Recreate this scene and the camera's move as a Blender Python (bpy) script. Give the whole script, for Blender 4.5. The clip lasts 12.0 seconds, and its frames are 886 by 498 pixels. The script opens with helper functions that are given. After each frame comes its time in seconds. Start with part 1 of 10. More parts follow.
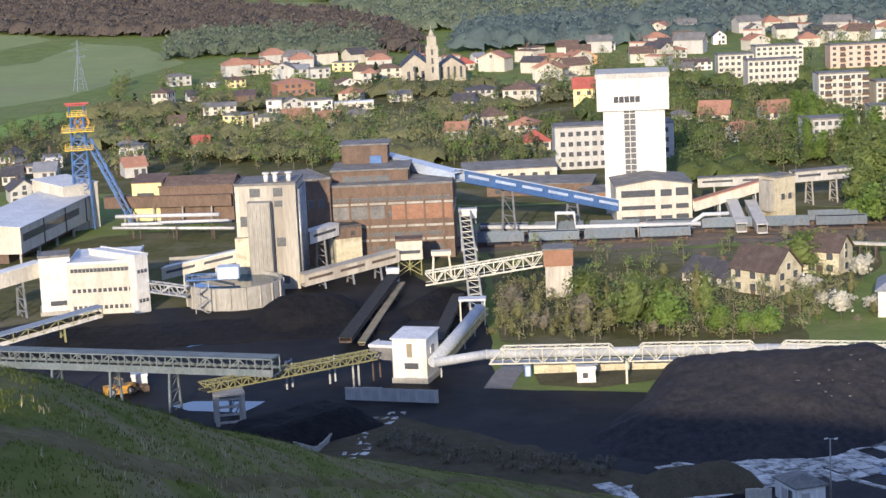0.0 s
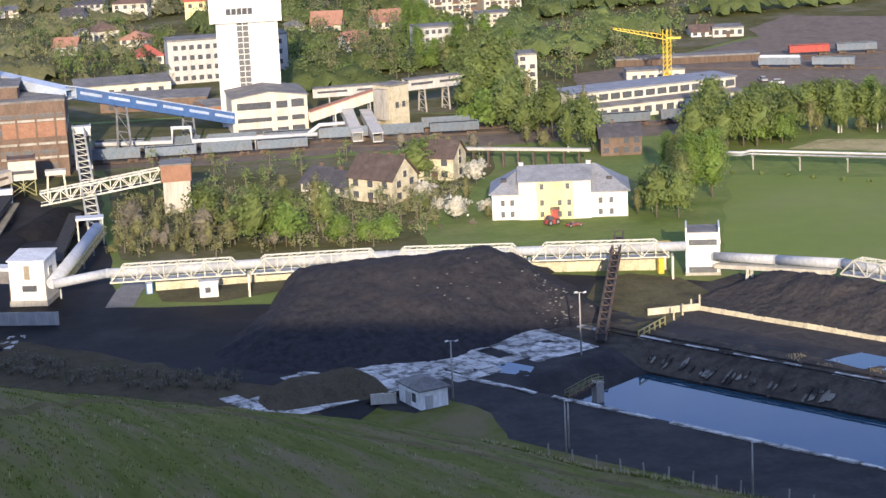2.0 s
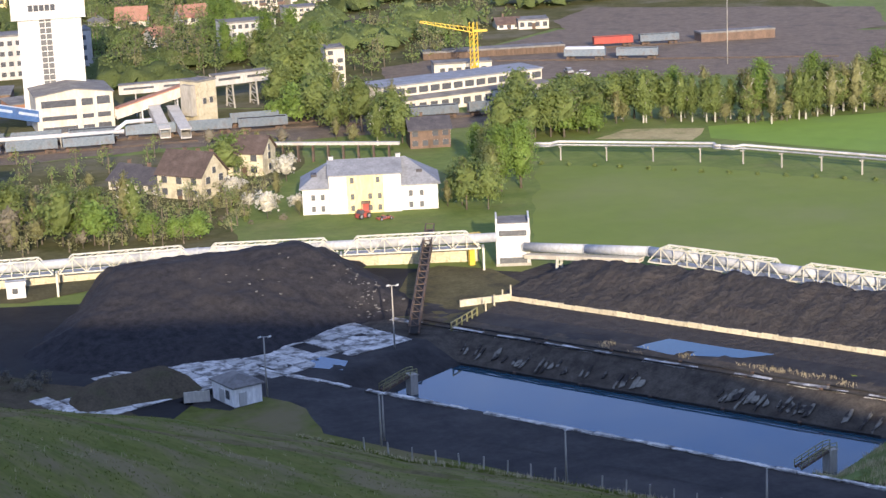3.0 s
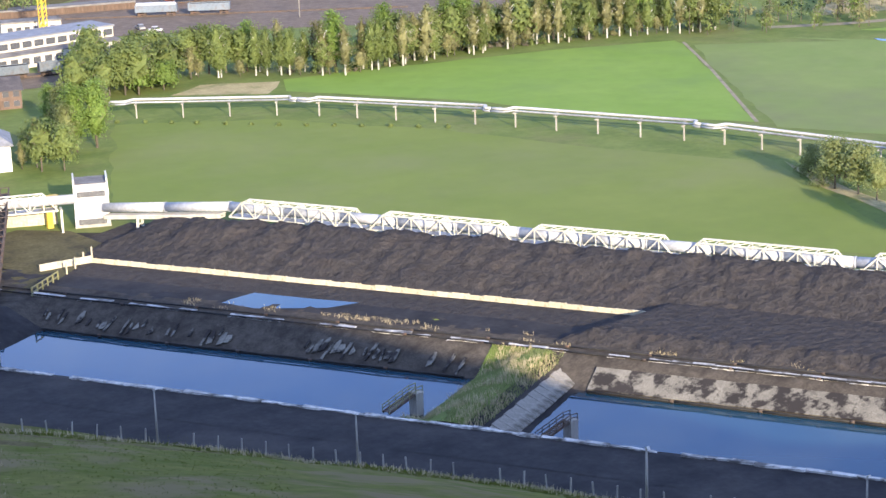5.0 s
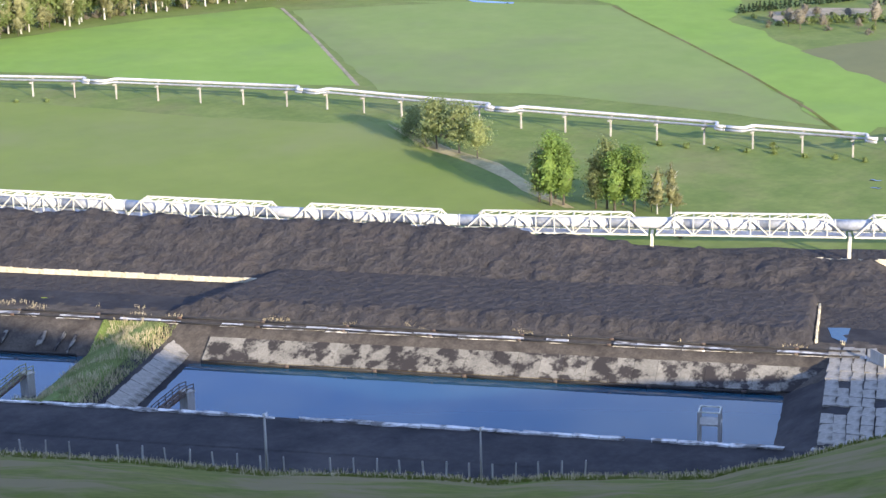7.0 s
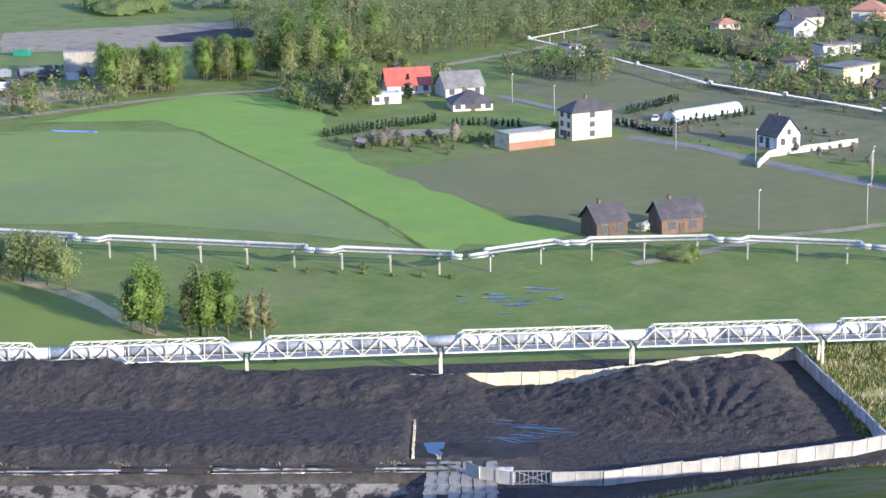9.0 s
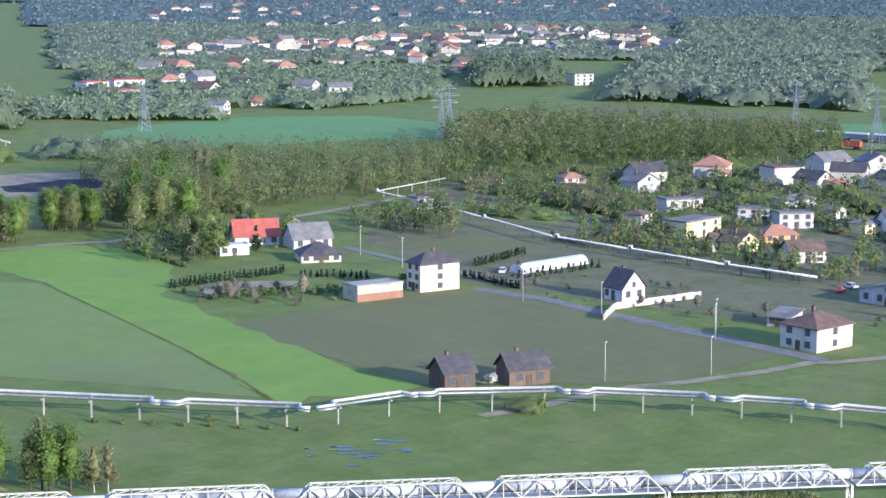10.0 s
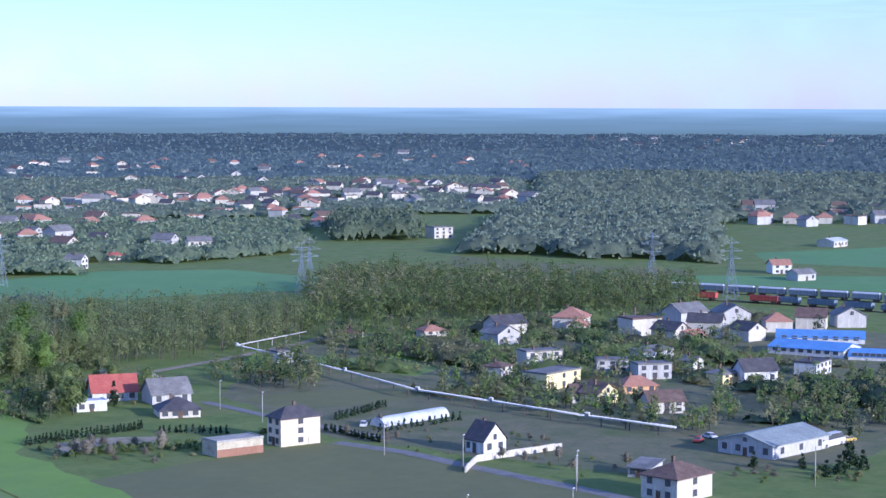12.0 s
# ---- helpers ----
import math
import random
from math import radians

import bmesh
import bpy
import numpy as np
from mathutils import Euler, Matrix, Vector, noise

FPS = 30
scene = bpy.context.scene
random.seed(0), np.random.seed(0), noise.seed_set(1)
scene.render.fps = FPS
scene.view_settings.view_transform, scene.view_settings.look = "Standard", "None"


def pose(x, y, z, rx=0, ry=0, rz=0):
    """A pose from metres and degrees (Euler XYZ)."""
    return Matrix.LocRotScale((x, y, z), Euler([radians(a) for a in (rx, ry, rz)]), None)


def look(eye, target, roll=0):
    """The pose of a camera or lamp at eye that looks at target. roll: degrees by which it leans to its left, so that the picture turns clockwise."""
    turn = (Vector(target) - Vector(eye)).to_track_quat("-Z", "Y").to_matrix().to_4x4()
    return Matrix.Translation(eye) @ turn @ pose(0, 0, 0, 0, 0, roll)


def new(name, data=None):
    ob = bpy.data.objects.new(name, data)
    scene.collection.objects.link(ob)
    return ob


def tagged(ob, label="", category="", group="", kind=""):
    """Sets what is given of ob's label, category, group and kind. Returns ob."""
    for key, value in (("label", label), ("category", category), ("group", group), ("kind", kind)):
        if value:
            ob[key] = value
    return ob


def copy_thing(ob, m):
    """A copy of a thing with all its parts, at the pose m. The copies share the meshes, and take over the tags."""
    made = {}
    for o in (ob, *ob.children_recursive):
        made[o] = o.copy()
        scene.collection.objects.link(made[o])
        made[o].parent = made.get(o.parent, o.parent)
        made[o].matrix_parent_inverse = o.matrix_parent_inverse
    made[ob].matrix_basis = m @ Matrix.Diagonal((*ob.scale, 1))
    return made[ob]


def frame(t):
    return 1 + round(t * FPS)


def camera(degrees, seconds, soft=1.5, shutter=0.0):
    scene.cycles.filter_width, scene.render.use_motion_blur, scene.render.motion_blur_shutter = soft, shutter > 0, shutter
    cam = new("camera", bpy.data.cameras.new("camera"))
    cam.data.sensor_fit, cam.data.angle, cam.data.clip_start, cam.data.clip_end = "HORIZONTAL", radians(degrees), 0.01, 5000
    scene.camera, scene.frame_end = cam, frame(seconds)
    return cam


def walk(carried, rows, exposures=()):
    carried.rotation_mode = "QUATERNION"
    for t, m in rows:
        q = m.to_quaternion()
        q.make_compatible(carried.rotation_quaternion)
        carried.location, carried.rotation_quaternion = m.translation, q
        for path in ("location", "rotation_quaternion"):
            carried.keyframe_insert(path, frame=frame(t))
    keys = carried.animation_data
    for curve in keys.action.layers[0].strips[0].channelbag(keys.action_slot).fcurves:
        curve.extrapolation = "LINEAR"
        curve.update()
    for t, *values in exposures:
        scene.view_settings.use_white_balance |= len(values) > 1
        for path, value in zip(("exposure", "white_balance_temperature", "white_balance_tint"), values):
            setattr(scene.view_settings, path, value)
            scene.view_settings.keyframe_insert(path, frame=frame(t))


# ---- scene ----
EYE = 86.0   # the eye over the plain; the camera stands on a spoil heap and only turns
cam = camera(25.24, 12.0, soft=1.5)
# seconds, heading to the right of +y, pitch, roll
TURNS = [
    (0.0, -0.000, -9.949, -2.726),
    (0.5, 1.869, -10.180, -2.712),
    (1.0, 4.684, -11.091, -2.640),
    (1.5, 7.810, -12.450, -2.628),
    (2.0, 11.070, -12.992, -2.677),
    (2.5, 13.526, -13.337, -2.829),
    (3.0, 16.658, -13.413, -2.531),
    (3.2, 17.905, -13.489, -2.490),
    (4.8, 27.903, -15.062, -2.024),
    (5.0, 29.038, -15.199, -2.068),
    (5.5, 32.000, -15.527, -1.677),
    (6.0, 35.030, -15.927, -1.807),
    (6.5, 37.628, -16.255, -1.660),
    (7.0, 40.728, -16.496, -1.560),
    (7.2, 42.126, -16.504, -1.490),
    (8.8, 51.955, -14.014, -0.984),
    (9.0, 52.956, -13.129, -0.814),
    (9.5, 55.482, -10.768, -0.063),
    (10.0, 57.457, -8.764, 0.135),
    (10.5, 59.328, -6.306, 0.061),
    (11.0, 60.712, -4.379, 0.030),
    (11.5, 61.206, -3.966, 0.155),
    (12.0, 61.508, -4.322, 0.203),
]
walk(cam, [(t, pose(0, 0, EYE, 90 + pitch, 0, -turn) @ pose(0, 0, 0, 0, 0, roll)) for t, turn, pitch, roll in TURNS],
     exposures=[(0.0, 0.6, 6550, 10), (1.5, 0.79, 6750, 11), (3.0, 0.92, 6800, 12), (5.0, 1.43, 6700, 11), (7.2, 1.50, 6450, 10), (9.0, 1.18, 5850, 10), (10.0, 1.03, 5500, 11), (10.5, 0.98, 5080, 17), (11.0, 0.76, 4980, 19), (11.5, 0.65, 4920, 20), (12.0, 0.58, 4900, 20)])

# ---- light: low evening sun from behind the camera, clear sky with thin cloud ----
SUN_FROM, SUN_UP = 190.0, 14.8      # heading the light comes from, and its height
sky_world = bpy.data.worlds.new("evening_sky")
scene.world = sky_world
sky_world.use_nodes = True
wn, wl = sky_world.node_tree.nodes, sky_world.node_tree.links
wn.clear()
sky = wn.new("ShaderNodeTexSky")
sky.sky_type, sky.sun_disc = 'NISHITA', False
sky.sun_elevation, sky.sun_rotation = radians(SUN_UP), radians(SUN_FROM)
sky.altitude, sky.air_density, sky.dust_density, sky.ozone_density = 250, 1.0, 0.2, 2.6
# broken cloud overhead, thinning out towards the horizon
wtc, wsep, wz, wdiv = wn.new("ShaderNodeTexCoord"), wn.new("ShaderNodeSeparateXYZ"), wn.new("ShaderNodeMath"), wn.new("ShaderNodeVectorMath")
wno, wra, wfd, wmu = wn.new("ShaderNodeTexNoise"), wn.new("ShaderNodeMapRange"), wn.new("ShaderNodeMapRange"), wn.new("ShaderNodeMath")
wz.operation, wz.inputs[1].default_value = 'MAXIMUM', 0.04
wdiv.operation, wmu.operation = 'DIVIDE', 'MULTIPLY'
wno.inputs["Scale"].default_value, wno.inputs["Detail"].default_value, wno.inputs["Roughness"].default_value = 1.1, 7.0, 0.58
wra.inputs["From Min"].default_value, wra.inputs["From Max"].default_value, wra.inputs["To Max"].default_value = 0.40, 0.66, 0.9
wfd.inputs["From Min"].default_value, wfd.inputs["From Max"].default_value = 0.02, 0.60
wfd.inputs["To Min"].default_value = 0.34
wti, wmx, wbg, wout = wn.new("ShaderNodeMixRGB"), wn.new("ShaderNodeMixRGB"), wn.new("ShaderNodeBackground"), wn.new("ShaderNodeOutputWorld")
wti.blend_type, wti.inputs[0].default_value, wti.inputs[2].default_value = 'MULTIPLY', 1.0, (0.79, 0.82, 1.27, 1)
wmx.inputs[2].default_value = (4.2, 5.3, 7.5, 1)
wl.new(wtc.outputs["Generated"], wsep.inputs[0])
wl.new(wsep.outputs["Z"], wz.inputs[0])
wl.new(wtc.outputs["Generated"], wdiv.inputs[0])
wl.new(wz.outputs[0], wdiv.inputs[1])
wl.new(wdiv.outputs["Vector"], wno.inputs["Vector"])
wl.new(wno.outputs["Fac"], wra.inputs["Value"])
wl.new(wsep.outputs["Z"], wfd.inputs["Value"])
wl.new(wra.outputs["Result"], wmu.inputs[0])
wl.new(wfd.outputs["Result"], wmu.inputs[1])
wl.new(wmu.outputs[0], wmx.inputs[0])
wl.new(sky.outputs["Color"], wti.inputs[1])
wl.new(wti.outputs["Color"], wmx.inputs[1])
wl.new(wmx.outputs["Color"], wbg.inputs["Color"])
wbg.inputs["Strength"].default_value = 0.125
wl.new(wbg.outputs["Background"], wout.inputs["Surface"])
sun = new("sun", bpy.data.lights.new("sun", 'SUN'))
sun.data.energy, sun.data.angle, sun.data.color = 4.2, radians(0.6), (1.0, 0.85, 0.66)
_a, _e = radians(SUN_FROM), radians(SUN_UP)
sun.matrix_world = look((200 * math.sin(_a) * math.cos(_e), 200 * math.cos(_a) * math.cos(_e), 86 + 200 * math.sin(_e)), (0, 0, 86))

# ---- materials ----
def mat(name, a, b, size=1.0, rough=0.8, metal=0.0, bump=0.0, fine=0.0, dirt=None, dirt_size=6.0, dirt_amt=0.5, each=0.0, space="Object", streak=1.0, island=0.0, spec=0.3, fleck=0.19, edge=(0.50, 0.66)):
    """A surface mottled between colours a and b at a size in metres, with finer grain, and wear in a third colour."""
    m = bpy.data.materials.new(name)
    m.use_nodes = True
    n, l = m.node_tree.nodes, m.node_tree.links
    p = n["Principled BSDF"]
    p.inputs["Roughness"].default_value, p.inputs["Metallic"].default_value = rough, metal
    p.inputs["Specular IOR Level"].default_value = spec
    if space == "World":
        tc = n.new("ShaderNodeNewGeometry").outputs["Position"]
    else:
        tc = n.new("ShaderNodeTexCoord").outputs["Object"]
    mp = n.new("ShaderNodeMapping")
    mp.inputs["Scale"].default_value = (1, 1, streak)
    l.new(tc, mp.inputs["Vector"])
    tc = mp.outputs["Vector"]

    def grain(scale, lo, hi, detail=5):
        t = n.new("ShaderNodeTexNoise")
        t.inputs["Scale"].default_value, t.inputs["Detail"].default_value, t.inputs["Roughness"].default_value = scale, detail, 0.62
        r = n.new("ShaderNodeMapRange")
        r.inputs["From Min"].default_value, r.inputs["From Max"].default_value = lo, hi
        l.new(tc, t.inputs["Vector"])
        l.new(t.outputs["Fac"], r.inputs["Value"])
        return r.outputs["Result"], t.outputs["Fac"]

    def mix(fac, c1, c2, mode='MIX'):
        x = n.new("ShaderNodeMixRGB")
        x.blend_type = mode
        for s, v in ((0, fac), (1, c1), (2, c2)):
            if isinstance(v, (tuple, float, int)):
                x.inputs[s].default_value = (*v, 1) if isinstance(v, tuple) else v
            else:
                l.new(v, x.inputs[s])
        return x.outputs["Color"]
    f1, raw1 = grain(1.0 / size, 0.33, 0.67)
    col = mix(f1, a, b)
    f2, raw2 = grain(5.3 / size, 0.3, 0.7, 3)
    lum = mix(f2, (1 - fleck, 1 - fleck, 1 - fleck), (1 + fleck, 1 + fleck, 1 + fleck))
    col = mix(1.0, col, lum, 'MULTIPLY')
    if dirt:
        f3, _ = grain(1.0 / dirt_size, *edge, 7)
        k = n.new("ShaderNodeMath")
        k.operation = 'MULTIPLY'
        k.inputs[1].default_value = dirt_amt
        l.new(f3, k.inputs[0])
        col = mix(k.outputs[0], col, dirt)
    for amt, node, out in ((each, "ShaderNodeObjectInfo", "Random"), (island, "ShaderNodeNewGeometry", "Random Per Island")):
        if amt:
            o = n.new(node)
            v = n.new("ShaderNodeMapRange")
            v.inputs["To Min"].default_value, v.inputs["To Max"].default_value = 1 - amt, 1 + amt
            l.new(o.outputs[out], v.inputs["Value"])
            h = n.new("ShaderNodeVectorMath")
            h.operation = 'SCALE'
            l.new(col, h.inputs[0])
            l.new(v.outputs["Result"], h.inputs["Scale"])
            col = h.outputs["Vector"]
    l.new(col, p.inputs["Base Color"])
    if bump:
        bn = n.new("ShaderNodeBump")
        bn.inputs["Strength"].default_value, bn.inputs["Distance"].default_value = min(1.0, bump * 2), bump * size
        l.new(raw2 if fine else raw1, bn.inputs["Height"])
        l.new(bn.outputs["Normal"], p.inputs["Normal"])
    return m


def leafy(name, a, b, glow=0.25, grain=0.2):
    """Foliage: colour changes leaf clump by leaf clump and tree by tree, some light comes through."""
    m = mat(name, a, b, size=2.5, rough=0.75, island=grain, each=0.16, spec=0.2)
    n, l = m.node_tree.nodes, m.node_tree.links
    p, out = n["Principled BSDF"], n["Material Output"]
    tr, mx = n.new("ShaderNodeBsdfTranslucent"), n.new("ShaderNodeMixShader")
    src = p.inputs["Base Color"].links[0].from_socket
    l.new(src, tr.inputs["Color"])
    mx.inputs[0].default_value = glow
    l.new(p.outputs[0], mx.inputs[1])
    l.new(tr.outputs[0], mx.inputs[2])
    l.new(mx.outputs[0], out.inputs["Surface"])
    return m


GRASS = mat("meadow_grass", (0.098, 0.145, 0.026), (0.155, 0.198, 0.046), 9, 0.9, bump=0.03, fine=1, fleck=.11, dirt=(0.20, 0.17, 0.08), dirt_size=22, dirt_amt=0.35, space="World")
HEAPGRASS = mat("heap_grass", (0.086, 0.110, 0.021), (0.150, 0.150, 0.046), 9, 0.95, bump=0.02, fine=1, fleck=.16, dirt=(0.185, 0.150, 0.085), dirt_size=15, dirt_amt=0.85, edge=(0.46, 0.60), streak=4.5, spec=0.03, space="World")
COALYARD = mat("coal_dust_ground", (0.019, 0.019, 0.021), (0.044, 0.042, 0.042), 5, 0.75, bump=0.05, fine=1, dirt=(0.075, 0.068, 0.062), dirt_size=17, dirt_amt=0.45, spec=0.12, space="World")
COAL = mat("coal_heap_fines", (0.022, 0.0215, 0.024), (0.044, 0.042, 0.045), 1.3, 0.9, bump=0.25, dirt=(0.058, 0.052, 0.049), dirt_size=14, dirt_amt=0.35, spec=0.12, space="World")
SLURRY = mat("brownish_coal_slurry", (0.037, 0.0345, 0.034), (0.064, 0.0595, 0.058), 1.3, 0.95, bump=0.55, dirt=(0.085, 0.071, 0.062), dirt_size=5, dirt_amt=0.35, spec=0.12, space="World")
FIELD_OLIVE = mat("young_crop_field", (0.140, 0.190, 0.032), (0.168, 0.212, 0.042), 30, 0.9, fleck=.05, dirt=(0.19, 0.195, 0.09), dirt_size=70, dirt_amt=0.4, space="World")
FIELD_BRIGHT = mat("bright_winter_wheat", (0.160, 0.266, 0.038), (0.188, 0.290, 0.050), 28, 0.9, fleck=.06, dirt=(0.13, 0.21, 0.055), dirt_size=45, dirt_amt=0.5, space="World")
FIELD_DULL = mat("ploughed_green_field", (0.160, 0.228, 0.054), (0.185, 0.242, 0.066), 26, 0.9, fleck=.05, dirt=(0.14, 0.135, 0.08), dirt_size=80, dirt_amt=0.45, space="World")
FIELD_BROWN = mat("bare_ploughed_field", (0.134, 0.140, 0.056), (0.154, 0.160, 0.064), 24, 0.95, fleck=.06, dirt=(0.11, 0.13, 0.06), dirt_size=60, dirt_amt=0.5, space="World")
FIELD_HILL = mat("light_hill_pasture", (0.185, 0.235, 0.085), (0.225, 0.265, 0.105), 40, 0.9, fleck=.05, dirt=(0.21, 0.20, 0.11), dirt_size=90, dirt_amt=0.5, space="World")
HILLWOOD = leafy("bare_purple_brown_wood", (0.150, 0.125, 0.105), (0.195, 0.160, 0.130), 0.4, 0.1)
STRAW = mat("dry_reed_grass", (0.33, 0.275, 0.14), (0.42, 0.36, 0.19), 4, 0.95, bump=0.1, fine=1, dirt=(0.12, 0.16, 0.05), dirt_size=6, dirt_amt=0.6, space="World")
TRACK = mat("pale_earth_track", (0.24, 0.20, 0.14), (0.32, 0.28, 0.20), 3, 0.95, bump=0.05, fine=1, dirt=(0.10, 0.13, 0.05), dirt_size=7, dirt_amt=0.6, space="World")
ASPHALT = mat("old_asphalt", (0.16, 0.155, 0.15), (0.22, 0.21, 0.20), 3, 0.9, bump=0.02, fine=1, dirt=(0.10, 0.10, 0.09), dirt_size=9, space="World")
SLAB = mat("weathered_concrete_slab", (0.50, 0.49, 0.46), (0.60, 0.585, 0.55), 1.8, 0.9, bump=0.03, fine=1, dirt=(0.085, 0.08, 0.072), dirt_size=2.2, dirt_amt=0.9, each=0.22, edge=(0.46, 0.60), space="World")
CONCRETE = mat("raw_concrete", (0.30, 0.285, 0.25), (0.42, 0.40, 0.35), 2.5, 0.9, bump=0.03, fine=1, dirt=(0.18, 0.16, 0.13), dirt_size=5, dirt_amt=0.5, streak=0.25)
CREAMWALL = mat("cream_concrete_panel", (0.48, 0.43, 0.30), (0.58, 0.53, 0.39), 2, 0.9, bump=0.03, fine=1, dirt=(0.16, 0.13, 0.09), dirt_size=2.5, dirt_amt=0.5, each=0.12)
BANK = mat("stained_concrete_bank", (0.165, 0.155, 0.130), (0.265, 0.250, 0.205), 1.2, 0.9, bump=0.04, fine=1, dirt=(0.032, 0.028, 0.026), dirt_size=2.4, dirt_amt=1.0, each=0.12, space="World", streak=0.3, edge=(0.45, 0.54))
FENCE = mat("weathered_concrete_fence", (0.34, 0.335, 0.31), (0.44, 0.43, 0.40), 2.0, 0.9, bump=0.01, fine=1, dirt=(0.24, 0.23, 0.20), dirt_size=3, dirt_amt=0.6, each=0.12, streak=0.3)
FIELD_FAR = mat("distant_meadow", (0.115, 0.240, 0.072), (0.14, 0.262, 0.086), 40, 0.9, fleck=.05, dirt=(0.12, 0.18, 0.09), dirt_size=90, dirt_amt=0.35, space="World")
SPOIL = mat("brown_spoil_earth", (0.075, 0.062, 0.044), (0.115, 0.095, 0.066), 2.0, 0.95, bump=.2, dirt=(0.06, 0.07, 0.03), dirt_size=4, dirt_amt=0.5, spec=0.0, space="World")
WORN = mat("worn_muddy_grass", (0.095, 0.088, 0.050), (0.140, 0.128, 0.075), 3.0, 0.95, bump=.05, fine=1, dirt=(0.045, 0.042, 0.036), dirt_size=6, dirt_amt=0.7, spec=0.0, space="World")
STONE = mat("grey_beige_stone", (0.36, 0.325, 0.26), (0.46, 0.42, 0.34), 2.0, 0.9, bump=.02, fine=1, dirt=(0.26, 0.23, 0.18), dirt_size=4, dirt_amt=.6, streak=.3)
PINKW = mat("salmon_render", (0.54, 0.39, 0.31), (0.62, 0.46, 0.37), 2.5, 0.85, dirt=(0.42, 0.31, 0.25), dirt_size=4, dirt_amt=.4)
WHITE = mat("white_sheet_cladding", (0.58, 0.575, 0.54), (0.66, 0.65, 0.61), 3, 0.55, bump=0.01, fine=1, dirt=(0.42, 0.40, 0.35), dirt_size=4, dirt_amt=0.5, streak=0.3)
PEACH = mat("pale_peach_render", (0.64, 0.53, 0.38), (0.72, 0.60, 0.44), 2.5, 0.85, bump=0.01, fine=1, dirt=(0.52, 0.42, 0.30), dirt_size=4, dirt_amt=0.4, streak=0.3)
WHITEWASH = mat("whitewashed_render", (0.76, 0.755, 0.73), (0.83, 0.82, 0.79), 2.0, 0.85, bump=0.01, fine=1, dirt=(0.58, 0.56, 0.52), dirt_size=2.5, dirt_amt=0.4, streak=0.3)
CREAM = mat("cream_white_render", (0.50, 0.465, 0.385), (0.60, 0.565, 0.475), 2.5, 0.85, bump=0.01, fine=1, dirt=(0.38, 0.345, 0.285), dirt_size=4, dirt_amt=0.5, streak=0.3)
PALEGREY = mat("pale_grey_render", (0.42, 0.41, 0.385), (0.50, 0.49, 0.455), 2.5, 0.85, bump=0.01, fine=1, dirt=(0.34, 0.32, 0.29), dirt_size=4, dirt_amt=0.5, streak=0.3)
YELLOWW = mat("yellow_render", (0.72, 0.60, 0.28), (0.80, 0.69, 0.36), 2.5, 0.85, bump=0.01, fine=1, dirt=(0.50, 0.42, 0.24), dirt_size=4, dirt_amt=0.35, streak=0.3)
ORANGEW = mat("orange_render", (0.66, 0.36, 0.17), (0.74, 0.44, 0.23), 2.5, 0.85, bump=0.01, fine=1, dirt=(0.45, 0.28, 0.16), dirt_size=4, dirt_amt=0.35, streak=0.3)
BRICK = mat("sooty_red_brick", (0.130, 0.092, 0.070), (0.190, 0.130, 0.096), 1.6, 0.9, bump=0.03, fine=1, dirt=(0.10, 0.075, 0.06), dirt_size=4, dirt_amt=0.6, streak=0.5)
BRICKRED = mat("orange_red_brick", (0.25, 0.135, 0.090), (0.33, 0.180, 0.118), 1.4, 0.9, bump=0.03, fine=1, dirt=(0.26, 0.13, 0.08), dirt_size=3, dirt_amt=0.5)
SILOWALL = mat("silo_concrete", (0.36, 0.33, 0.28), (0.54, 0.50, 0.42), 3, 0.9, bump=0.03, fine=1, dirt=(0.20, 0.17, 0.14), dirt_size=6, dirt_amt=0.6, streak=0.12)
ROOFGREY = mat("grey_felt_roof", (0.14, 0.135, 0.13), (0.21, 0.205, 0.195), 3, 0.9, bump=0.02, fine=1, dirt=(0.28, 0.27, 0.25), dirt_size=6, dirt_amt=0.5)
ROOFGREEN = mat("grey_green_sheet_roof", (0.24, 0.27, 0.25), (0.31, 0.34, 0.315), 3, 0.6, bump=0.01, dirt=(0.20, 0.21, 0.20), dirt_size=5)
ROOFSLATE = mat("blue_grey_sheet_roof", (0.19, 0.20, 0.215), (0.27, 0.28, 0.30), 2.5, 0.6, bump=0.02, fine=1, dirt=(0.14, 0.14, 0.15), dirt_size=4)
ROOFDARK = mat("dark_tile_roof", (0.055, 0.052, 0.058), (0.095, 0.088, 0.090), 2, 0.7, bump=0.03, fine=1, dirt=(0.13, 0.12, 0.11), dirt_size=4)
ROOFBROWN = mat("brown_tile_roof", (0.11, 0.075, 0.06), (0.17, 0.115, 0.09), 2, 0.85, bump=0.03, fine=1, dirt=(0.20, 0.16, 0.13), dirt_size=4)
ROOFDARKBROWN = mat("dark_brown_tile_roof", (0.070, 0.052, 0.045), (0.110, 0.082, 0.070), 2, 0.85, bump=0.03, fine=1, dirt=(0.14, 0.115, 0.10), dirt_size=4)
ROOFRED = mat("red_tile_roof", (0.36, 0.090, 0.068), (0.45, 0.130, 0.095), 2, 0.75, bump=0.03, fine=1, dirt=(0.30, 0.09, 0.06), dirt_size=4)
ROOFTERRA = mat("faded_terracotta_roof", (0.33, 0.16, 0.105), (0.43, 0.23, 0.155), 2, 0.85, bump=0.03, fine=1, dirt=(0.22, 0.13, 0.10), dirt_size=4)
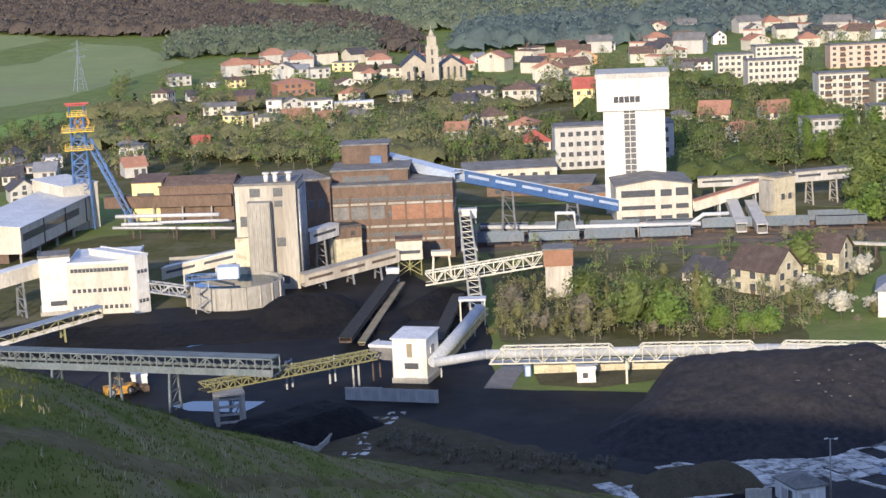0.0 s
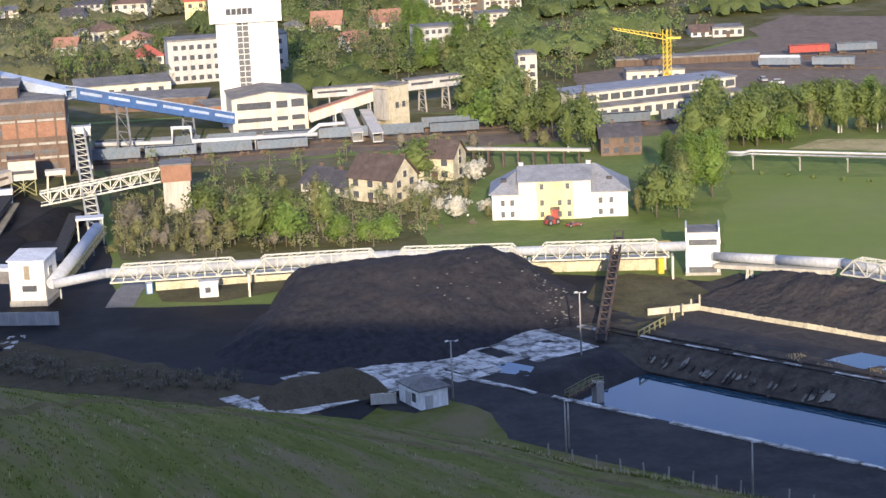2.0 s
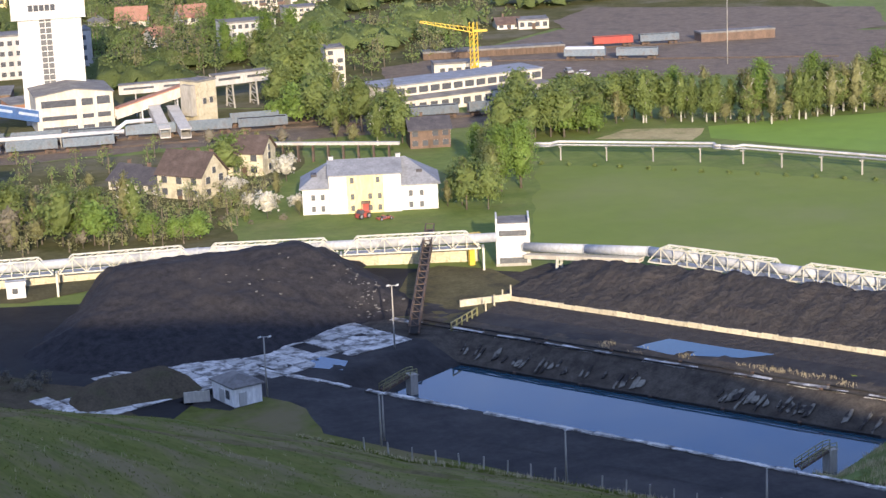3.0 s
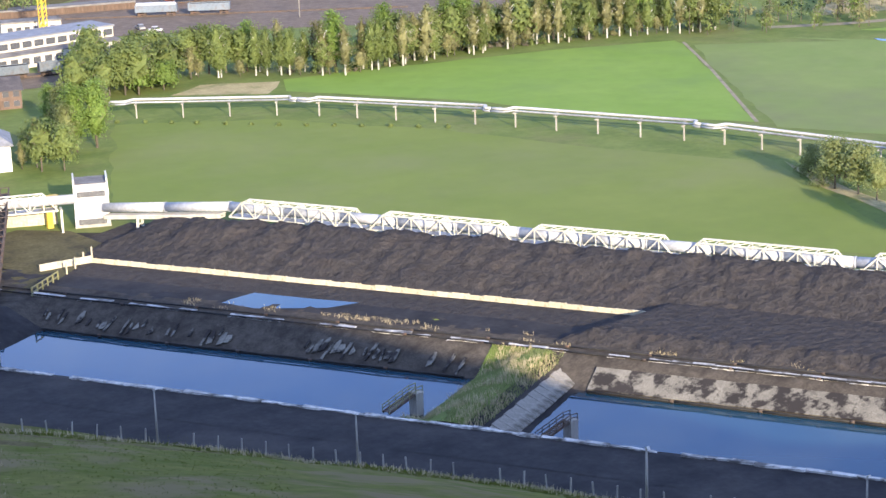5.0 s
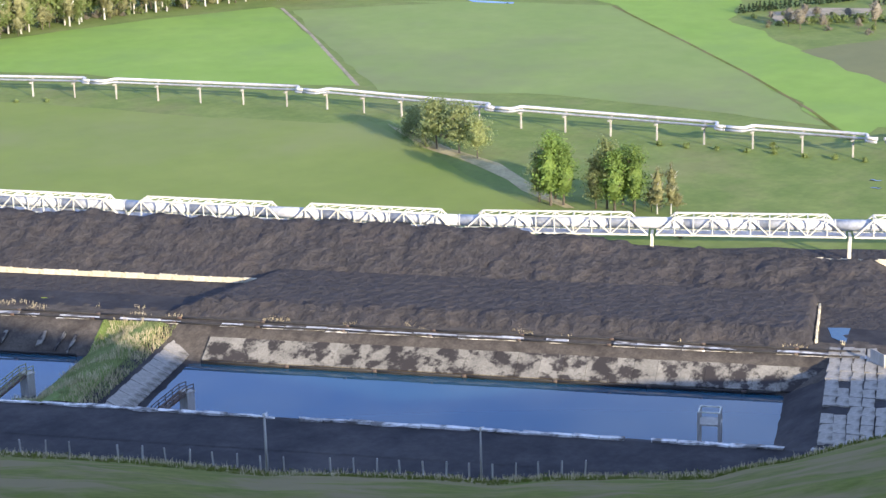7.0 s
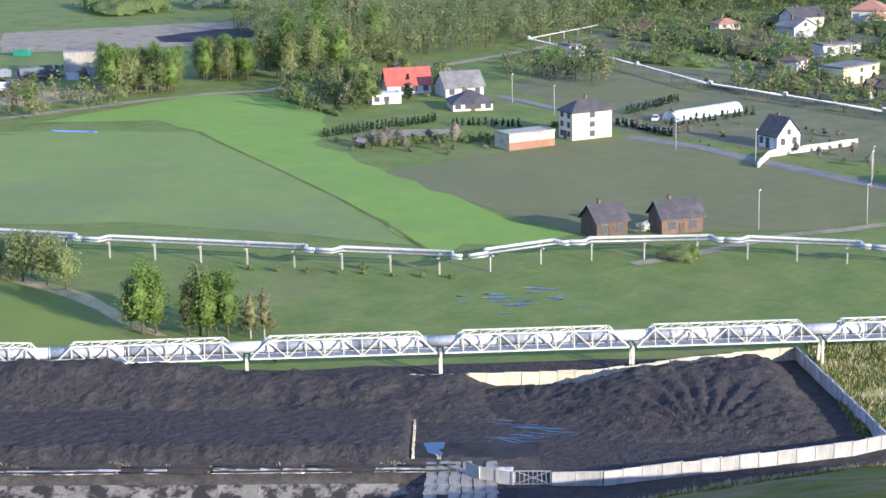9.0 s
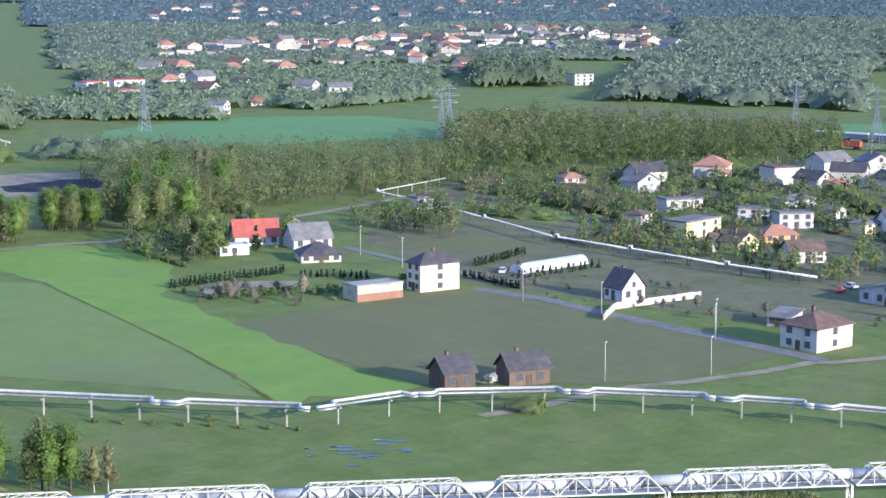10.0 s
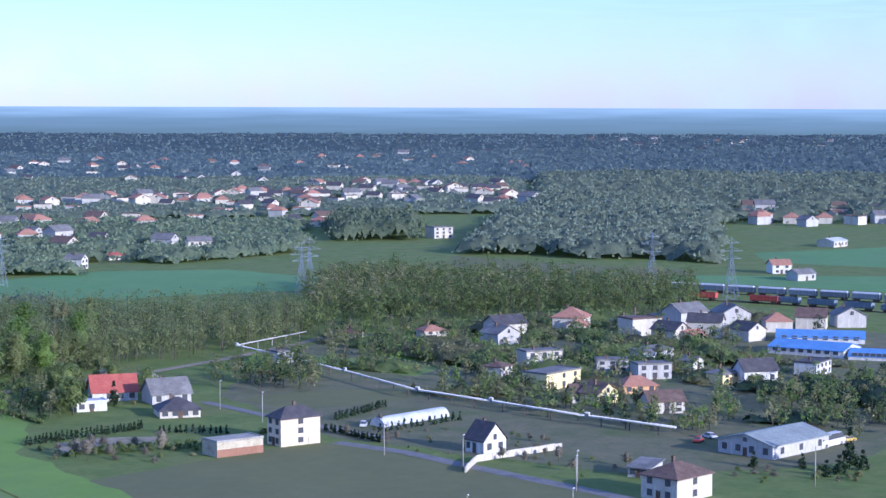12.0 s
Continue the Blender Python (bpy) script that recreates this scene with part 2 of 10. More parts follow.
ROOFWHITE = mat("pale_metal_roof", (0.52, 0.53, 0.54), (0.62, 0.63, 0.64), 4, 0.5, bump=0.01, dirt=(0.40, 0.41, 0.41), dirt_size=6)
ROOFBLUE = mat("bright_blue_metal_roof", (0.11, 0.24, 0.48), (0.15, 0.30, 0.56), 4, 0.45, bump=0.01)
WOODDARK = mat("weathered_barn_boards", (0.085, 0.06, 0.045), (0.15, 0.105, 0.075), 1.2, 0.9, bump=0.05, fine=1, streak=0.15)
BLUEPAINT = mat("blue_painted_steel", (0.055, 0.125, 0.29), (0.085, 0.175, 0.37), 2, 0.5, dirt=(0.11, 0.13, 0.19), dirt_size=3)
BLUEGREY = mat("blue_grey_sheet", (0.17, 0.21, 0.26), (0.23, 0.275, 0.33), 3, 0.6, dirt=(0.13, 0.14, 0.15), dirt_size=4)
DULLTEAL = mat("dull_teal_grey_sheet", (0.115, 0.145, 0.155), (0.165, 0.195, 0.205), 3, 0.7, dirt=(0.09, 0.095, 0.095), dirt_size=4, spec=0.15)
STEELBLUE = mat("light_blue_gallery_sheet", (0.42, 0.50, 0.62), (0.52, 0.60, 0.72), 3, 0.55, dirt=(0.30, 0.33, 0.38), dirt_size=5)
YELLOWPAINT = mat("yellow_painted_steel", (0.62, 0.43, 0.05), (0.72, 0.52, 0.08), 1.5, 0.5, dirt=(0.30, 0.21, 0.06), dirt_size=2)
OLIVEPAINT = mat("yellow_green_gantry_paint", (0.20, 0.195, 0.085), (0.28, 0.265, 0.125), 1.5, 0.6, dirt=(0.20, 0.17, 0.09), dirt_size=2)
WHITESTEEL = mat("cream_painted_steel", (0.50, 0.49, 0.40), (0.58, 0.57, 0.48), 2, 0.5, dirt=(0.50, 0.44, 0.32), dirt_size=3, dirt_amt=0.35)
GREYSTEEL = mat("grey_galvanised_steel", (0.30, 0.31, 0.32), (0.40, 0.41, 0.42), 1.5, 0.5, metal=0.5, dirt=(0.20, 0.18, 0.16), dirt_size=2)
DARKSTEEL = mat("dark_rusty_steel", (0.06, 0.05, 0.045), (0.12, 0.09, 0.07), 1.2, 0.8, dirt=(0.17, 0.09, 0.05), dirt_size=2)
TUBE = mat("pale_blue_tube_sheet", (0.37, 0.39, 0.41), (0.45, 0.47, 0.49), 3, 0.6, dirt=(0.40, 0.39, 0.37), dirt_size=4, dirt_amt=0.4)
PIPE = mat("aluminium_pipe_jacket", (0.52, 0.50, 0.47), (0.62, 0.60, 0.57), 2, 0.55, metal=0.3, dirt=(0.40, 0.38, 0.36), dirt_size=5)
WAGON = mat("blue_grey_wagon_paint", (0.12, 0.155, 0.19), (0.18, 0.215, 0.25), 2, 0.7, dirt=(0.13, 0.10, 0.08), dirt_size=2.5, dirt_amt=0.6, each=0.25)
WAGONRED = mat("red_wagon_paint", (0.40, 0.07, 0.06), (0.48, 0.11, 0.08), 2, 0.7, dirt=(0.18, 0.08, 0.06), dirt_size=2.5, each=0.2)
GLASS = mat("dark_window_glass", (0.065, 0.07, 0.08), (0.105, 0.11, 0.12), 0.7, 0.12, spec=0.6)
PALEGLASS = mat("dusty_window_glass", (0.09, 0.095, 0.10), (0.15, 0.155, 0.16), 0.7, 0.25, spec=0.6)
FRAMEW = mat("white_window_frame", (0.58, 0.57, 0.55), (0.66, 0.65, 0.63), 0.5, 0.5)
REDPAINT = mat("red_paint", (0.33, 0.060, 0.050), (0.41, 0.085, 0.065), 1, 0.5)
ORANGEPAINT = mat("dirty_orange_machine_paint", (0.48, 0.24, 0.04), (0.56, 0.30, 0.06), 1.2, 0.6, dirt=(0.14, 0.09, 0.05), dirt_size=1.5, dirt_amt=.7)
BLACKCOAL = mat("wet_black_coal", (0.008, 0.008, 0.0095), (0.016, 0.0158, 0.017), 1.4, 0.85, bump=0.4, dirt=(0.022, 0.021, 0.0205), dirt_size=6, dirt_amt=0.5, spec=0.12, space="World")
# darker copy of COALYARD: the mine yard's shade is put into the colour
COALSHADE = mat("shade_darkened_coal_ground", (0.0080, 0.0080, 0.0095), (0.017, 0.0168, 0.0175), 6, 0.7, bump=0.05, fine=1, dirt=(0.045, 0.041, 0.038), dirt_size=15, dirt_amt=0.5, spec=0.12, space="World")
BLACKMAT = mat("rubber_belt", (0.02, 0.02, 0.02), (0.04, 0.038, 0.036), 1, 0.85)
BARK = mat("grey_brown_bark", (0.10, 0.085, 0.065), (0.16, 0.14, 0.11), 0.6, 0.95, bump=0.05, fine=1)
BIRCHBARK = mat("white_birch_bark", (0.55, 0.53, 0.48), (0.68, 0.66, 0.61), 0.8, 0.9, dirt=(0.09, 0.08, 0.07), dirt_size=0.7, dirt_amt=0.8)
LEAF = leafy("spring_leaf", (0.175, 0.228, 0.074), (0.240, 0.295, 0.108), 0.55)
LEAFLIME = leafy("fresh_lime_leaf", (0.165, 0.255, 0.058), (0.225, 0.320, 0.090), 0.48)
LEAFOLIVE = leafy("budding_olive_leaf", (0.220, 0.225, 0.105), (0.290, 0.285, 0.140), 0.48)
LEAFSPRING = leafy("yellow_green_spring_leaf", (0.255, 0.295, 0.120), (0.325, 0.365, 0.160), 0.58)
LEAFGREY = leafy("bare_grey_twigs", (0.160, 0.145, 0.105), (0.22, 0.20, 0.15), 0.3)
LEAFDARK = leafy("conifer_needles", (0.026, 0.050, 0.024), (0.045, 0.075, 0.034), 0.15)
LEAFBLOSSOM = leafy("white_blossom", (0.46, 0.44, 0.36), (0.62, 0.60, 0.52))
BLADE = leafy("grass_blades", (0.085, 0.118, 0.018), (0.150, 0.158, 0.036), 0.45)
DRYBLADE = leafy("dry_stalks", (0.40, 0.34, 0.20), (0.54, 0.47, 0.30), 0.3)

# leaf colour paled and blued to stand in for distance haze
HAZYLEAF = leafy("haze_tinted_mixed_wood", (0.185, 0.232, 0.155), (0.235, 0.275, 0.185), 0.45, 0.12)
# LEAF with its blue raised: a lighter haze put into the colour
HAZYMID = leafy("light_haze_wood_leaf", (0.172, 0.225, 0.130), (0.222, 0.270, 0.160), 0.45, 0.12)
# pine colour greyed and blued by the same painted haze
HAZYDARK = leafy("haze_tinted_pine_wood", (0.130, 0.182, 0.172), (0.168, 0.218, 0.205), 0.45, 0.10)
PALEDUST = mat("pale_wet_coal_dust", (0.10, 0.098, 0.095), (0.17, 0.165, 0.16), 1.2, 0.6, bump=0.05, fine=1, dirt=(0.03, 0.03, 0.03), dirt_size=2.2, dirt_amt=1.0, space="World")

# ---- mesh helpers ----
def xbox(bm, x0, x1, y0, y1, z0, z1):
    v = [bm.verts.new((x, y, z)) for z in (z0, z1) for x, y in ((x0, y0), (x1, y0), (x1, y1), (x0, y1))]
    for q in ((3, 2, 1, 0), (4, 5, 6, 7), (0, 1, 5, 4), (1, 2, 6, 5), (2, 3, 7, 6), (3, 0, 4, 7)):
        bm.faces.new([v[i] for i in q])
    return v


def bar(bm, a, b, w, h=None):
    """A square bar from a to b."""
    a, b, h = Vector(a), Vector(b), h or w
    d = (b - a).normalized()
    s = d.cross(Vector((0, 0, 1)))
    s = s.normalized() if s.length > 1e-4 else Vector((1, 0, 0))
    u = s.cross(d)
    v = [bm.verts.new(p + s * (i * w / 2) + u * (j * h / 2)) for p in (a, b) for i, j in ((-1, -1), (1, -1), (1, 1), (-1, 1))]
    for q in ((3, 2, 1, 0), (4, 5, 6, 7), (0, 1, 5, 4), (1, 2, 6, 5), (2, 3, 7, 6), (3, 0, 4, 7)):
        bm.faces.new([v[i] for i in q])


def tube(bm, pts, r, seg=10, r2=None):
    """A round tube along pts, capped."""
    pts = [Vector(p) for p in pts]
    rings = []
    for i, p in enumerate(pts):
        d = (pts[min(i + 1, len(pts) - 1)] - pts[max(i - 1, 0)]).normalized()
        s = d.cross(Vector((0, 0, 1)))
        s = s.normalized() if s.length > 1e-3 else Vector((1, 0, 0))
        u = s.cross(d)
        rr = r + ((r2 if r2 is not None else r) - r) * i / max(1, len(pts) - 1)
        rings.append([bm.verts.new(p + (s * math.cos(k * math.tau / seg) + u * math.sin(k * math.tau / seg)) * rr) for k in range(seg)])
    for A, C in zip(rings, rings[1:]):
        for k in range(seg):
            f = bm.faces.new((A[k], A[(k + 1) % seg], C[(k + 1) % seg], C[k]))
            f.smooth = True
    bm.faces.new(rings[0][::-1])
    bm.faces.new(rings[-1])


def prism(bm, pts, z0, z1):
    """Upright prism over a plan outline."""
    n = len(pts)
    lo, hi = [bm.verts.new((x, y, z0)) for x, y in pts], [bm.verts.new((x, y, z1)) for x, y in pts]
    bm.faces.new(lo[::-1])
    bm.faces.new(hi)
    for i in range(n):
        bm.faces.new((lo[i], lo[(i + 1) % n], hi[(i + 1) % n], hi[i]))


def mesh(name, bm, *mats):
    bmesh.ops.recalc_face_normals(bm, faces=bm.faces)
    me = bpy.data.meshes.new(name)
    bm.to_mesh(me)
    bm.free()
    for m in mats:
        me.materials.append(m)
    return me


def part(name, bm, material, parent, label=""):
    ob = new(name, bm if isinstance(bm, bpy.types.Mesh) else mesh(name, bm, material))
    ob.parent = parent
    return tagged(ob, label)


def thing(name, x, y, z, rz, label, category, group="", kind=""):
    ob = new(name)
    ob.empty_display_size = 0.5
    ob.matrix_basis = pose(x, y, z, 0, 0, rz)
    return tagged(ob, label, category, group, kind)


def solo(name, bm, material, label, category, kind="", group=""):
    return tagged(new(name, mesh(name, bm, material)), label, category, group, kind)


def sstep(a, b, x):
    t = max(0.0, min(1.0, (x - a) / (b - a)))
    return t * t * (3 - 2 * t)


# ---- ground: the plain, the far hill and the spoil heap under the camera ----
PX, PN = (0.585, -0.811), (0.811, 0.585)        # along and across the settling ponds


def pond_xy(s, n):
    return s * PX[0] + n * PN[0], s * PX[1] + n * PN[1]


def far_hill(x, y):
    r, az = math.hypot(x, y), math.degrees(math.atan2(x, y))
    return 90 * sstep(900, 2600, r) * sstep(30, -5, az)


TOE_AZ = (-40, -20, -13, -10, -6.7, -3.4, 0, 3.3, 6.7, 11.8, 15.2, 20, 24.5, 30, 35, 42, 49, 51, 54.4, 57.6, 60.7, 65, 75, 100)
TOE_R = (520, 450, 386, 352, 325, 304, 292, 281, 272, 256, 243, 232, 222, 213, 205, 200, 202, 207, 217, 228, 236, 246, 262, 270)


def heap_z(x, y):
    """The spoil heap's slope: it dips from the eye to the toe line, with a nearer shoulder on the left."""
    r, az = math.hypot(x, y), math.degrees(math.atan2(x, y))
    toe = float(np.interp(az, TOE_AZ, TOE_R))
    e = 86.0 / toe                                   # fall of the sight line to the toe
    crest = toe * (0.30 + 0.70 * sstep(-14, 16, az))
    k = max(0.0, 1 - r / crest)
    fall = e + (0.95 - e) * k ** 2.6
    z = min(84.4, 86.0 - r * fall)
    if r > crest:
        z -= (r - crest) ** 1.5 * 0.035
    back = 84.4 * (1 - sstep(30, 250, r))
    w = max(sstep(70, 115, az), sstep(-25, -70, az))
    return max(0.0, z * (1 - w) + back * w)


def ground_z(x, y):
    r = math.hypot(x, y)
    z = heap_z(x, y) if r < 480 else 0.0
    if z > 0.4 and r > 6:
        z += (noise.noise((x / 9, y / 9, 0)) * 0.5 + noise.noise((x / 2.5, y / 2.5, 3)) * 0.12) * min(1, r / 40) * min(1, z / 4)
    s, n = x * PX[0] + y * PX[1], x * PN[0] + y * PN[1]
    inside = min(s + 196, 4 - s, n - 204, 250 - n)
    if inside > 0:
        z = -7.0 * min(1, inside / 3)
    return z + far_hill(x, y)


def polar_sheet(name, angles, radii, zf, material):
    vs = [(0, 0, zf(0, 0.01))]
    for r in radii:
        for a in angles:
            x, y = r * math.sin(radians(a)), r * math.cos(radians(a))
            vs.append((x, y, zf(x, y)))
    na, fs = len(angles), []
    for j in range(na):
        fs.append((0, 1 + (j + 1) % na, 1 + j))
    for i in range(len(radii) - 1):
        o = 1 + i * na
        for j in range(na):
            k = (j + 1) % na
            fs.append((o + j, o + k, o + na + k, o + na + j))
    me = bpy.data.meshes.new(name)
    me.from_pydata(vs, [], fs)
    me.polygons.foreach_set("use_smooth", [True] * len(fs))
    me.materials.append(material)
    return new(name, me)


ANGLES = list(np.arange(-24, 84, 0.45)) + list(np.arange(84, 336, 4.0))
RADII = list(np.arange(2, 30, 1.4)) + list(np.arange(30, 190, 2.7)) + list(np.arange(190, 300, 1.3)) + list(300 * 1.045 ** np.arange(0, 64))
RADII[-1] = 4880
ground = polar_sheet("ground", ANGLES, RADII, ground_z, GRASS)
ground.data.materials.append(HEAPGRASS)
for f in ground.data.polygons:              # grass on the heap
    c = f.center
    az, r = math.degrees(math.atan2(c.x, c.y)), math.hypot(c.x, c.y)
    if r < 500 and (c.z > 0.02 or (-20 < az < 70 and r < float(np.interp(az, TOE_AZ, TOE_R)) + 14)):
        f.material_index = 1
tagged(ground, "grassy plain with meadows and a steep grass-grown spoil heap", "ground", kind="structure")


def sheet(name, pts, z, material, label, category="ground", ragged=0.0, step=6.0):
    """A flat patch of ground over a plan outline, its edges ragged by some metres."""
    out = []
    n = len(pts)
    for i in range(n):
        a, b = Vector(pts[i]), Vector(pts[(i + 1) % n])
        m = max(1, int((b - a).length / step)) if ragged else 1
        for k in range(m):
            p = a + (b - a) * k / m
            if ragged:
                p += Vector((noise.noise((p.x / 11, p.y / 11, 1)), noise.noise((p.x / 11, p.y / 11, 7)))) * ragged
            out.append(p)
    bm = bmesh.new()
    f = bm.faces.new([bm.verts.new((p.x, p.y, z + far_hill(p.x, p.y))) for p in out])
    bmesh.ops.triangulate(bm, faces=[f])
    ob = solo(name, bm, material, label, category, "structure")
    for p in ob.data.polygons:
        if p.normal.z < 0:
            p.flip()
    return ob


# trodden track along the heap's shoulder
HEAPPATH = mat("worn_grass_track", (0.120, 0.104, 0.054), (0.175, 0.148, 0.082), 3.0, 0.95, fleck=.16, dirt=(0.095, 0.108, 0.028), dirt_size=5, dirt_amt=0.85, spec=0.0, space="World")


def heap_track(az, rs, width, label):
    n, vs, fs = 150, [], []
    for i in range(n + 1):
        a = az[0] + (az[-1] - az[0]) * i / n
        r = float(np.interp(a, az, rs)) + 1.2 * noise.noise((a / 2, 3, 0))
        w = width * (.75 + .5 * noise.noise((a * 1.3, 7, 0)))
        for k in range(5):
            q = r + (k / 4 - .5) * w + (.5 * noise.noise((a * 4, k, 0)) if k in (0, 4) else 0)
            x, y = q * math.sin(radians(a)), q * math.cos(radians(a))
            vs.append((x, y, ground_z(x, y) + (.16 if 0 < k < 4 else -.05)))
    for i in range(n):
        for k in range(4):
            o = i * 5 + k
            fs.append((o, o + 1, o + 6, o + 5))
    me = bpy.data.meshes.new("road_heap_track")
    me.from_pydata(vs, [], fs)
    me.polygons.foreach_set("use_smooth", [True] * len(fs))
    me.materials.append(HEAPPATH)
    tagged(new("road_heap_track", me), label, "track", kind="structure")


heap_track((-13.4, -10, -6.8, -2.1, .2, 5, 10.1, 13.2, 17), (81, 83, 92, 128, 156, 186, 198, 203, 199), 6.5, "trodden brown track across the heap's grass")
heap_track((1, 5, 10, 13, 17, 22), (172, 203, 217, 222, 218, 205), 3.5, "faint wheel track across the heap's grass")
# coal yard and fields
ROUGHLAND = mat("rough_dry_meadow", (0.115, 0.125, 0.060), (0.170, 0.160, 0.085), 7, 0.95, fleck=.14, dirt=(0.085, 0.125, 0.035), dirt_size=20, dirt_amt=0.7, space="World")
sheet("ground_village", [(425, 262), (452, 300), (470, 330), (530, 352), (600, 376), (690, 346), (750, 290), (720, 205), (640, 165), (560, 140), (492, 132), (452, 140), (416, 172)], .03, ROUGHLAND, "rough dry gardens and yards of the village", ragged=4)
TOWNGROUND = mat("town_yards_and_gardens", (0.085, 0.090, 0.040), (0.135, 0.125, 0.065), 9, 0.95, fleck=.16, dirt=(0.20, 0.18, 0.14), dirt_size=24, dirt_amt=0.7, spec=0.0, space="World")
sheet("ground_town", [(-150, 640), (-60, 600), (10, 560), (60, 556), (120, 520), (150, 545), (190, 600), (235, 640), (330, 570), (350, 700), (300, 830), (200, 900), (100, 915), (0, 935), (-120, 925), (-172, 880), (-175, 760)], .03, TOWNGROUND, "brownish gardens, yards and lanes of the town")
sheet("ground_works", [(-62, 546), (3, 527), (60, 521), (116, 512), (118, 519), (62, 554), (12, 556), (-58, 598)], .026, TOWNGROUND, "brown cluttered ground behind the mine")
sheet("ground_scrub", [(10, 382), (18, 374), (54, 366), (70, 368), (70, 390), (82, 412), (100, 442), (104, 466), (70, 474), (12, 480)], .045, TOWNGROUND, "scrubby ground between the yard and the railway", ragged=2)
sheet("ground_coal_yard", [(-104.2, 410.3), (-86.1, 429), (-57.6, 431.7), (-35.4, 456.6), (-11.7, 472), (8.3, 406.9), (8.5, 343.3), (34.3, 335.4), (44.6, 344.6), (83.2, 339.5), (111, 322.7), (88.6, 295.1)]
      + [pond_xy(-197, 252), pond_xy(-197, 201)] + [(37.5, 263.8), (17, 282.6), (-0.3, 289.4), (-90.1, 350.5)], 0.03, COALSHADE, "black coal ground of the mine yard, darkened for shade", ragged=2)
sheet("ground_slurry_field", [pond_xy(s, n) for s, n in ((-197, 251), (-197, 286), (-60, 287), (72, 296), (88, 250), (40, 238), (40, 206), (2, 206), (2, 251))], 0.035, SLURRY, "dark slurry ground behind the settling ponds", ragged=2)
sheet("ground_pond_edge", [pond_xy(s, n) for s, n in ((-197, 192), (-197, 206), (20, 206), (20, 200), (-20, 194))], 0.03, COALYARD, "black coal dust strip below the ponds", ragged=1)
sheet("field_olive", [(146.6, 412.3), (176.2, 396.1), (202.1, 360.3), (215.4, 328.3), (234, 297.3), (239.2, 300.9), (225.6, 261.6), (214, 224.6), (203.8, 236.7), (185.3, 259), (164.9, 286.9), (132.5, 327.9), (119.6, 341.5)], 0.04, FIELD_OLIVE, "olive green field of young crop beside the conveyor", "field", ragged=1.5)
sheet("field_wheat", [(200.1, 438.9), (223.8, 436.5), (274, 431.1), (306.7, 421.1), (284.3, 374.4), (257.1, 325.9), (238.2, 352.4), (221.1, 387), (194.4, 423.6)], 0.04, FIELD_BRIGHT, "bright green winter wheat field", "field", ragged=1.5)
sheet("field_crop", [(306.2, 413.9), (339.9, 392), (332.3, 406.4), (350.3, 382.8), (365.1, 354.3), (349.6, 320.4), (319.4, 268.3), (293.7, 228.5), (286.5, 262.5), (279.3, 287.5), (257.5, 317.8), (280.5, 364.5)], 0.04, FIELD_DULL, "dull green crop field behind the pipeline", "field", ragged=1.5)
sheet("field_strip", [(365.7, 353.8), (372.7, 378.3), (352.4, 402.7), (414.6, 399.3), (420.5, 378.1), (404.8, 343.8), (370.3, 318.5), (355.5, 291.8), (337.6, 252), (321.3, 225.6), (318.8, 207.6), (307.1, 210.3), (299.5, 220.9), (288.6, 218.2), (312.8, 257.1), (340.2, 306.7)], 0.05, FIELD_BRIGHT, "bright green strip of grass between ditch and ploughed field", "field", ragged=2.5)
sheet("field_ploughed", [(349.3, 280.2), (404.3, 266.8), (418.4, 259.9), (406.3, 211.2), (388.5, 157.6), (347.6, 169), (338.7, 181.9), (318.7, 207.6), (331.2, 240)], 0.06, FIELD_BROWN, "brownish ploughed field beside the houses", "field", ragged=2.5)

# ---- settling ponds: sunk basins with concrete banks, water, rims of slabs ----
POND_BOX = ((-178.5, -106.5), (-91.5, -13.0))     # water's reach along s
WATER_Z = -3.0


def pond_z(s, n):
    """Depth of the pond ground; banks slope down from the rims at n = 210 and n = 241.5."""
    z = 0.06
    for s0, s1 in POND_BOX:
        d = min((n - 210.5) / 7.0, (241.5 - n) / 6.3, (s - (s0 - 6)) / 6.0, (s1 + 6 - s) / 6.0)
        if d > 0:
            z = min(z, -3.0 * min(1.6, d))
    if z > 0:
        z += 0.12 * noise.noise((s / 3, n / 3, 2)) * sstep(0, 3, min(n - 201, 253 - n, s + 199, 6 - s))
    else:
        z += 0.18 * noise.noise((s / 2, n / 2, 2))
    return z


def grid_mesh(name, s0, s1, n0, n1, step, zf, xyf, *mats):
    ns, nn = int((s1 - s0) / step) + 1, int((n1 - n0) / step) + 1
    vs, fs = [], []
    for i in range(ns):
        for j in range(nn):
            s, n = s0 + (s1 - s0) * i / (ns - 1), n0 + (n1 - n0) * j / (nn - 1)
            x, y = xyf(s, n)
            vs.append((x, y, zf(s, n)))
    for i in range(ns - 1):
        for j in range(nn - 1):
            a = i * nn + j
            fs.append((a, a + nn, a + nn + 1, a + 1))
    me = bpy.data.meshes.new(name)
    me.from_pydata(vs, [], fs)
    me.polygons.foreach_set("use_smooth", [True] * len(fs))
    for m in mats:
        me.materials.append(m)
    return me


MUDBANK = mat("brown_mud_bank", (0.062, 0.054, 0.045), (0.105, 0.092, 0.076), 1.6, 0.95, bump=.15, dirt=(0.035, 0.031, 0.028), dirt_size=4, dirt_amt=.7, spec=.05, space="World")
pond_ground = new("ground_ponds", grid_mesh("ground_ponds", -200, 7, 200.5, 253.5, 1.0, pond_z, pond_xy, COALYARD, MUDBANK))
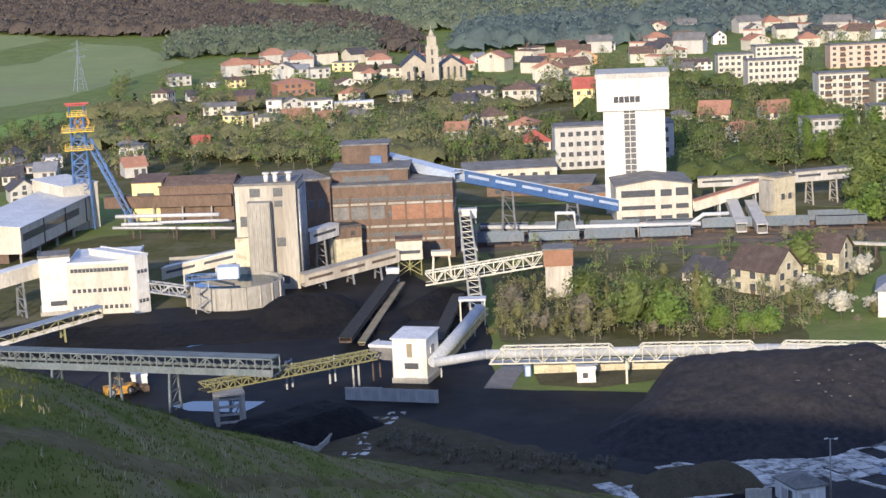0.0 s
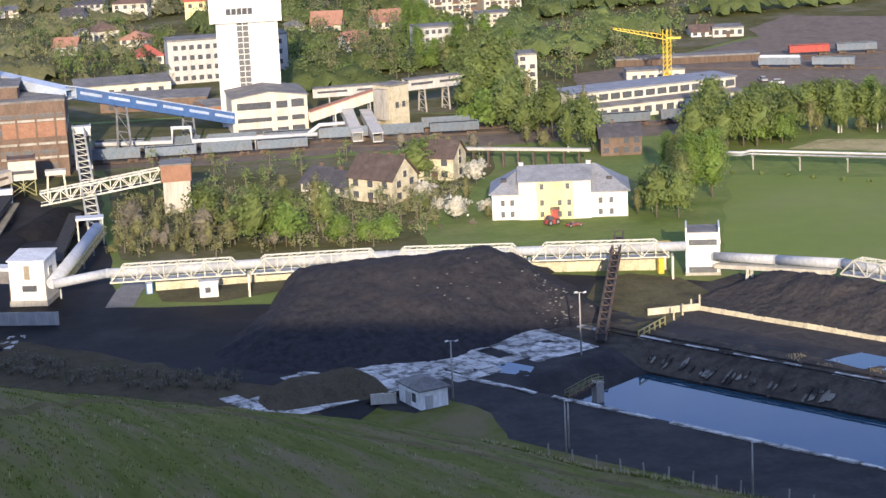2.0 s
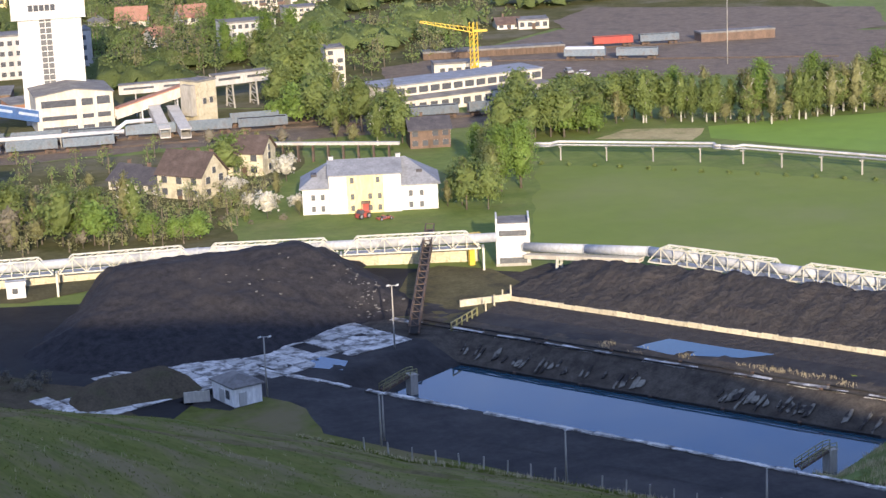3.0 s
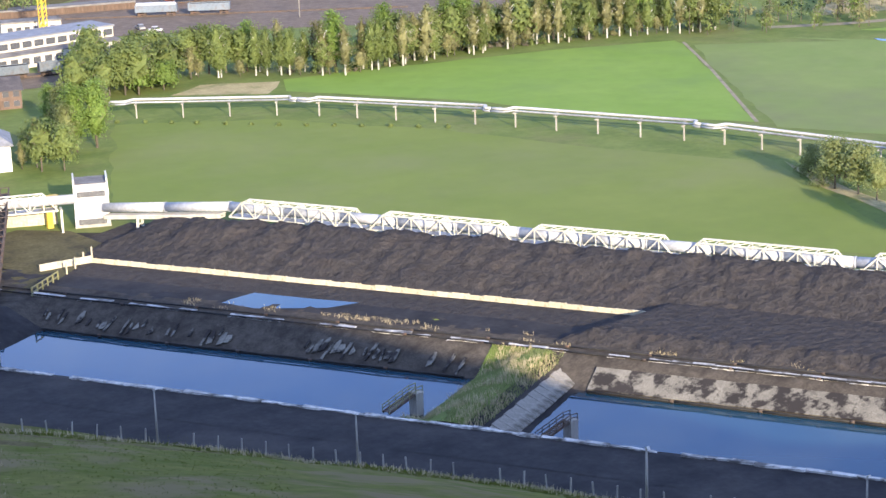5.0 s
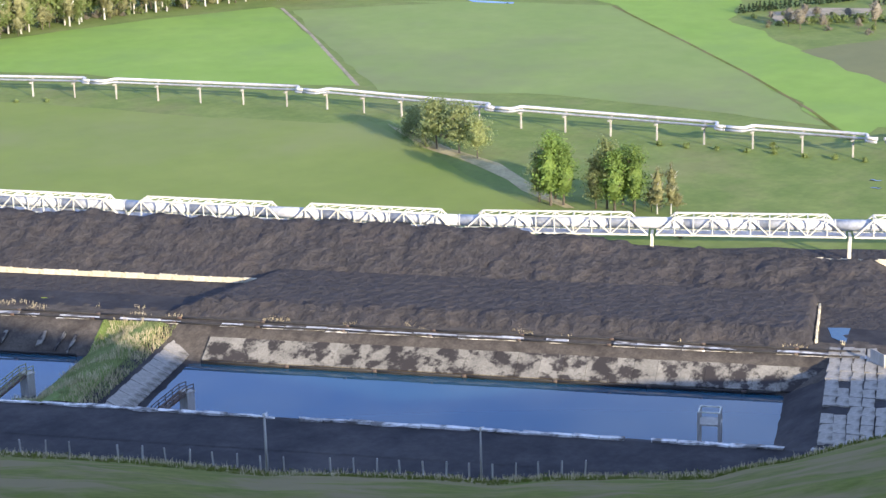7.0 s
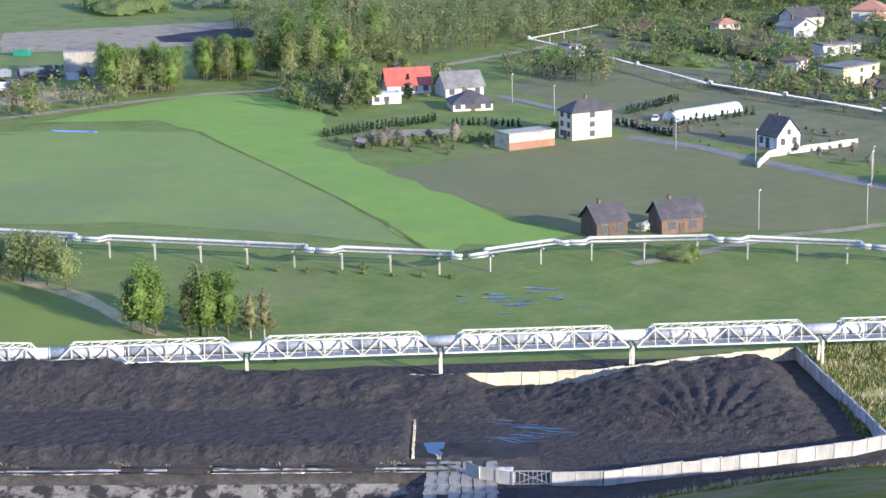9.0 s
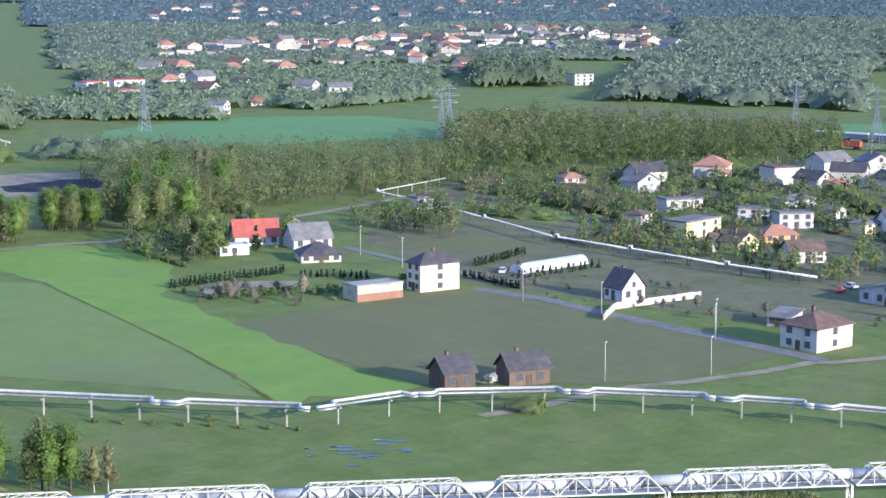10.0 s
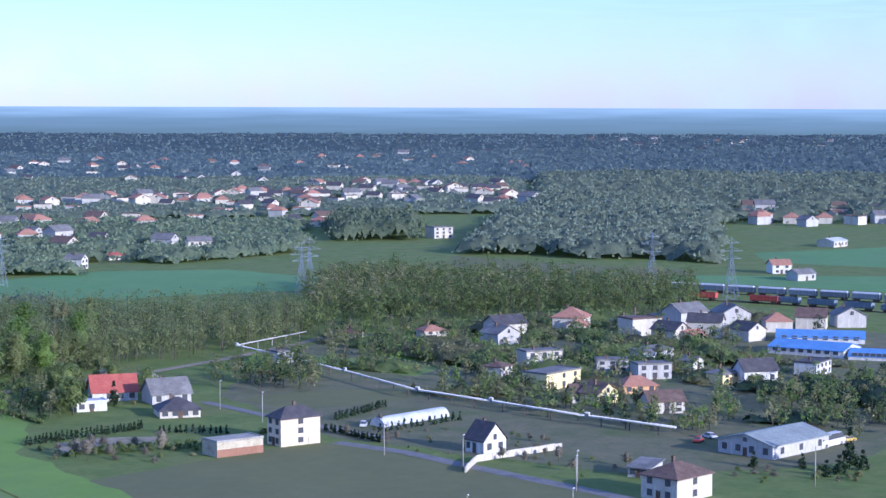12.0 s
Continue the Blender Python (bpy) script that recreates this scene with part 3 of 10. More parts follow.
for f in pond_ground.data.polygons:         # the far bank is brown mud, the rest black coal dust
    q = f.center.x * PN[0] + f.center.y * PN[1]
    if 235.5 + .8 * noise.noise((f.center.x / 4, f.center.y / 4, 0)) < q < 247.5 + 1.5 * noise.noise((f.center.x / 3, f.center.y / 3, 4)):
        f.material_index = 1
tagged(pond_ground, "sunk basins of two settling ponds in black coal mud", "ground", kind="structure")

WATER = bpy.data.materials.new("still_pond_water")
WATER.use_nodes = True
_p = WATER.node_tree.nodes["Principled BSDF"]
_p.inputs["Base Color"].default_value, _p.inputs["Roughness"].default_value = (0.018, 0.058, 0.090, 1), 0.03
_p.inputs["Specular IOR Level"].default_value, _p.inputs["IOR"].default_value = 0.6, 1.38
_n, _b = WATER.node_tree.nodes.new("ShaderNodeTexNoise"), WATER.node_tree.nodes.new("ShaderNodeBump")
_n.inputs["Scale"].default_value, _b.inputs["Strength"].default_value, _b.inputs["Distance"].default_value = 1.3, 0.05, 0.02
WATER.node_tree.links.new(_n.outputs["Fac"], _b.inputs["Height"])
WATER.node_tree.links.new(_b.outputs["Normal"], _p.inputs["Normal"])
for s0, s1 in POND_BOX:
    bm = bmesh.new()
    vs = [bm.verts.new((*pond_xy(s, n), WATER_Z)) for s, n in ((s0 - 5, 212), (s1 + 5, 212), (s1 + 5, 240.5), (s0 - 5, 240.5))]
    bm.faces.new(vs)
    solo("water", bm, WATER, "still dark blue water of a settling pond", "pond water", "structure")


def piece_mesh(name, sx, sy, sz, material, jig=0.05, seed=0):
    """A slab with its edges a little out of true."""
    rnd = random.Random(seed)
    bm = bmesh.new()
    v = xbox(bm, -sx / 2, sx / 2, -sy / 2, sy / 2, -sz, 0)
    for q in v:
        q.co += Vector((rnd.uniform(-jig, jig), rnd.uniform(-jig, jig), rnd.uniform(-jig, jig) * 0.4))
    return mesh(name, bm, material)


RIM = [piece_mesh("slab", 2.9, 1.4, 0.25, SLAB, 0.16, k) for k in range(5)]
CROSSLAB = mat("dirty_bank_concrete", (0.23, 0.215, 0.18), (0.35, 0.33, 0.285), 2.0, 0.92, bump=0.04, fine=1, dirt=(0.075, 0.068, 0.052), dirt_size=3.2, dirt_amt=1.0, streak=0.3)
CROSSP = [piece_mesh("bank_slab", 1.9, 3.3, 0.15, CROSSLAB, 0.1, k) for k in range(4)]
PANG = math.degrees(math.atan2(PX[1], PX[0]))
rnd = random.Random(5)


def rim(name, s0, s1, n, gap, label, rows=1, z=0.16, slim=1.0):
    th = thing(name, *pond_xy((s0 + s1) / 2, n), 0, PANG, label, "kerb", kind="structure")
    s = s0
    while s < s1:
        for k in range(rows):
            if rnd.random() > gap:
                o = part("slab", rnd.choice(RIM), None, th)
                o.matrix_basis = pose(s - (s0 + s1) / 2, k * 1.5 + rnd.uniform(-.15, .15), z + rnd.uniform(-.05, .05), rnd.uniform(-2, 2), rnd.uniform(-2, 2), rnd.uniform(-3, 3)) @ Matrix.Diagonal((1, slim, 1, 1))
        s += 3.0
    return th


rim("pavement_near_rim", -196, 4, 210.2, 0.05, "broken pale concrete slabs along the near pond rim", z=.26, slim=.55)
rim("pavement_far_rim", -196, 4, 242.5, 0.14, "broken pale concrete slabs along the far pond rim")
bank = thing("bank_lining", *pond_xy(-100, 238.2), 0, PANG, "mud-stained concrete panels lining the far pond bank", "bank lining", kind="structure")


def ragged_slab(k, w, l):
    """A bank slab half buried in mud: only an uneven patch of it shows."""
    r2 = random.Random(k)
    pts = [(x + r2.uniform(-.14, .14), y + r2.uniform(-.3, .3)) for x, y in ((-w, -l), (-w * .3, -l * 1.05), (w * .5, -l), (w, -l * .8), (w * 1.05, -l * .1), (w * .9, l * .5), (w * .5, l), (-w * .1, l * .7), (-w * .7, l * .9), (-w * 1.1, l * .1))]
    bm = bmesh.new()
    prism(bm, pts, -.15, 0)
    return mesh("bank_slab", bm, BANK)


PATCH = [ragged_slab(k, .22 + .10 * (k % 3), .7 + .35 * (k % 4)) for k in range(7)]
LINING = [piece_mesh("bank_panel", 3.0, 4.4, 0.15, BANK, 0.03, k) for k in range(3)]
s = -88.5
while s < -9:
    o = part("bank_panel", LINING[int(s) % 3], None, bank)
    o.matrix_basis = pose(s + 100, -.75, -1.55 + rnd.uniform(-.03, .03), 25.5, 0, 0)
    s += 3.04
for s0, s1, dense in ((-180, -146, .6), (-134, -119, .85), (-114, -108, .4)):
    s = s0
    while s < s1:
        if rnd.random() < dense:
            o = part("bank_slab", rnd.choice(PATCH), None, bank)
            _y = rnd.uniform(-1.2, .2)
            o.matrix_basis = pose(s + 100, _y, -1.22 + _y * .47, 25.5, 0, rnd.uniform(-8, 8))
        s += .95
for n in np.arange(214, 240, 2.0):          # lining of the cross bank between the ponds
    o = part("bank_slab", CROSSP[int(n) % 4], None, bank)
    x, y = (-93.58 + 100), n - 238.2
    o.matrix_basis = pose(x, y, -1.73 + rnd.uniform(-.04, .04), 0, 0, 0) @ pose(0, 0, 0, 0, 26.0, 0) @ pose(0, 0, 0, 0, 0, 90)
for n, z, r in ((235.2, -2.72, .16), (241.7, .34, .13), (243.9, .3, .13)):      # black slurry hoses along the bank
    for s0, s1 in ((-180, -107), (-90, -12)) if z < 0 else ((-192, -2),):
        th = thing("slurry_hose", 0, 0, 0, 0, "black slurry hose lying along the pond bank", "hose", "slurry hoses")
        way = [Vector((*pond_xy(s, n + .25 * noise.noise((s / 6, n, 0))), z + .06 * noise.noise((s / 3, n, 4)))) for s in np.arange(s0, s1, 4.0)]
        for k in range(0, len(way) - 1, 3):
            bm = bmesh.new()
            tube(bm, way[k:k + 4], r, 6)
            part("hose_section", bm, BLACKMAT, th)
            if k:
                d = (way[k + 1] - way[k - 1]).normalized() * .3
                bm = bmesh.new()
                tube(bm, [way[k] - d, way[k] + d], r * 1.35, 8)
                part("coupling", bm, DARKSTEEL, th)

# green cross bank between the ponds
cross = new("grass_cross_bank", grid_mesh("grass_cross_bank", -106.3, -97.2, 211, 241.5, 0.8,
            lambda s, n: pond_z(s, n) + 0.22 + 0.15 * noise.noise((s, n, 0)), pond_xy, GRASS))
cross.data.materials[0] = GRASS
tagged(cross, "grass-grown cross bank between the settling ponds", "grass bank", kind="structure")


def pier(s, n, turn, label, rail):
    """A small stepped jetty that climbs from the bank to a concrete post in the water, with railings."""
    th = thing("pond_jetty", *pond_xy(s, n), WATER_Z, turn, label, "jetty", "pond jetties")
    L, z0, z1 = 4.6, 1.5, 3.0
    bm = bmesh.new()
    for y in (-.6, .6):
        bar(bm, (-L, y, z0), (0, y, z1), .14, .3)
    part("stringer", bm, DARKSTEEL, th)
    for k in range(11):
        bm = bmesh.new()
        u = (k + .5) / 11
        xbox(bm, -L + L * u - .18, -L + L * u + .18, -.6, .6, z0 + (z1 - z0) * u + .08, z0 + (z1 - z0) * u + .14)
        part("tread", bm, WOODDARK, th)
    bm = bmesh.new()
    xbox(bm, 0, 1.2, -.75, .75, -1, z1 - .05)
    xbox(bm, -.1, 1.3, -.85, .85, z1 - .05, z1 + .12)
    part("concrete_post", bm, CONCRETE, th)
    for y in (-.7, .7):
        bm = bmesh.new()
        for dz in (.5, .95):
            bar(bm, (-L, y, z0 + dz), (0, y, z1 + dz), .09)
            bar(bm, (0, y, z1 + dz), (1.2, y, z1 + dz), .09)
        for k in range(6):
            x = -L + k * 1.15
            z = z0 + (z1 - z0) * min(1, k * 1.15 / L)
            bar(bm, (x, y, z), (x, y, z + .95), .09)
        part("handrail", bm, rail, th)
    return th


pier(-176.0, 219.2, PANG + 68, "rusty yellow railed jetty on a concrete post at the pond", OLIVEPAINT)
pier(-108.4, 219.8, PANG + 66, "weathered yellow railed jetty on a concrete post at the pond", OLIVEPAINT)
pier(-85.6, 216.8, PANG + 62, "dark steel railed jetty on a concrete post at the pond", DARKSTEEL)
# square intake frame in the second pond
th = thing("intake_frame", *pond_xy(-20.5, 217.2), WATER_Z, PANG, "pale concrete intake frame standing in pond water", "intake frame")
for x in (-1.2, 1.2):
    for y in (-1.0, 1.0):
        bm = bmesh.new()
        xbox(bm, x - .15, x + .15, y - .15, y + .15, -1, 4.6)
        part("post", bm, CONCRETE, th)
bm = bmesh.new()
xbox(bm, -1.4, 1.4, -1.2, 1.2, 3.0, 3.2)
part("platform", bm, CONCRETE, th)
bm = bmesh.new()
for a, b in (((-1.2, -1), (1.2, -1)), ((1.2, -1), (1.2, 1)), ((1.2, 1), (-1.2, 1)), ((-1.2, 1), (-1.2, -1))):
    bar(bm, (*a, 4.6), (*b, 4.6), 0.14)
part("top_rail", bm, WHITESTEEL, th)

# low cream wall behind the ponds, panel by panel
def panel_wall(name, a, b, h, plen, material, label, thick=0.25, z0=-0.3, skip=0.0, cap=False, shade=0):
    d = Vector((b[0] - a[0], b[1] - a[1]))
    n = max(1, round(d.length / plen))
    w = d.length / n
    th = thing(name, a[0], a[1], 0, math.degrees(math.atan2(d.y, d.x)), label, "wall", kind="structure")
    ms = [None] * 4
    for k in range(4):
        bm = bmesh.new()
        r2 = random.Random(k)
        v = xbox(bm, 0.02, w - 0.02, -thick / 2, thick / 2, z0, h)
        for q in v[4:]:
            q.co.z += r2.uniform(-0.06, 0.06)
        xbox(bm, w - 0.12, w + 0.12, -thick / 2 - 0.08, thick / 2 + 0.08, z0, h + 0.05)
        ms[k] = mesh("panel", bm, material)
    for i in range(n):
        if rnd.random() >= skip:
            o = part("panel", ms[rnd.randrange(4)], None, th)
            o.matrix_basis = pose(i * w, rnd.uniform(-.04, .04), rnd.uniform(-.12, .05), rnd.uniform(-1.5, 1.5), 0, 0)
    return th


panel_wall("wall_low_cream", pond_xy(-187, 261.3), pond_xy(-82, 261.3), .85, 2.6, CREAMWALL, "low cream concrete panel wall in the slurry yard")
panel_wall("wall_low_cream", pond_xy(-187, 261.3), pond_xy(-192, 254), 1.1, 2.6, CREAMWALL, "low cream concrete panel wall in the slurry yard")
panel_wall("wall_yard_cream", (15.6, 353.3), (46.6, 352.7), 2.3, 2.6, CREAMWALL, "cream concrete yard wall behind the coal ground")
panel_wall("wall_yard_cream", (46.6, 352.7), (106.5, 333.5), 2.3, 2.6, CREAMWALL, "cream concrete yard wall behind the coal ground")
panel_wall("wall_white_fence", (200.3, 126.4), (228.4, 105.7), 2.0, 2.6, FENCE, "pale concrete panel fence beside the grass slope")
panel_wall("wall_white_fence", (228.4, 105.7), (246.5, 98.0), 2.0, 2.6, FENCE, "pale concrete panel fence beside the grass slope")
panel_wall("wall_grey_side", (234, 103.5), (264.4, 132.3), 2.2, 2.6, FENCE, "grey concrete panel wall at the end of the slurry yard")
for a, b in zip([(264.4, 132.3), (252.2, 141.9), (236.9, 151.3), (218.5, 173.5)], [(252.2, 141.9), (236.9, 151.3), (218.5, 173.5), (204.6, 192.8)]):
    panel_wall("wall_white_back", a, b, 2.0, 2.6, CREAMWALL, "cream concrete panel wall behind the slurry yard")
for a, b in zip([(201.1, 168.3), (206.7, 161.3)], [(206.7, 161.3), (194.8, 152.5)]):
    panel_wall("wall_terrace", a, b, .6, 2.6, CREAMWALL, "low cream concrete edge of the slurry terrace")
for a, b in ([(194, 143.1), (193.2, 140.4)], [(193.2, 140.4), (193.9, 135.8)], [(196.7, 131.8), (200.2, 126.6)]):
    panel_wall("wall_gate_side", a, b, 1.9, 2.9, FENCE, "pale concrete panels beside the yard gate")
panel_wall("wall_retaining", (-18.5, 340.7), (-2.2, 335.1), 2.4, 3.2, FENCE, "grey concrete retaining wall below the conveyor house")
panel_wall("wall_bay", (-33, 317.4), (-21.9, 305.9), 1.4, 3.0, CONCRETE, "stained concrete wall of a coal bay")
panel_wall("wall_bay_side", (-21.9, 306.1), (-16.4, 328.5), 1.0, 3.0, CONCRETE, "stained concrete wall of a coal bay")


# ---- heaps ----
def heap(name, cx, cy, rz, lx, ly, h, material, label, flat=0.35, rough=0.5, step=0.8, seed=0, lean=0.0, ends=0.25):
    """A tipped heap: long along local x, crest flattened, sides at the angle of rest, lumpy."""
    c, s_ = math.cos(radians(rz)), math.sin(radians(rz))

    def zf(u, v):
        a, b = abs(u) / lx, (v - lean * ly) / (ly * (1 - lean)) if v > lean * ly else (lean * ly - v) / (ly * (1 + lean))
        edge = 0.10 * noise.noise((u / 9 + seed, v / 9, seed))
        p = min(1, max(0, (1 - a + edge) / ends)) if ends < 1 else max(0, 1 - a + edge)
        q = min(1, max(0, (1 - b + edge) / (1 - flat)))
        z = h * (p * (2 - p)) ** 0.8 * q ** 1.1
        z *= 1 + 0.22 * noise.noise((u / 16 + seed, 3, 0))
        k = min(1, z / 1.5)
        z += rough * k * (0.8 * noise.noise((u / 5, v / 5, seed)) + 0.7 * abs(noise.noise((u / 2.1, v / 3.4, seed + 4))) + 0.75 * noise.noise((u / 1.0, v / 1.7, seed + 8)) - .25)
        return z - 0.25 + (0.25 if z > 0.3 else 0)
    me = grid_mesh(name, -lx * 1.12, lx * 1.12, -ly * 1.12, ly * 1.12, step, zf, lambda u, v: (cx + u * c - v * s_, cy + u * s_ + v * c), material)
    bm = bmesh.new()
    bm.from_mesh(me)
    bmesh.ops.delete(bm, geom=[f for f in bm.faces if max(q.co.z for q in f.verts) < .08], context='FACES')
    bm.to_mesh(me)
    bm.free()
    return tagged(new(name, me), label, "coal heap")


def open_heap(name, s0, s1, n0, n1, step, zf, xyf, material, label):
    """A heap over a plan grid; the bare edge of the grid is cut away."""
    me = grid_mesh(name, s0, s1, n0, n1, step, zf, xyf, material)
    bm = bmesh.new()
    bm.from_mesh(me)
    bmesh.ops.delete(bm, geom=[f for f in bm.faces if max(q.co.z for q in f.verts) < .05], context='FACES')
    bm.to_mesh(me)
    bm.free()
    return tagged(new(name, me), label, "coal heap")


def yard_mound(x, y):
    """The big yard heap: a long gentle front, a steeper back below the conveyor, the top highest at the right."""
    edge = 2.2 * noise.noise((x / 9, y / 9, 3)) + .8 * noise.noise((x / 3, y / 3, 6))
    front = float(np.interp(x, (14, 20, 28, 44, 59, 72, 84), (312, 307, 293, 289.5, 291, 301, 303)))
    top = float(np.interp(x, (16, 30, 40, 52, 60, 68, 75, 84), (5.0, 7.2, 8.3, 8.6, 8.9, 9.3, 8.8, 7.4)))
    f = min((y - front + edge) / (323 - front), (341.5 - y + edge * .4) / 15, (x - float(np.interp(y, (290, 307, 326, 342), (28, 22, 31, 38))) + edge) / float(np.interp(y, (290, 315, 330), (26, 15, 7))), (87 - x + edge) / 15)
    if f <= 0:
        return -.2
    f = min(1, f)
    z = top * (f * (1.25 - .25 * f)) * (1 + .05 * noise.noise((x / 6, y / 6, 1)))
    k = min(1, z / 1.5)
    z += k * (.45 * noise.noise((x / 4, y / 4, 2)) + .3 * abs(noise.noise((x / 1.9, y / 3.1, 4))) + .22 * noise.noise((x / .9, y / .9, 8)))
    return z


open_heap("coal_mound", 12, 92, 284, 344, .8, yard_mound, lambda x, y: (x, y), COAL, "big black coal heap with a long front slope in the yard")


rubble = thing("rubble", 0, 0, 0, 0, "small grey rubble and scraps spilt down the coal heap", "rubble", kind="stuff")
r2, bm = random.Random(4), bmesh.new()
for k in range(110):
    x, y = (r2.gauss(79, 2.2), r2.gauss(309, 5)) if k < 90 else (r2.gauss(62, 7), r2.gauss(312, 5))
    z, e = yard_mound(x, y), r2.uniform(.06, .24)
    if z > .3:
        for v in xbox(bm, x - e, x + e, y - e * .7, y + e * .7, z - .1, z + e * .35):
            v.co += Vector((r2.uniform(-.2, .2), r2.uniform(-.2, .2), r2.uniform(-.08, .1))) * e * 2
part("rubble_pieces", bm, PALEDUST, rubble)["kind"] = "stuff"


def slurry_ridge(s, n):
    """The long tipped slope below the conveyor, rilled and lumpy, its crest ragged."""
    top = float(np.interp(s, (-192, -172, -120, -64, -50, -38, -24, -4), (3.6, 5.0, 5.5, 5.5, 5.0, 3.7, 2.9, 2.6)))
    rag = .55 * noise.noise((s / 7, 1, 0)) + .35 * noise.noise((s / 2.3, 2, 0))
    foot = 262.2 + .5 * noise.noise((s / 5, 4, 0)) + 5.5 * sstep(-172, -190, s)
    f = min((n - foot) / 13.2, (283.5 - n) / 6.0, (s + 192) / 9, (1.5 - s) / 7)
    if f <= 0:
        return -.2
    f = min(1, f)
    z = (top + rag) * f ** .92
    k = min(1, z / 1.2)
    z += k * (.55 * noise.noise((s / 4, n / 5, 5)) + .40 * abs(noise.noise((s / 1.6, n / 5.5, 9))) + .42 * noise.noise((s / 1.1, n / 1.3, 12)) + .22 * noise.noise((s / .6, n / .7, 14)) - .2)
    return z


open_heap("slurry_mound", -193, 2, 260, 285, .7, slurry_ridge, pond_xy, SLURRY, "long brownish rilled slope of coal slurry below the conveyor")


def slurry_terrace(s, n):
    """A flat terrace of slurry with a crumbling front edge over the pond rim."""
    front = 245.6 + 1.6 * noise.noise((s / 6, 3, 0)) + .7 * noise.noise((s / 1.8, 5, 0))
    left = -99 + (n - 246) * .45
    f = min((n - front) / 3.2, (s - left) / 3.5, (-10.2 - s) / .5, 1)
    if f <= 0:
        return -.2
    lump = sstep(0, 1.2, f) * (1 - .75 * sstep(248.5, 252, n))
    return 1.55 * f ** .8 + .10 * noise.noise((s / 5, n / 3, 2)) + lump * (.55 * noise.noise((s / 1.5, n / 1.5, 7)) + .3 * noise.noise((s / .7, n / .7, 8)))


open_heap("slurry_mound", -101, -9.8, 243.5, 264, .6, slurry_terrace, pond_xy, SLURRY, "low flat terrace of dark slurry with a crumbling edge")


def yard_slope(s, n):
    """Walled slurry slope: it rises to the back wall, combed by digger ruts that fan out from the foot."""
    edge = .8 * noise.noise((s / 5, n / 5, 3))
    front = 253.5 + 7 * sstep(6, -2, s) - 2.5 * sstep(10, 40, s) + 7.5 * math.exp(-((s - 4) / 9) ** 2)
    right = 49.0 - (n - 255) * .08
    k = min(1, max(0, (n - front + edge) / 26))
    z = (2.1 + 1.5 * sstep(8, 22, s)) * k ** .8 * sstep(0, 6, float(np.interp(s, (-5, 15, 32, 47), (278.5, 280, 285.5, 291))) - n) * sstep(0, 7, right - s + edge) * sstep(0, 6, s + 12)
    a, r = math.atan2(s - 30, n - 254), math.hypot(s - 30, n - 254)
    rut = sstep(3, 8, r) * sstep(26, 14, r) * sstep(-1.5, -.9, a) * sstep(.9, .3, a)
    z += .30 * rut * math.cos(a * 32 + noise.noise((s / 6, n / 6, 0)) * 2) * min(1, z)
    z += min(1, z / .8) * (.35 * noise.noise((s / 4, n / 4, 5)) + (.5 * noise.noise((s / 1.3, n / 1.3, 8)) + .3 * noise.noise((s / .7, n / .7, 9))) * (1 - .6 * rut))
    return z - .12 if z < .12 else z


open_heap("slurry_mound", -12, 50, 248, 288, .55, yard_slope, pond_xy, SLURRY, "rutted slope of brownish slurry in the walled yard")
heap("coal_mound", -47, 402.2, 4, 40, 14, 1.5, BLACKCOAL, "wide black coal stockpile behind the covered conveyor", flat=0.3, rough=0.35, seed=21, lean=0.3)
heap("coal_mound", -28.8, 408, 20, 13, 11, 6.0, BLACKCOAL, "steep black coal stockpile under the conveyor", flat=0.1, rough=0.4, seed=23, ends=0.8)
heap("coal_mound", -2.3, 419.2, 70, 14, 7, 3.0, BLACKCOAL, "small coal pile between two conveyors", flat=0.2, rough=0.3, seed=25, ends=0.6)
heap("coal_mound", -26.0, 319.5, 44, 13.5, 9.5, 3.6, BLACKCOAL, "black coal pile in a concrete bay", flat=0.4, rough=0.3, seed=27, ends=0.4)
heap("spoil_mound", 35.3, 278.9, 12, 9.5, 5.5, 3.1, SPOIL, "brown spoil mound with thin grass beside the slab road", flat=0.3, rough=0.3, seed=29, ends=0.7)

# puddles and the slab road
for pts, lab in (([(110.4, 269.8), (117.2, 271.4), (127.7, 257.3), (122.2, 257.7), (113.8, 263.8)], "shallow blue puddle on the slurry ground"),
                 ([(61.5, 284.9), (65, 286.3), (68.2, 281.3), (66.3, 277.4), (62.2, 280.5)], "shallow puddle on the slab road"),
                 ([(-56.4, 392.7), (-45.1, 394.2), (-42.6, 392.4), (-52.5, 389.2)], "thin wet streak on the coal ground"),
                 ([(-40.7, 396.7), (-29.3, 399.7), (-27.9, 395.8), (-36.9, 393)], "thin wet streak on the coal ground"),
                 ([(-49.9, 341.8), (-46.2, 344.4), (-32.8, 341.8), (-36.2, 335.1), (-46.4, 338)], "wet puddle on the coal yard")):
    sheet("water_puddle", pts, 0.10, WATER, lab, "puddle", ragged=1.2, step=2)
road_a, road_b = Vector((24.9, 275.7)), Vector((79.4, 299.8))
road = thing("pavement_slab_road", road_a.x, road_a.y, 0, math.degrees(math.atan2(road_b.y - road_a.y, road_b.x - road_a.x)), "broken pale concrete slab road across the coal yard", "road", kind="structure")
_l = (road_b - road_a).length
WIDE = [piece_mesh("slab", 2.95, 2.95, 0.25, SLAB, 0.14, 20 + k) for k in range(6)]
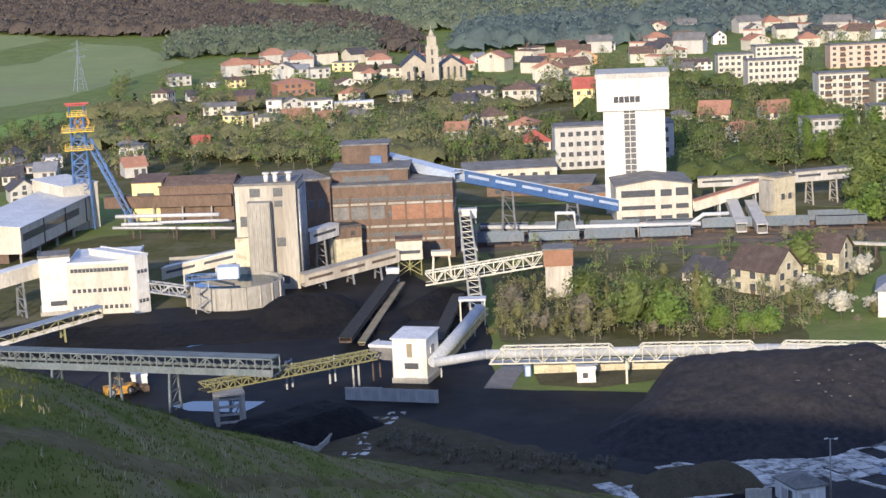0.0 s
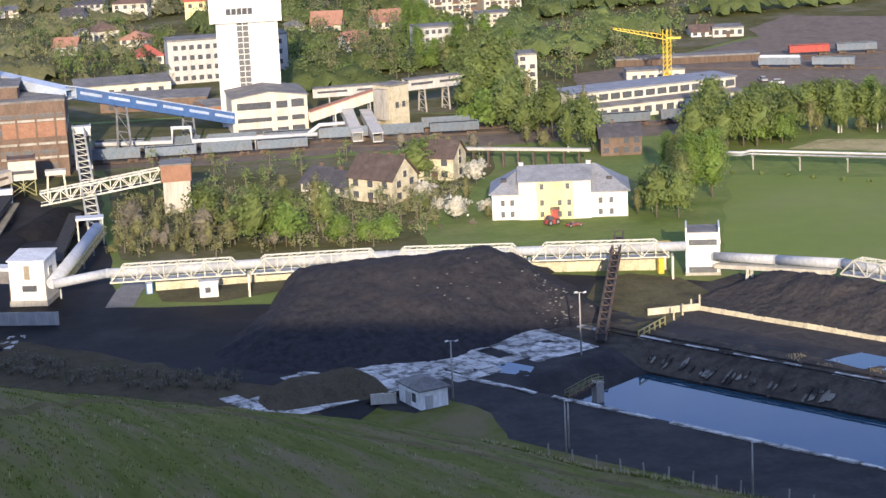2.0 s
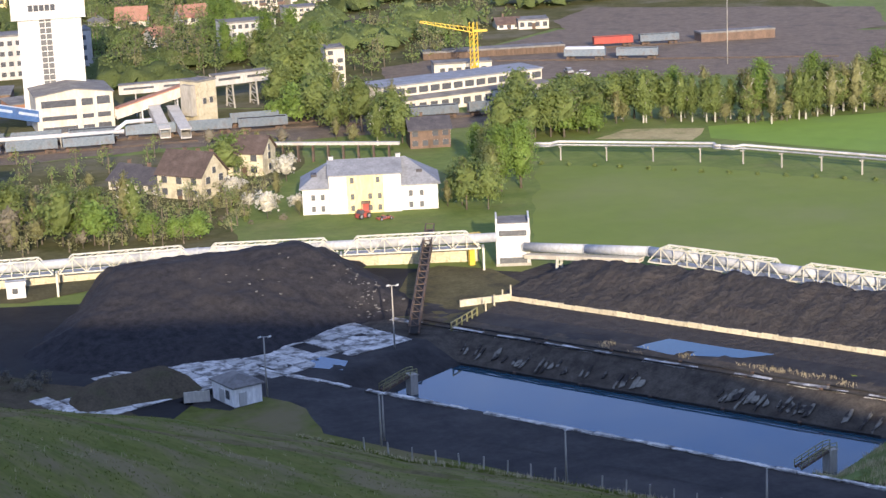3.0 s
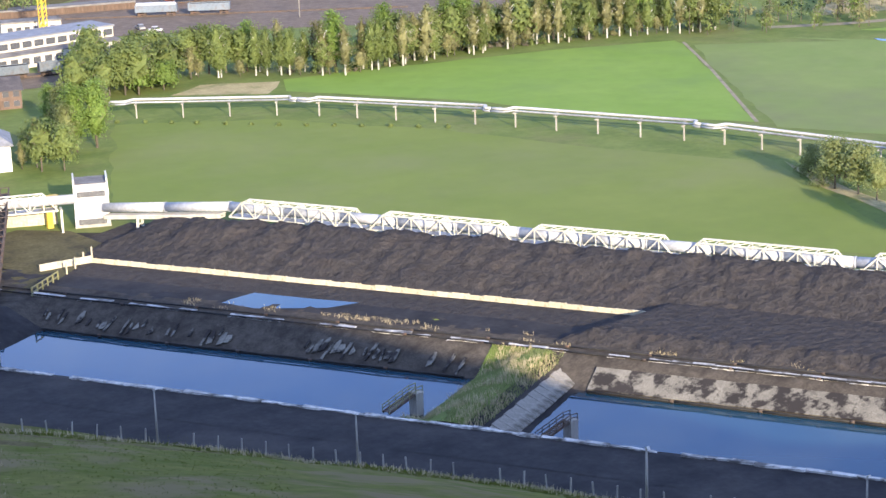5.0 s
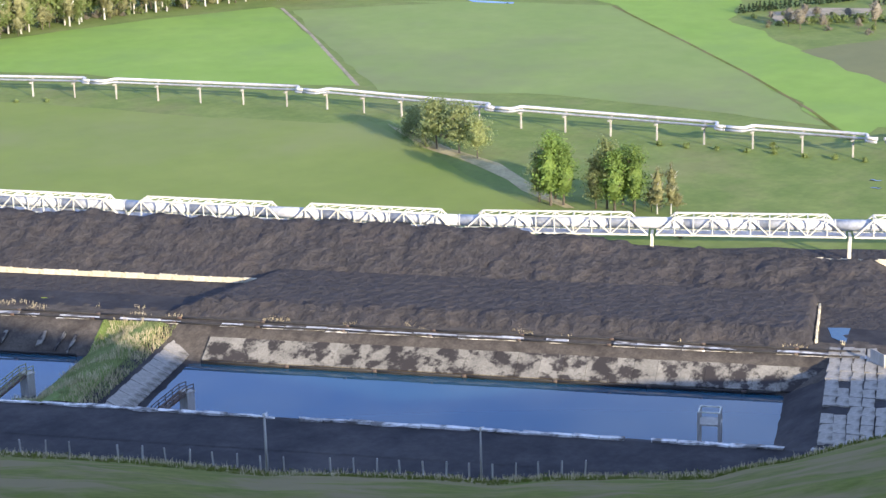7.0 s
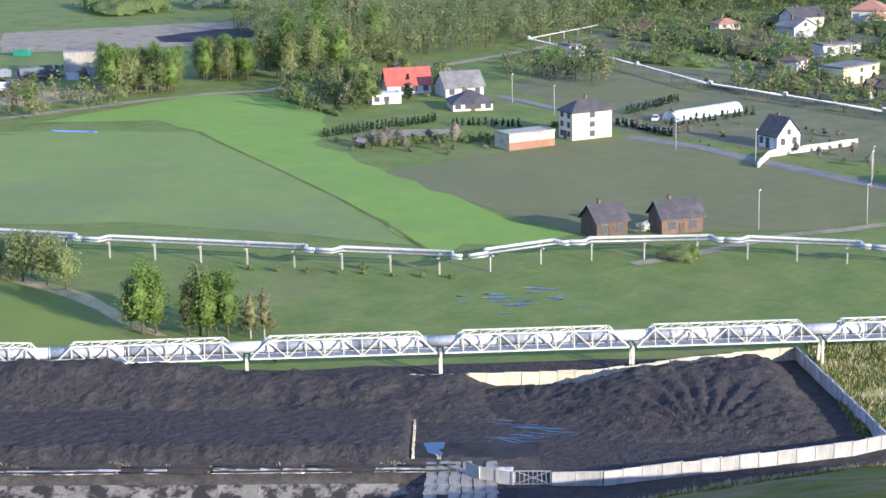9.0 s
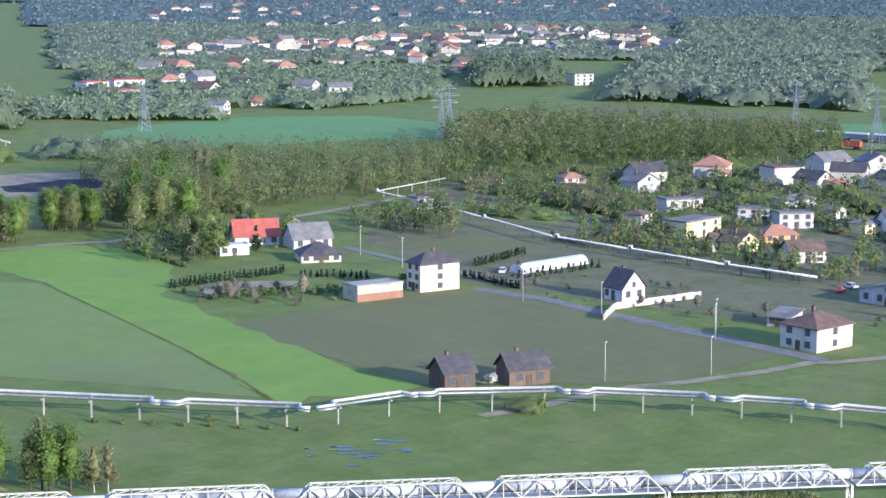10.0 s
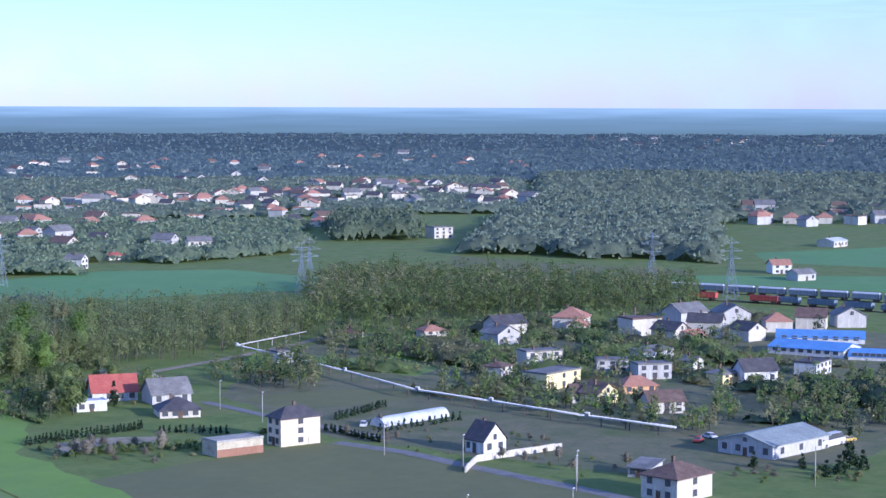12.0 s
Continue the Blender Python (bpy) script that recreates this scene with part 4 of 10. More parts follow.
for i in range(int(_l / 3.05)):
    for k in range(9):
        if rnd.random() > 0.05 and abs(k - 4 + 1.2 * noise.noise((i / 3, 0, 0))) < 2.3 + 1.3 * i * 3.05 / _l:
            o = part("slab", rnd.choice(WIDE), None, road)
            o.matrix_basis = pose(i * 3.05 + rnd.uniform(-.1, .1), (k - 4) * 3.03, 0.12 + rnd.uniform(-.04, .04), rnd.uniform(-1.5, 1.5), rnd.uniform(-1.5, 1.5), rnd.uniform(-2, 2))
wet = thing("pavement_bay_track", -15.5, 301, 0, 80, "wet broken slabs of a muddy track beside the coal bay", "road", kind="structure")
for i in range(11):
    for k in range(3):
        if rnd.random() > .42:
            o = part("slab", rnd.choice(RIM), None, wet)
            o.matrix_basis = pose(i * 3.1 - 2, (k - 1) * 1.8 + 1.5 * math.sin(i / 3), .06 + rnd.uniform(-.05, .05), rnd.uniform(-3, 3), rnd.uniform(-3, 3), rnd.uniform(-25, 25)) @ Matrix.Diagonal((.55, .8, 1, 1))
ENDS = [piece_mesh("slab", 2.9, 1.4, 0.25, CROSSLAB, 0.16, k) for k in range(5)]
road2 = thing("pavement_pond_end", *pond_xy(-4, 208), 0, PANG + 90, "wet broken concrete slabs at the pond end", "road", kind="structure")
for i in range(14):
    for k in range(6):
        if rnd.random() > 0.07:
            o = part("slab", rnd.choice(ENDS), None, road2)
            o.matrix_basis = pose(i * 3.0 - 3, (k - 3) * 1.55, 0.22 + rnd.uniform(-.05, .05), rnd.uniform(-2, 2), rnd.uniform(-2, 2), rnd.uniform(-3, 3))

sheet("ground_worn_grass", [(81.1, 301.6), (86.4, 293.7), (95.2, 297.4), (108.2, 315), (107.1, 326.2), (98.5, 333.2), (91.5, 331)], 0.06, WORN, "worn brownish grass beside the corner tower", ragged=2)
sheet("ground_worn_grass", [(25.4, 340.3), (45.3, 346.6), (46.1, 352.7), (16.1, 353.3), (16.6, 345)], 0.06, WORN, "worn grass strip below the yard wall", ragged=2)
sheet("ground_verge", [(r * math.sin(radians(a)), r * math.cos(radians(a))) for a, r in ((-5, 312), (-3.4, 321), (-2.0, 328), (-.6, 322), (1.5, 306), (3.6, 299), (5.4, 288), (6.6, 283), (6.6, 268), (3.3, 277), (0, 288), (-3.4, 300))], .05, SPOIL, "rough brown verge below the heap", ragged=5, step=3)
sheet("ground_shed_grass", [(34, 262), (44.5, 268.3), (47.5, 265.8), (52.6, 267.4), (53, 271.8), (57.5, 262), (57, 246)], .05, HEAPGRASS, "rough grass before the white shed", ragged=3, step=3)
# wet streaks and pools on the slurry and in the meadow
for k in range(15):
    s0, n0 = rnd.uniform(-2, 8), 254.5 + k * .62 + rnd.uniform(-.2, .2)
    L, w = rnd.uniform(2.5, 8), rnd.uniform(.25, .6)
    pts = [pond_xy(s0 + L * q, n0 + sgn * w * math.sin(math.pi * min(.97, q + .03)) + .8 * noise.noise((q * 2, k, 0)) - q * 1.2) for sgn, qs in ((-.5, (0, .25, .5, .75, 1)), (.5, (1, .75, .5, .25, 0))) for q in qs]
    sheet("water_puddle", pts, .075, WATER, "thin wet streak on the slurry ground", "puddle")
for k in range(22):                           # rain water standing between the grass in the meadow
    s0, n0 = rnd.gauss(3, 5), rnd.gauss(329, 4.5)
    L, w = rnd.uniform(1.5, 6), rnd.uniform(.3, 1.3)
    pts = [pond_xy(s0 + L * q, n0 + sgn * w * math.sin(math.pi * min(.97, q + .03)) + .8 * noise.noise((q * 2, k, 3))) for sgn, qs in ((-.5, (0, .25, .5, .75, 1)), (.5, (1, .75, .5, .25, 0))) for q in qs]
    sheet("water_puddle", pts, .085, WATER, "thin sheet of rain water in the meadow", "puddle")
for pts, lab in (([(200.6, 155.3), (202, 153.7), (202.6, 152.6), (197.5, 149.2), (197.8, 152)], "shallow pool at the slurry yard"),
                 ([(347.1, 391.2), (352.7, 377.9), (350.9, 376.7), (346, 386.7)], "pale strip of standing water at the field edge")):
    sheet("water_puddle", pts, .085, WATER, lab, "puddle", ragged=1.0, step=1.5)

# ---- building kit ----
_win = {}


def window_mesh(w, h, glass, framed):
    key = (round(w, 1), round(h, 1), glass.name, framed.name if framed else "")
    if key not in _win:
        bm = bmesh.new()
        if not framed:
            xbox(bm, -w / 2, w / 2, -0.03, 0.06, 0, h)
        if framed:
            cols, rows = (2 if w < 2.2 else int(w / 1.3) + 1) if w > .7 else 1, 2 if h > 1.9 else 1
            t, W2 = 0.09, w / 2 + 0.09
            xs = [-W2 + 2 * W2 * k / cols for k in range(cols + 1)]
            zs = [-t + (h + 2 * t) * k / rows for k in range(rows + 1)]
            g = [[bm.verts.new((x, -0.08, z)) for z in zs] for x in xs]
            front = [bm.faces.new((g[i][j], g[i + 1][j], g[i + 1][j + 1], g[i][j + 1])) for i in range(cols) for j in range(rows)]
            edge = [g[i][0] for i in range(cols + 1)] + [g[cols][j] for j in range(1, rows + 1)] + [g[i][rows] for i in range(cols - 1, -1, -1)] + [g[0][j] for j in range(rows - 1, 0, -1)]
            back = [bm.verts.new((v.co.x, 0.05, v.co.z)) for v in edge]
            for k in range(len(edge)):
                n_ = (k + 1) % len(edge)
                bm.faces.new((edge[n_], edge[k], back[k], back[n_])).material_index = 1
            bmesh.ops.inset_individual(bm, faces=front, thickness=0.085, depth=-0.05)
            inner = set(front)
            for f in bm.faces:
                f.material_index = 0 if f in inner else 1
        _win[key] = mesh("window", bm, glass, framed or glass)
    return _win[key]


def window(parent, W, D, face, u, z, w, h, glass=None, framed=True, name="window"):
    """A window on the front (f), right (r), left (l) or back (b) of a W x D body, u metres along that face."""
    ob = new(name, window_mesh(w, h, glass or GLASS, (FRAMEW if framed is True else framed) or None))
    ob.parent = parent
    ob.matrix_basis = {"f": pose(u, -0.02, z), "r": pose(W + 0.02, u, z, 0, 0, 90), "l": pose(-0.02, D - u, z, 0, 0, -90), "b": pose(W - u, D + 0.02, z, 0, 0, 180)}[face]
    return ob


def windows(parent, W, D, face, n, z, w, h, margin=1.2, glass=None, framed=True, a=None, b=None):
    L = W if face in "fb" else D
    a, b = margin if a is None else a, L - margin if b is None else b
    for k in range(n):
        u = a + (b - a) * (k + 0.5) / n
        window(parent, W, D, face, u, z, w, h, glass, framed)


def roof_mesh(W, D, z, rise, style, over=0.45, thick=0.22):
    """gable: ridge along x; gable_y: ridge along y; hip; mono: rises to the back; flat: slab with a rim."""
    bm = bmesh.new()
    x0, x1, y0, y1 = -over, W + over, -over, D + over
    if style == "flat":
        xbox(bm, -0.15, W + 0.15, -0.15, D + 0.15, z, z + 0.3)
        xbox(bm, -0.15, W + 0.15, -0.15, 0.15, z + 0.3, z + 0.55)
        xbox(bm, -0.15, 0.15, 0.15, D + 0.15, z + 0.3, z + 0.55)
        xbox(bm, W - 0.15, W + 0.15, 0.15, D + 0.15, z + 0.3, z + 0.55)
        return bm
    if style == "mono":
        q = [(x0, y0, z), (x1, y0, z), (x1, y1, z + rise), (x0, y1, z + rise)]
        tops = [q]
    elif style == "gable":
        m = (y0 + y1) / 2
        tops = [[(x0, y0, z), (x1, y0, z), (x1, m, z + rise), (x0, m, z + rise)], [(x1, y1, z), (x0, y1, z), (x0, m, z + rise), (x1, m, z + rise)]]
    elif style == "gable_y":
        m = (x0 + x1) / 2
        tops = [[(x0, y1, z), (x0, y0, z), (m, y0, z + rise), (m, y1, z + rise)], [(x1, y0, z), (x1, y1, z), (m, y1, z + rise), (m, y0, z + rise)]]
    else:
        if W >= D:
            m, r = (y0 + y1) / 2, min((y1 - y0) / 2, (x1 - x0) / 2 - 0.3)
            a, b = (x0 + r, m, z + rise), (x1 - r, m, z + rise)
            tops = [[(x0, y0, z), (x1, y0, z), b, a], [(x1, y1, z), (x0, y1, z), a, b], [(x0, y1, z), (x0, y0, z), a], [(x1, y0, z), (x1, y1, z), b]]
        else:
            m, r = (x0 + x1) / 2, min((x1 - x0) / 2, (y1 - y0) / 2 - 0.3)
            a, b = (m, y0 + r, z + rise), (m, y1 - r, z + rise)
            tops = [[(x0, y1, z), (x0, y0, z), a, b], [(x1, y0, z), (x1, y1, z), b, a], [(x0, y0, z), (x1, y0, z), a], [(x1, y1, z), (x0, y1, z), b]]
    for q in tops:
        hi = [bm.verts.new(p) for p in q]
        lo = [bm.verts.new((p[0], p[1], p[2] - thick)) for p in q]
        bm.faces.new(hi)
        bm.faces.new(lo[::-1])
        for i in range(len(q)):
            bm.faces.new((hi[i], lo[i], lo[(i + 1) % len(q)], hi[(i + 1) % len(q)]))
    return bm


def body_mesh(W, D, h, rise=0, style="flat", z0=-0.6):
    """Walls, with the gable triangles filled."""
    bm = bmesh.new()
    xbox(bm, 0, W, 0, D, z0, h)
    if style in ("gable", "gable_y", "mono") and rise:
        k = rise * 0.93
        if style == "gable":
            tri = [[(x, 0, h), (x, D, h), (x, D / 2, h + k)] for x in (0.01, W - 0.01)]
            e = Vector((0.3, 0, 0))
        elif style == "gable_y":
            tri = [[(0, y, h), (W, y, h), (W / 2, y, h + k)] for y in (0.01, D - 0.01)]
            e = Vector((0, 0.3, 0))
        else:
            tri = [[(x, 0, h), (x, D, h), (x, D, h + k)] for x in (0.01, W - 0.01)]
            e = Vector((0.3, 0, 0))
            xbox(bm, 0, W, D - 0.3, D, h, h + k)
        for i, t in enumerate(tri):
            d = e if i == 0 else -e
            A, B = [bm.verts.new(p) for p in t], [bm.verts.new(Vector(p) + d) for p in t]
            bm.faces.new(A)
            bm.faces.new(B[::-1])
            for j in range(3):
                bm.faces.new((A[j], A[(j + 1) % 3], B[(j + 1) % 3], B[j]))
    return bm


def building(name, x0, y0, x1, y1, h, depth, wall, roof, label, category="building", style="flat", rise=0.0, over=0.3, group="", z0=-0.6):
    """A body whose front runs from (x0, y0) to (x1, y1); returns the thing with its width. Parts are set in metres along the front."""
    d = Vector((x1 - x0, y1 - y0))
    th = thing(name, x0, y0, far_hill(x0, y0), math.degrees(math.atan2(d.y, d.x)), label, category, group)
    part("wall", body_mesh(d.length, depth, h, rise, style, z0), wall, th)
    if roof:
        part("roof", roof_mesh(d.length, depth, h, rise, style, over), roof, th)
    return th, d.length


def chimney(th, x, y, z, h=1.4, w=0.6, material=None):
    bm = bmesh.new()
    xbox(bm, x - w / 2, x + w / 2, y - w / 2, y + w / 2, z - 1.2, z + h)
    xbox(bm, x - w / 2 - .08, x + w / 2 + .08, y - w / 2 - .08, y + w / 2 + .08, z + h - .15, z + h)
    part("chimney", bm, material or BRICK, th)


def door(th, W, D, u, w=1.0, h=2.1, face="f", material=None):
    bm = bmesh.new()
    xbox(bm, -w / 2, w / 2, -0.06, 0.05, 0, h)
    for a, b in ((-w / 2 - .1, -w / 2), (w / 2, w / 2 + .1)):
        xbox(bm, a, b, -0.1, 0.05, 0, h + .1)
    o = part("door", bm, material or WOODDARK, th)
    o.matrix_basis = {"f": pose(u, -0.01, 0), "r": pose(W + 0.01, u, 0, 0, 0, 90), "l": pose(-0.01, D - u, 0, 0, 0, -90)}[face]


_rh = random.Random(77)


def house(x0, y0, x1, y1, h, depth, wall, roof, style="hip", rise=2.5, storeys=2, wf=2, wr=2, label="", chim=1, name="house", group="houses", balcony=False, sides=False):
    th, W = building(name, x0, y0, x1, y1, h, depth, wall, roof, label, "house", style, rise, 0.5, group)
    sh = h / storeys
    wh = min(1.45, sh * 0.5)
    for k in range(storeys):
        z = k * sh + sh * 0.33
        for face, n in (("f", wf), ("r", wr), ("l", wr if sides else 0)):
            L = W if face == "f" else depth
            ww = min(1.35, L / max(1, n) * 0.5)
            for i in range(n):
                if _rh.random() < 0.92:
                    window(th, W, depth, face, L * (i + 0.5) / n, z, ww, wh)
    if style == "gable_y" and rise > 1.6:
        window(th, W, depth, "f", W / 2, h + 0.2, 1.0, min(1.2, rise * .4))
    if style == "gable" and rise > 1.6:
        window(th, W, depth, "r", depth / 2, h + 0.2, 1.0, min(1.2, rise * .4))
    if wf:
        door(th, W, depth, W * 0.5 if wf != 2 else W * 0.48)
    for k in range(chim):
        chimney(th, W * (0.35 + 0.3 * k), depth * 0.55, h + rise * 0.8)
    if balcony:
        bm = bmesh.new()
        xbox(bm, W * .1, W * .45, -1.1, 0, h / storeys, h / storeys + .15)
        for k in range(8):
            x = W * (.1 + .05 * k)
            bar(bm, (x, -1.05, h / storeys), (x, -1.05, h / storeys + 1), 0.06)
        bar(bm, (W * .1, -1.05, h / storeys + 1), (W * .45, -1.05, h / storeys + 1), 0.08)
        part("balcony", bm, wall, th)
    return th, W


def gallery(name, p0, p1, w, h, wall, roof, label, strip=None, legs=0, leg_mat=None, lattice=False, category="conveyor gallery"):
    """An enclosed conveyor bridge from p0 to p1 (centre of its floor)."""
    p0, p1 = Vector(p0), Vector(p1)
    d = p1 - p0
    th = thing(name, p0.x, p0.y, p0.z, math.degrees(math.atan2(d.y, d.x)), label, category)
    L, dz = math.hypot(d.x, d.y), d.z

    def slab(a, b, y0, y1, z0, z1):
        bm = bmesh.new()
        v = xbox(bm, a * L, b * L, y0, y1, z0, z1)
        for q in v:
            q.co.z += dz * q.co.x / L
        return bm
    part("floor", slab(0, 1, -w / 2, w / 2, 0, 0.3), wall, th)
    part("roof", slab(0, 1, -w / 2 - .2, w / 2 + .2, h, h + .25), roof, th)
    for s_ in (-1, 1):
        y = s_ * (w / 2 - .06)
        if lattice:
            bm = bmesh.new()
            n = max(3, round(L / 3.2))
            for i in range(n + 1):
                x = L * i / n
                bar(bm, (x, y, .3 + dz * i / n), (x, y, h + dz * i / n), .22)
                if i < n:
                    a, b = ((.3, h) if i % 2 else (h, .3))
                    bar(bm, (x, y, a + dz * i / n), (L * (i + 1) / n, y, b + dz * (i + 1) / n), .16)
            part("lattice", bm, leg_mat or wall, th)
            part("side_panel", slab(0, 1, y - .05, y + .05, .3, h * .42), wall, th)
        else:
            part("side_panel", slab(0, 1, y - .06, y + .06, .3, h), wall, th)
            if strip:
                n = max(1, round(L / 9))
                for i in range(n):
                    part("window", slab((i + .12) / n, (i + .88) / n, y + s_ * .07 - .03, y + s_ * .07 + .03, h * .48, h * .72), strip, th)
    if lattice:
        part("belt", slab(0, 1, -w / 3, w / 3, .3, .9), BLACKMAT, th)
    for i in range(legs):
        x = L * (i + 0.7) / (legs + 0.4)
        z = dz * x / L
        bm = bmesh.new()
        g = -p0.z - .3
        for y in (-w / 2 + .2, w / 2 - .2):
            bar(bm, (x, y * 1.5, g), (x, y, z + .1), .38)
            part("trestle_leg", bm, leg_mat or GREYSTEEL, th)
            bm = bmesh.new()
        k = 3 if z - g > 6 else 1
        for j in range(k):
            zz = g + (z - g) * (j + .6) / k
            bar(bm, (x, -w / 2 - .1, zz), (x, w / 2 + .1, zz), .22)
            if k > 1:
                bar(bm, (x, -w / 2 - .1, zz - (z - g) / k * .9), (x, w / 2 + .1, zz), .16)
        part("trestle_bracing", bm, leg_mat or GREYSTEEL, th)
    return th

# ---- trees ----
def leaf_arrays(centres, size, rng):
    """Small bent quads, turned at random, round the given centres."""
    n = len(centres)
    o = centres - np.array((0, 0, centres[:, 2].mean() * .8))
    o = o / np.maximum(np.linalg.norm(o, axis=1)[:, None], .01) + np.array((0, 0, .12)) + rng.normal(size=(n, 3)) * .42      # leaves face outwards
    a = np.cross(o, rng.normal(size=(n, 3)))
    a /= np.linalg.norm(a, axis=1)[:, None]
    b = np.cross(o, a)
    b /= np.linalg.norm(b, axis=1)[:, None]
    s = (size * rng.uniform(.6, 1.35, n))[:, None]
    v = np.stack([centres - a * s, centres - b * s * .7, centres + a * s, centres + b * s * .7], 1)
    return v.reshape(-1, 3)


def quads_mesh(name, verts, material, extra=None):
    n = len(verts) // 4
    me = bpy.data.meshes.new(name)
    me.vertices.add(len(verts))
    me.vertices.foreach_set("co", verts.astype(np.float32).ravel())
    me.loops.add(4 * n)
    me.loops.foreach_set("vertex_index", np.arange(4 * n, dtype=np.int32))
    me.polygons.add(n)
    me.polygons.foreach_set("loop_start", np.arange(0, 4 * n, 4, dtype=np.int32))
    me.polygons.foreach_set("loop_total", np.full(n, 4, dtype=np.int32))
    me.update(calc_edges=True)
    me.materials.append(material)
    return me


def crown_points(shape, rng, clumps, per, h, w):
    """Leaf places: clumps at limb ends inside the tree's shape, with gaps between them."""
    out = []
    for k in range(clumps):
        t = rng.uniform(0.0, 1.0)
        if shape == "round":
            z = h * (.28 + .68 * t)
            r = w * math.sqrt(max(.05, 1 - ((t - .42) / .62) ** 2)) * rng.uniform(.35, 1.0)
            spread = w * .30
        elif shape == "tall":
            z = h * (.18 + .80 * t)
            r = w * (.35 + .65 * math.sin(min(1, t * 1.15) * math.pi) ** .7) * rng.uniform(.2, 1.0)
            spread = w * .36
        elif shape == "cone":
            z = h * (.06 + .92 * t)
            r = w * (1 - t) * rng.uniform(.4, 1.05)
            spread = w * (.12 + .22 * (1 - t))
        else:                                   # bush
            z = h * (.05 + .85 * t)
            r = w * math.sqrt(max(.05, 1 - (t * .95) ** 2)) * rng.uniform(.2, 1.0)
            spread = w * .28
        a = rng.uniform(0, math.tau)
        c = np.array((r * math.cos(a), r * math.sin(a), z))
        m = int(per * rng.uniform(.5, 1.5))
        out.append(c + rng.normal(size=(m, 3)) * np.array((spread, spread, spread * .7)) * .6)
    p = np.concatenate(out)
    return p[p[:, 2] > .1]


def tree(name, shape, h, w, leaf, bark, label, seed, clumps=30, per=26, size=.38, category="tree"):
    rng = np.random.default_rng(seed)
    r2 = random.Random(seed)
    th = thing(name, 0, 0, -500, 0, label, category, "trees and shrubs")
    bm = bmesh.new()
    top = h * (.95 if shape in ("cone", "tall") else .75)
    lean = (r2.uniform(-.3, .3), r2.uniform(-.3, .3))
    tube(bm, [(0, 0, -.4), (lean[0] * .4, lean[1] * .4, top * .5), (lean[0], lean[1], top)], .02 * h + .03, 6, .03)
    for k in range(7 if shape != "bush" else 10):
        a, z = r2.uniform(0, math.tau), h * (r2.uniform(.25, .7) if shape != "bush" else .05)
        e = Vector((math.cos(a) * w * .8, math.sin(a) * w * .8, z + h * (.22 if shape != "cone" else .02)))
        tube(bm, [(lean[0] * z / top, lean[1] * z / top, z), e.lerp(Vector((0, 0, z)), .4) + Vector((0, 0, .3)), e], .008 * h + .02, 4, .02)
    part("trunk", bm, bark, th)
    pts = crown_points(shape, rng, clumps, per, h, w)
    vs = [leaf_arrays(pts, size, rng)]
    stems = {"round": [(0, 0, 1, 1)], "tall": [(0, 0, 1, 1)]}.get(shape, ())
    for ox, oy, kr, kh in stems:                # the dense middle of the crown
        z0 = {"round": .30, "tall": .22}[shape]
        g = np.array([[(ox * w + r * kr * w * math.cos(a) * j, oy * w + r * kr * w * math.sin(a) * j, h * kh * (z0 + (.93 - z0) * z) * q) for a, j, q in zip(np.arange(9) * math.tau / 9 + k, rng.uniform(.7, 1.2, 9), rng.uniform(.95, 1.05, 9))]
                      for k, (z, r) in enumerate(((0, .26), (.2, .50), (.42, .58), (.64, .50), (.84, .30), (1, .05)))])
        nx_ = np.roll(g, -1, axis=1)
        vs.append(np.stack([g[:-1], nx_[:-1], nx_[1:], g[1:]], 2).reshape(-1, 3))
    ob = part("crown", quads_mesh("crown", np.concatenate(vs), leaf), None, th)
    return th


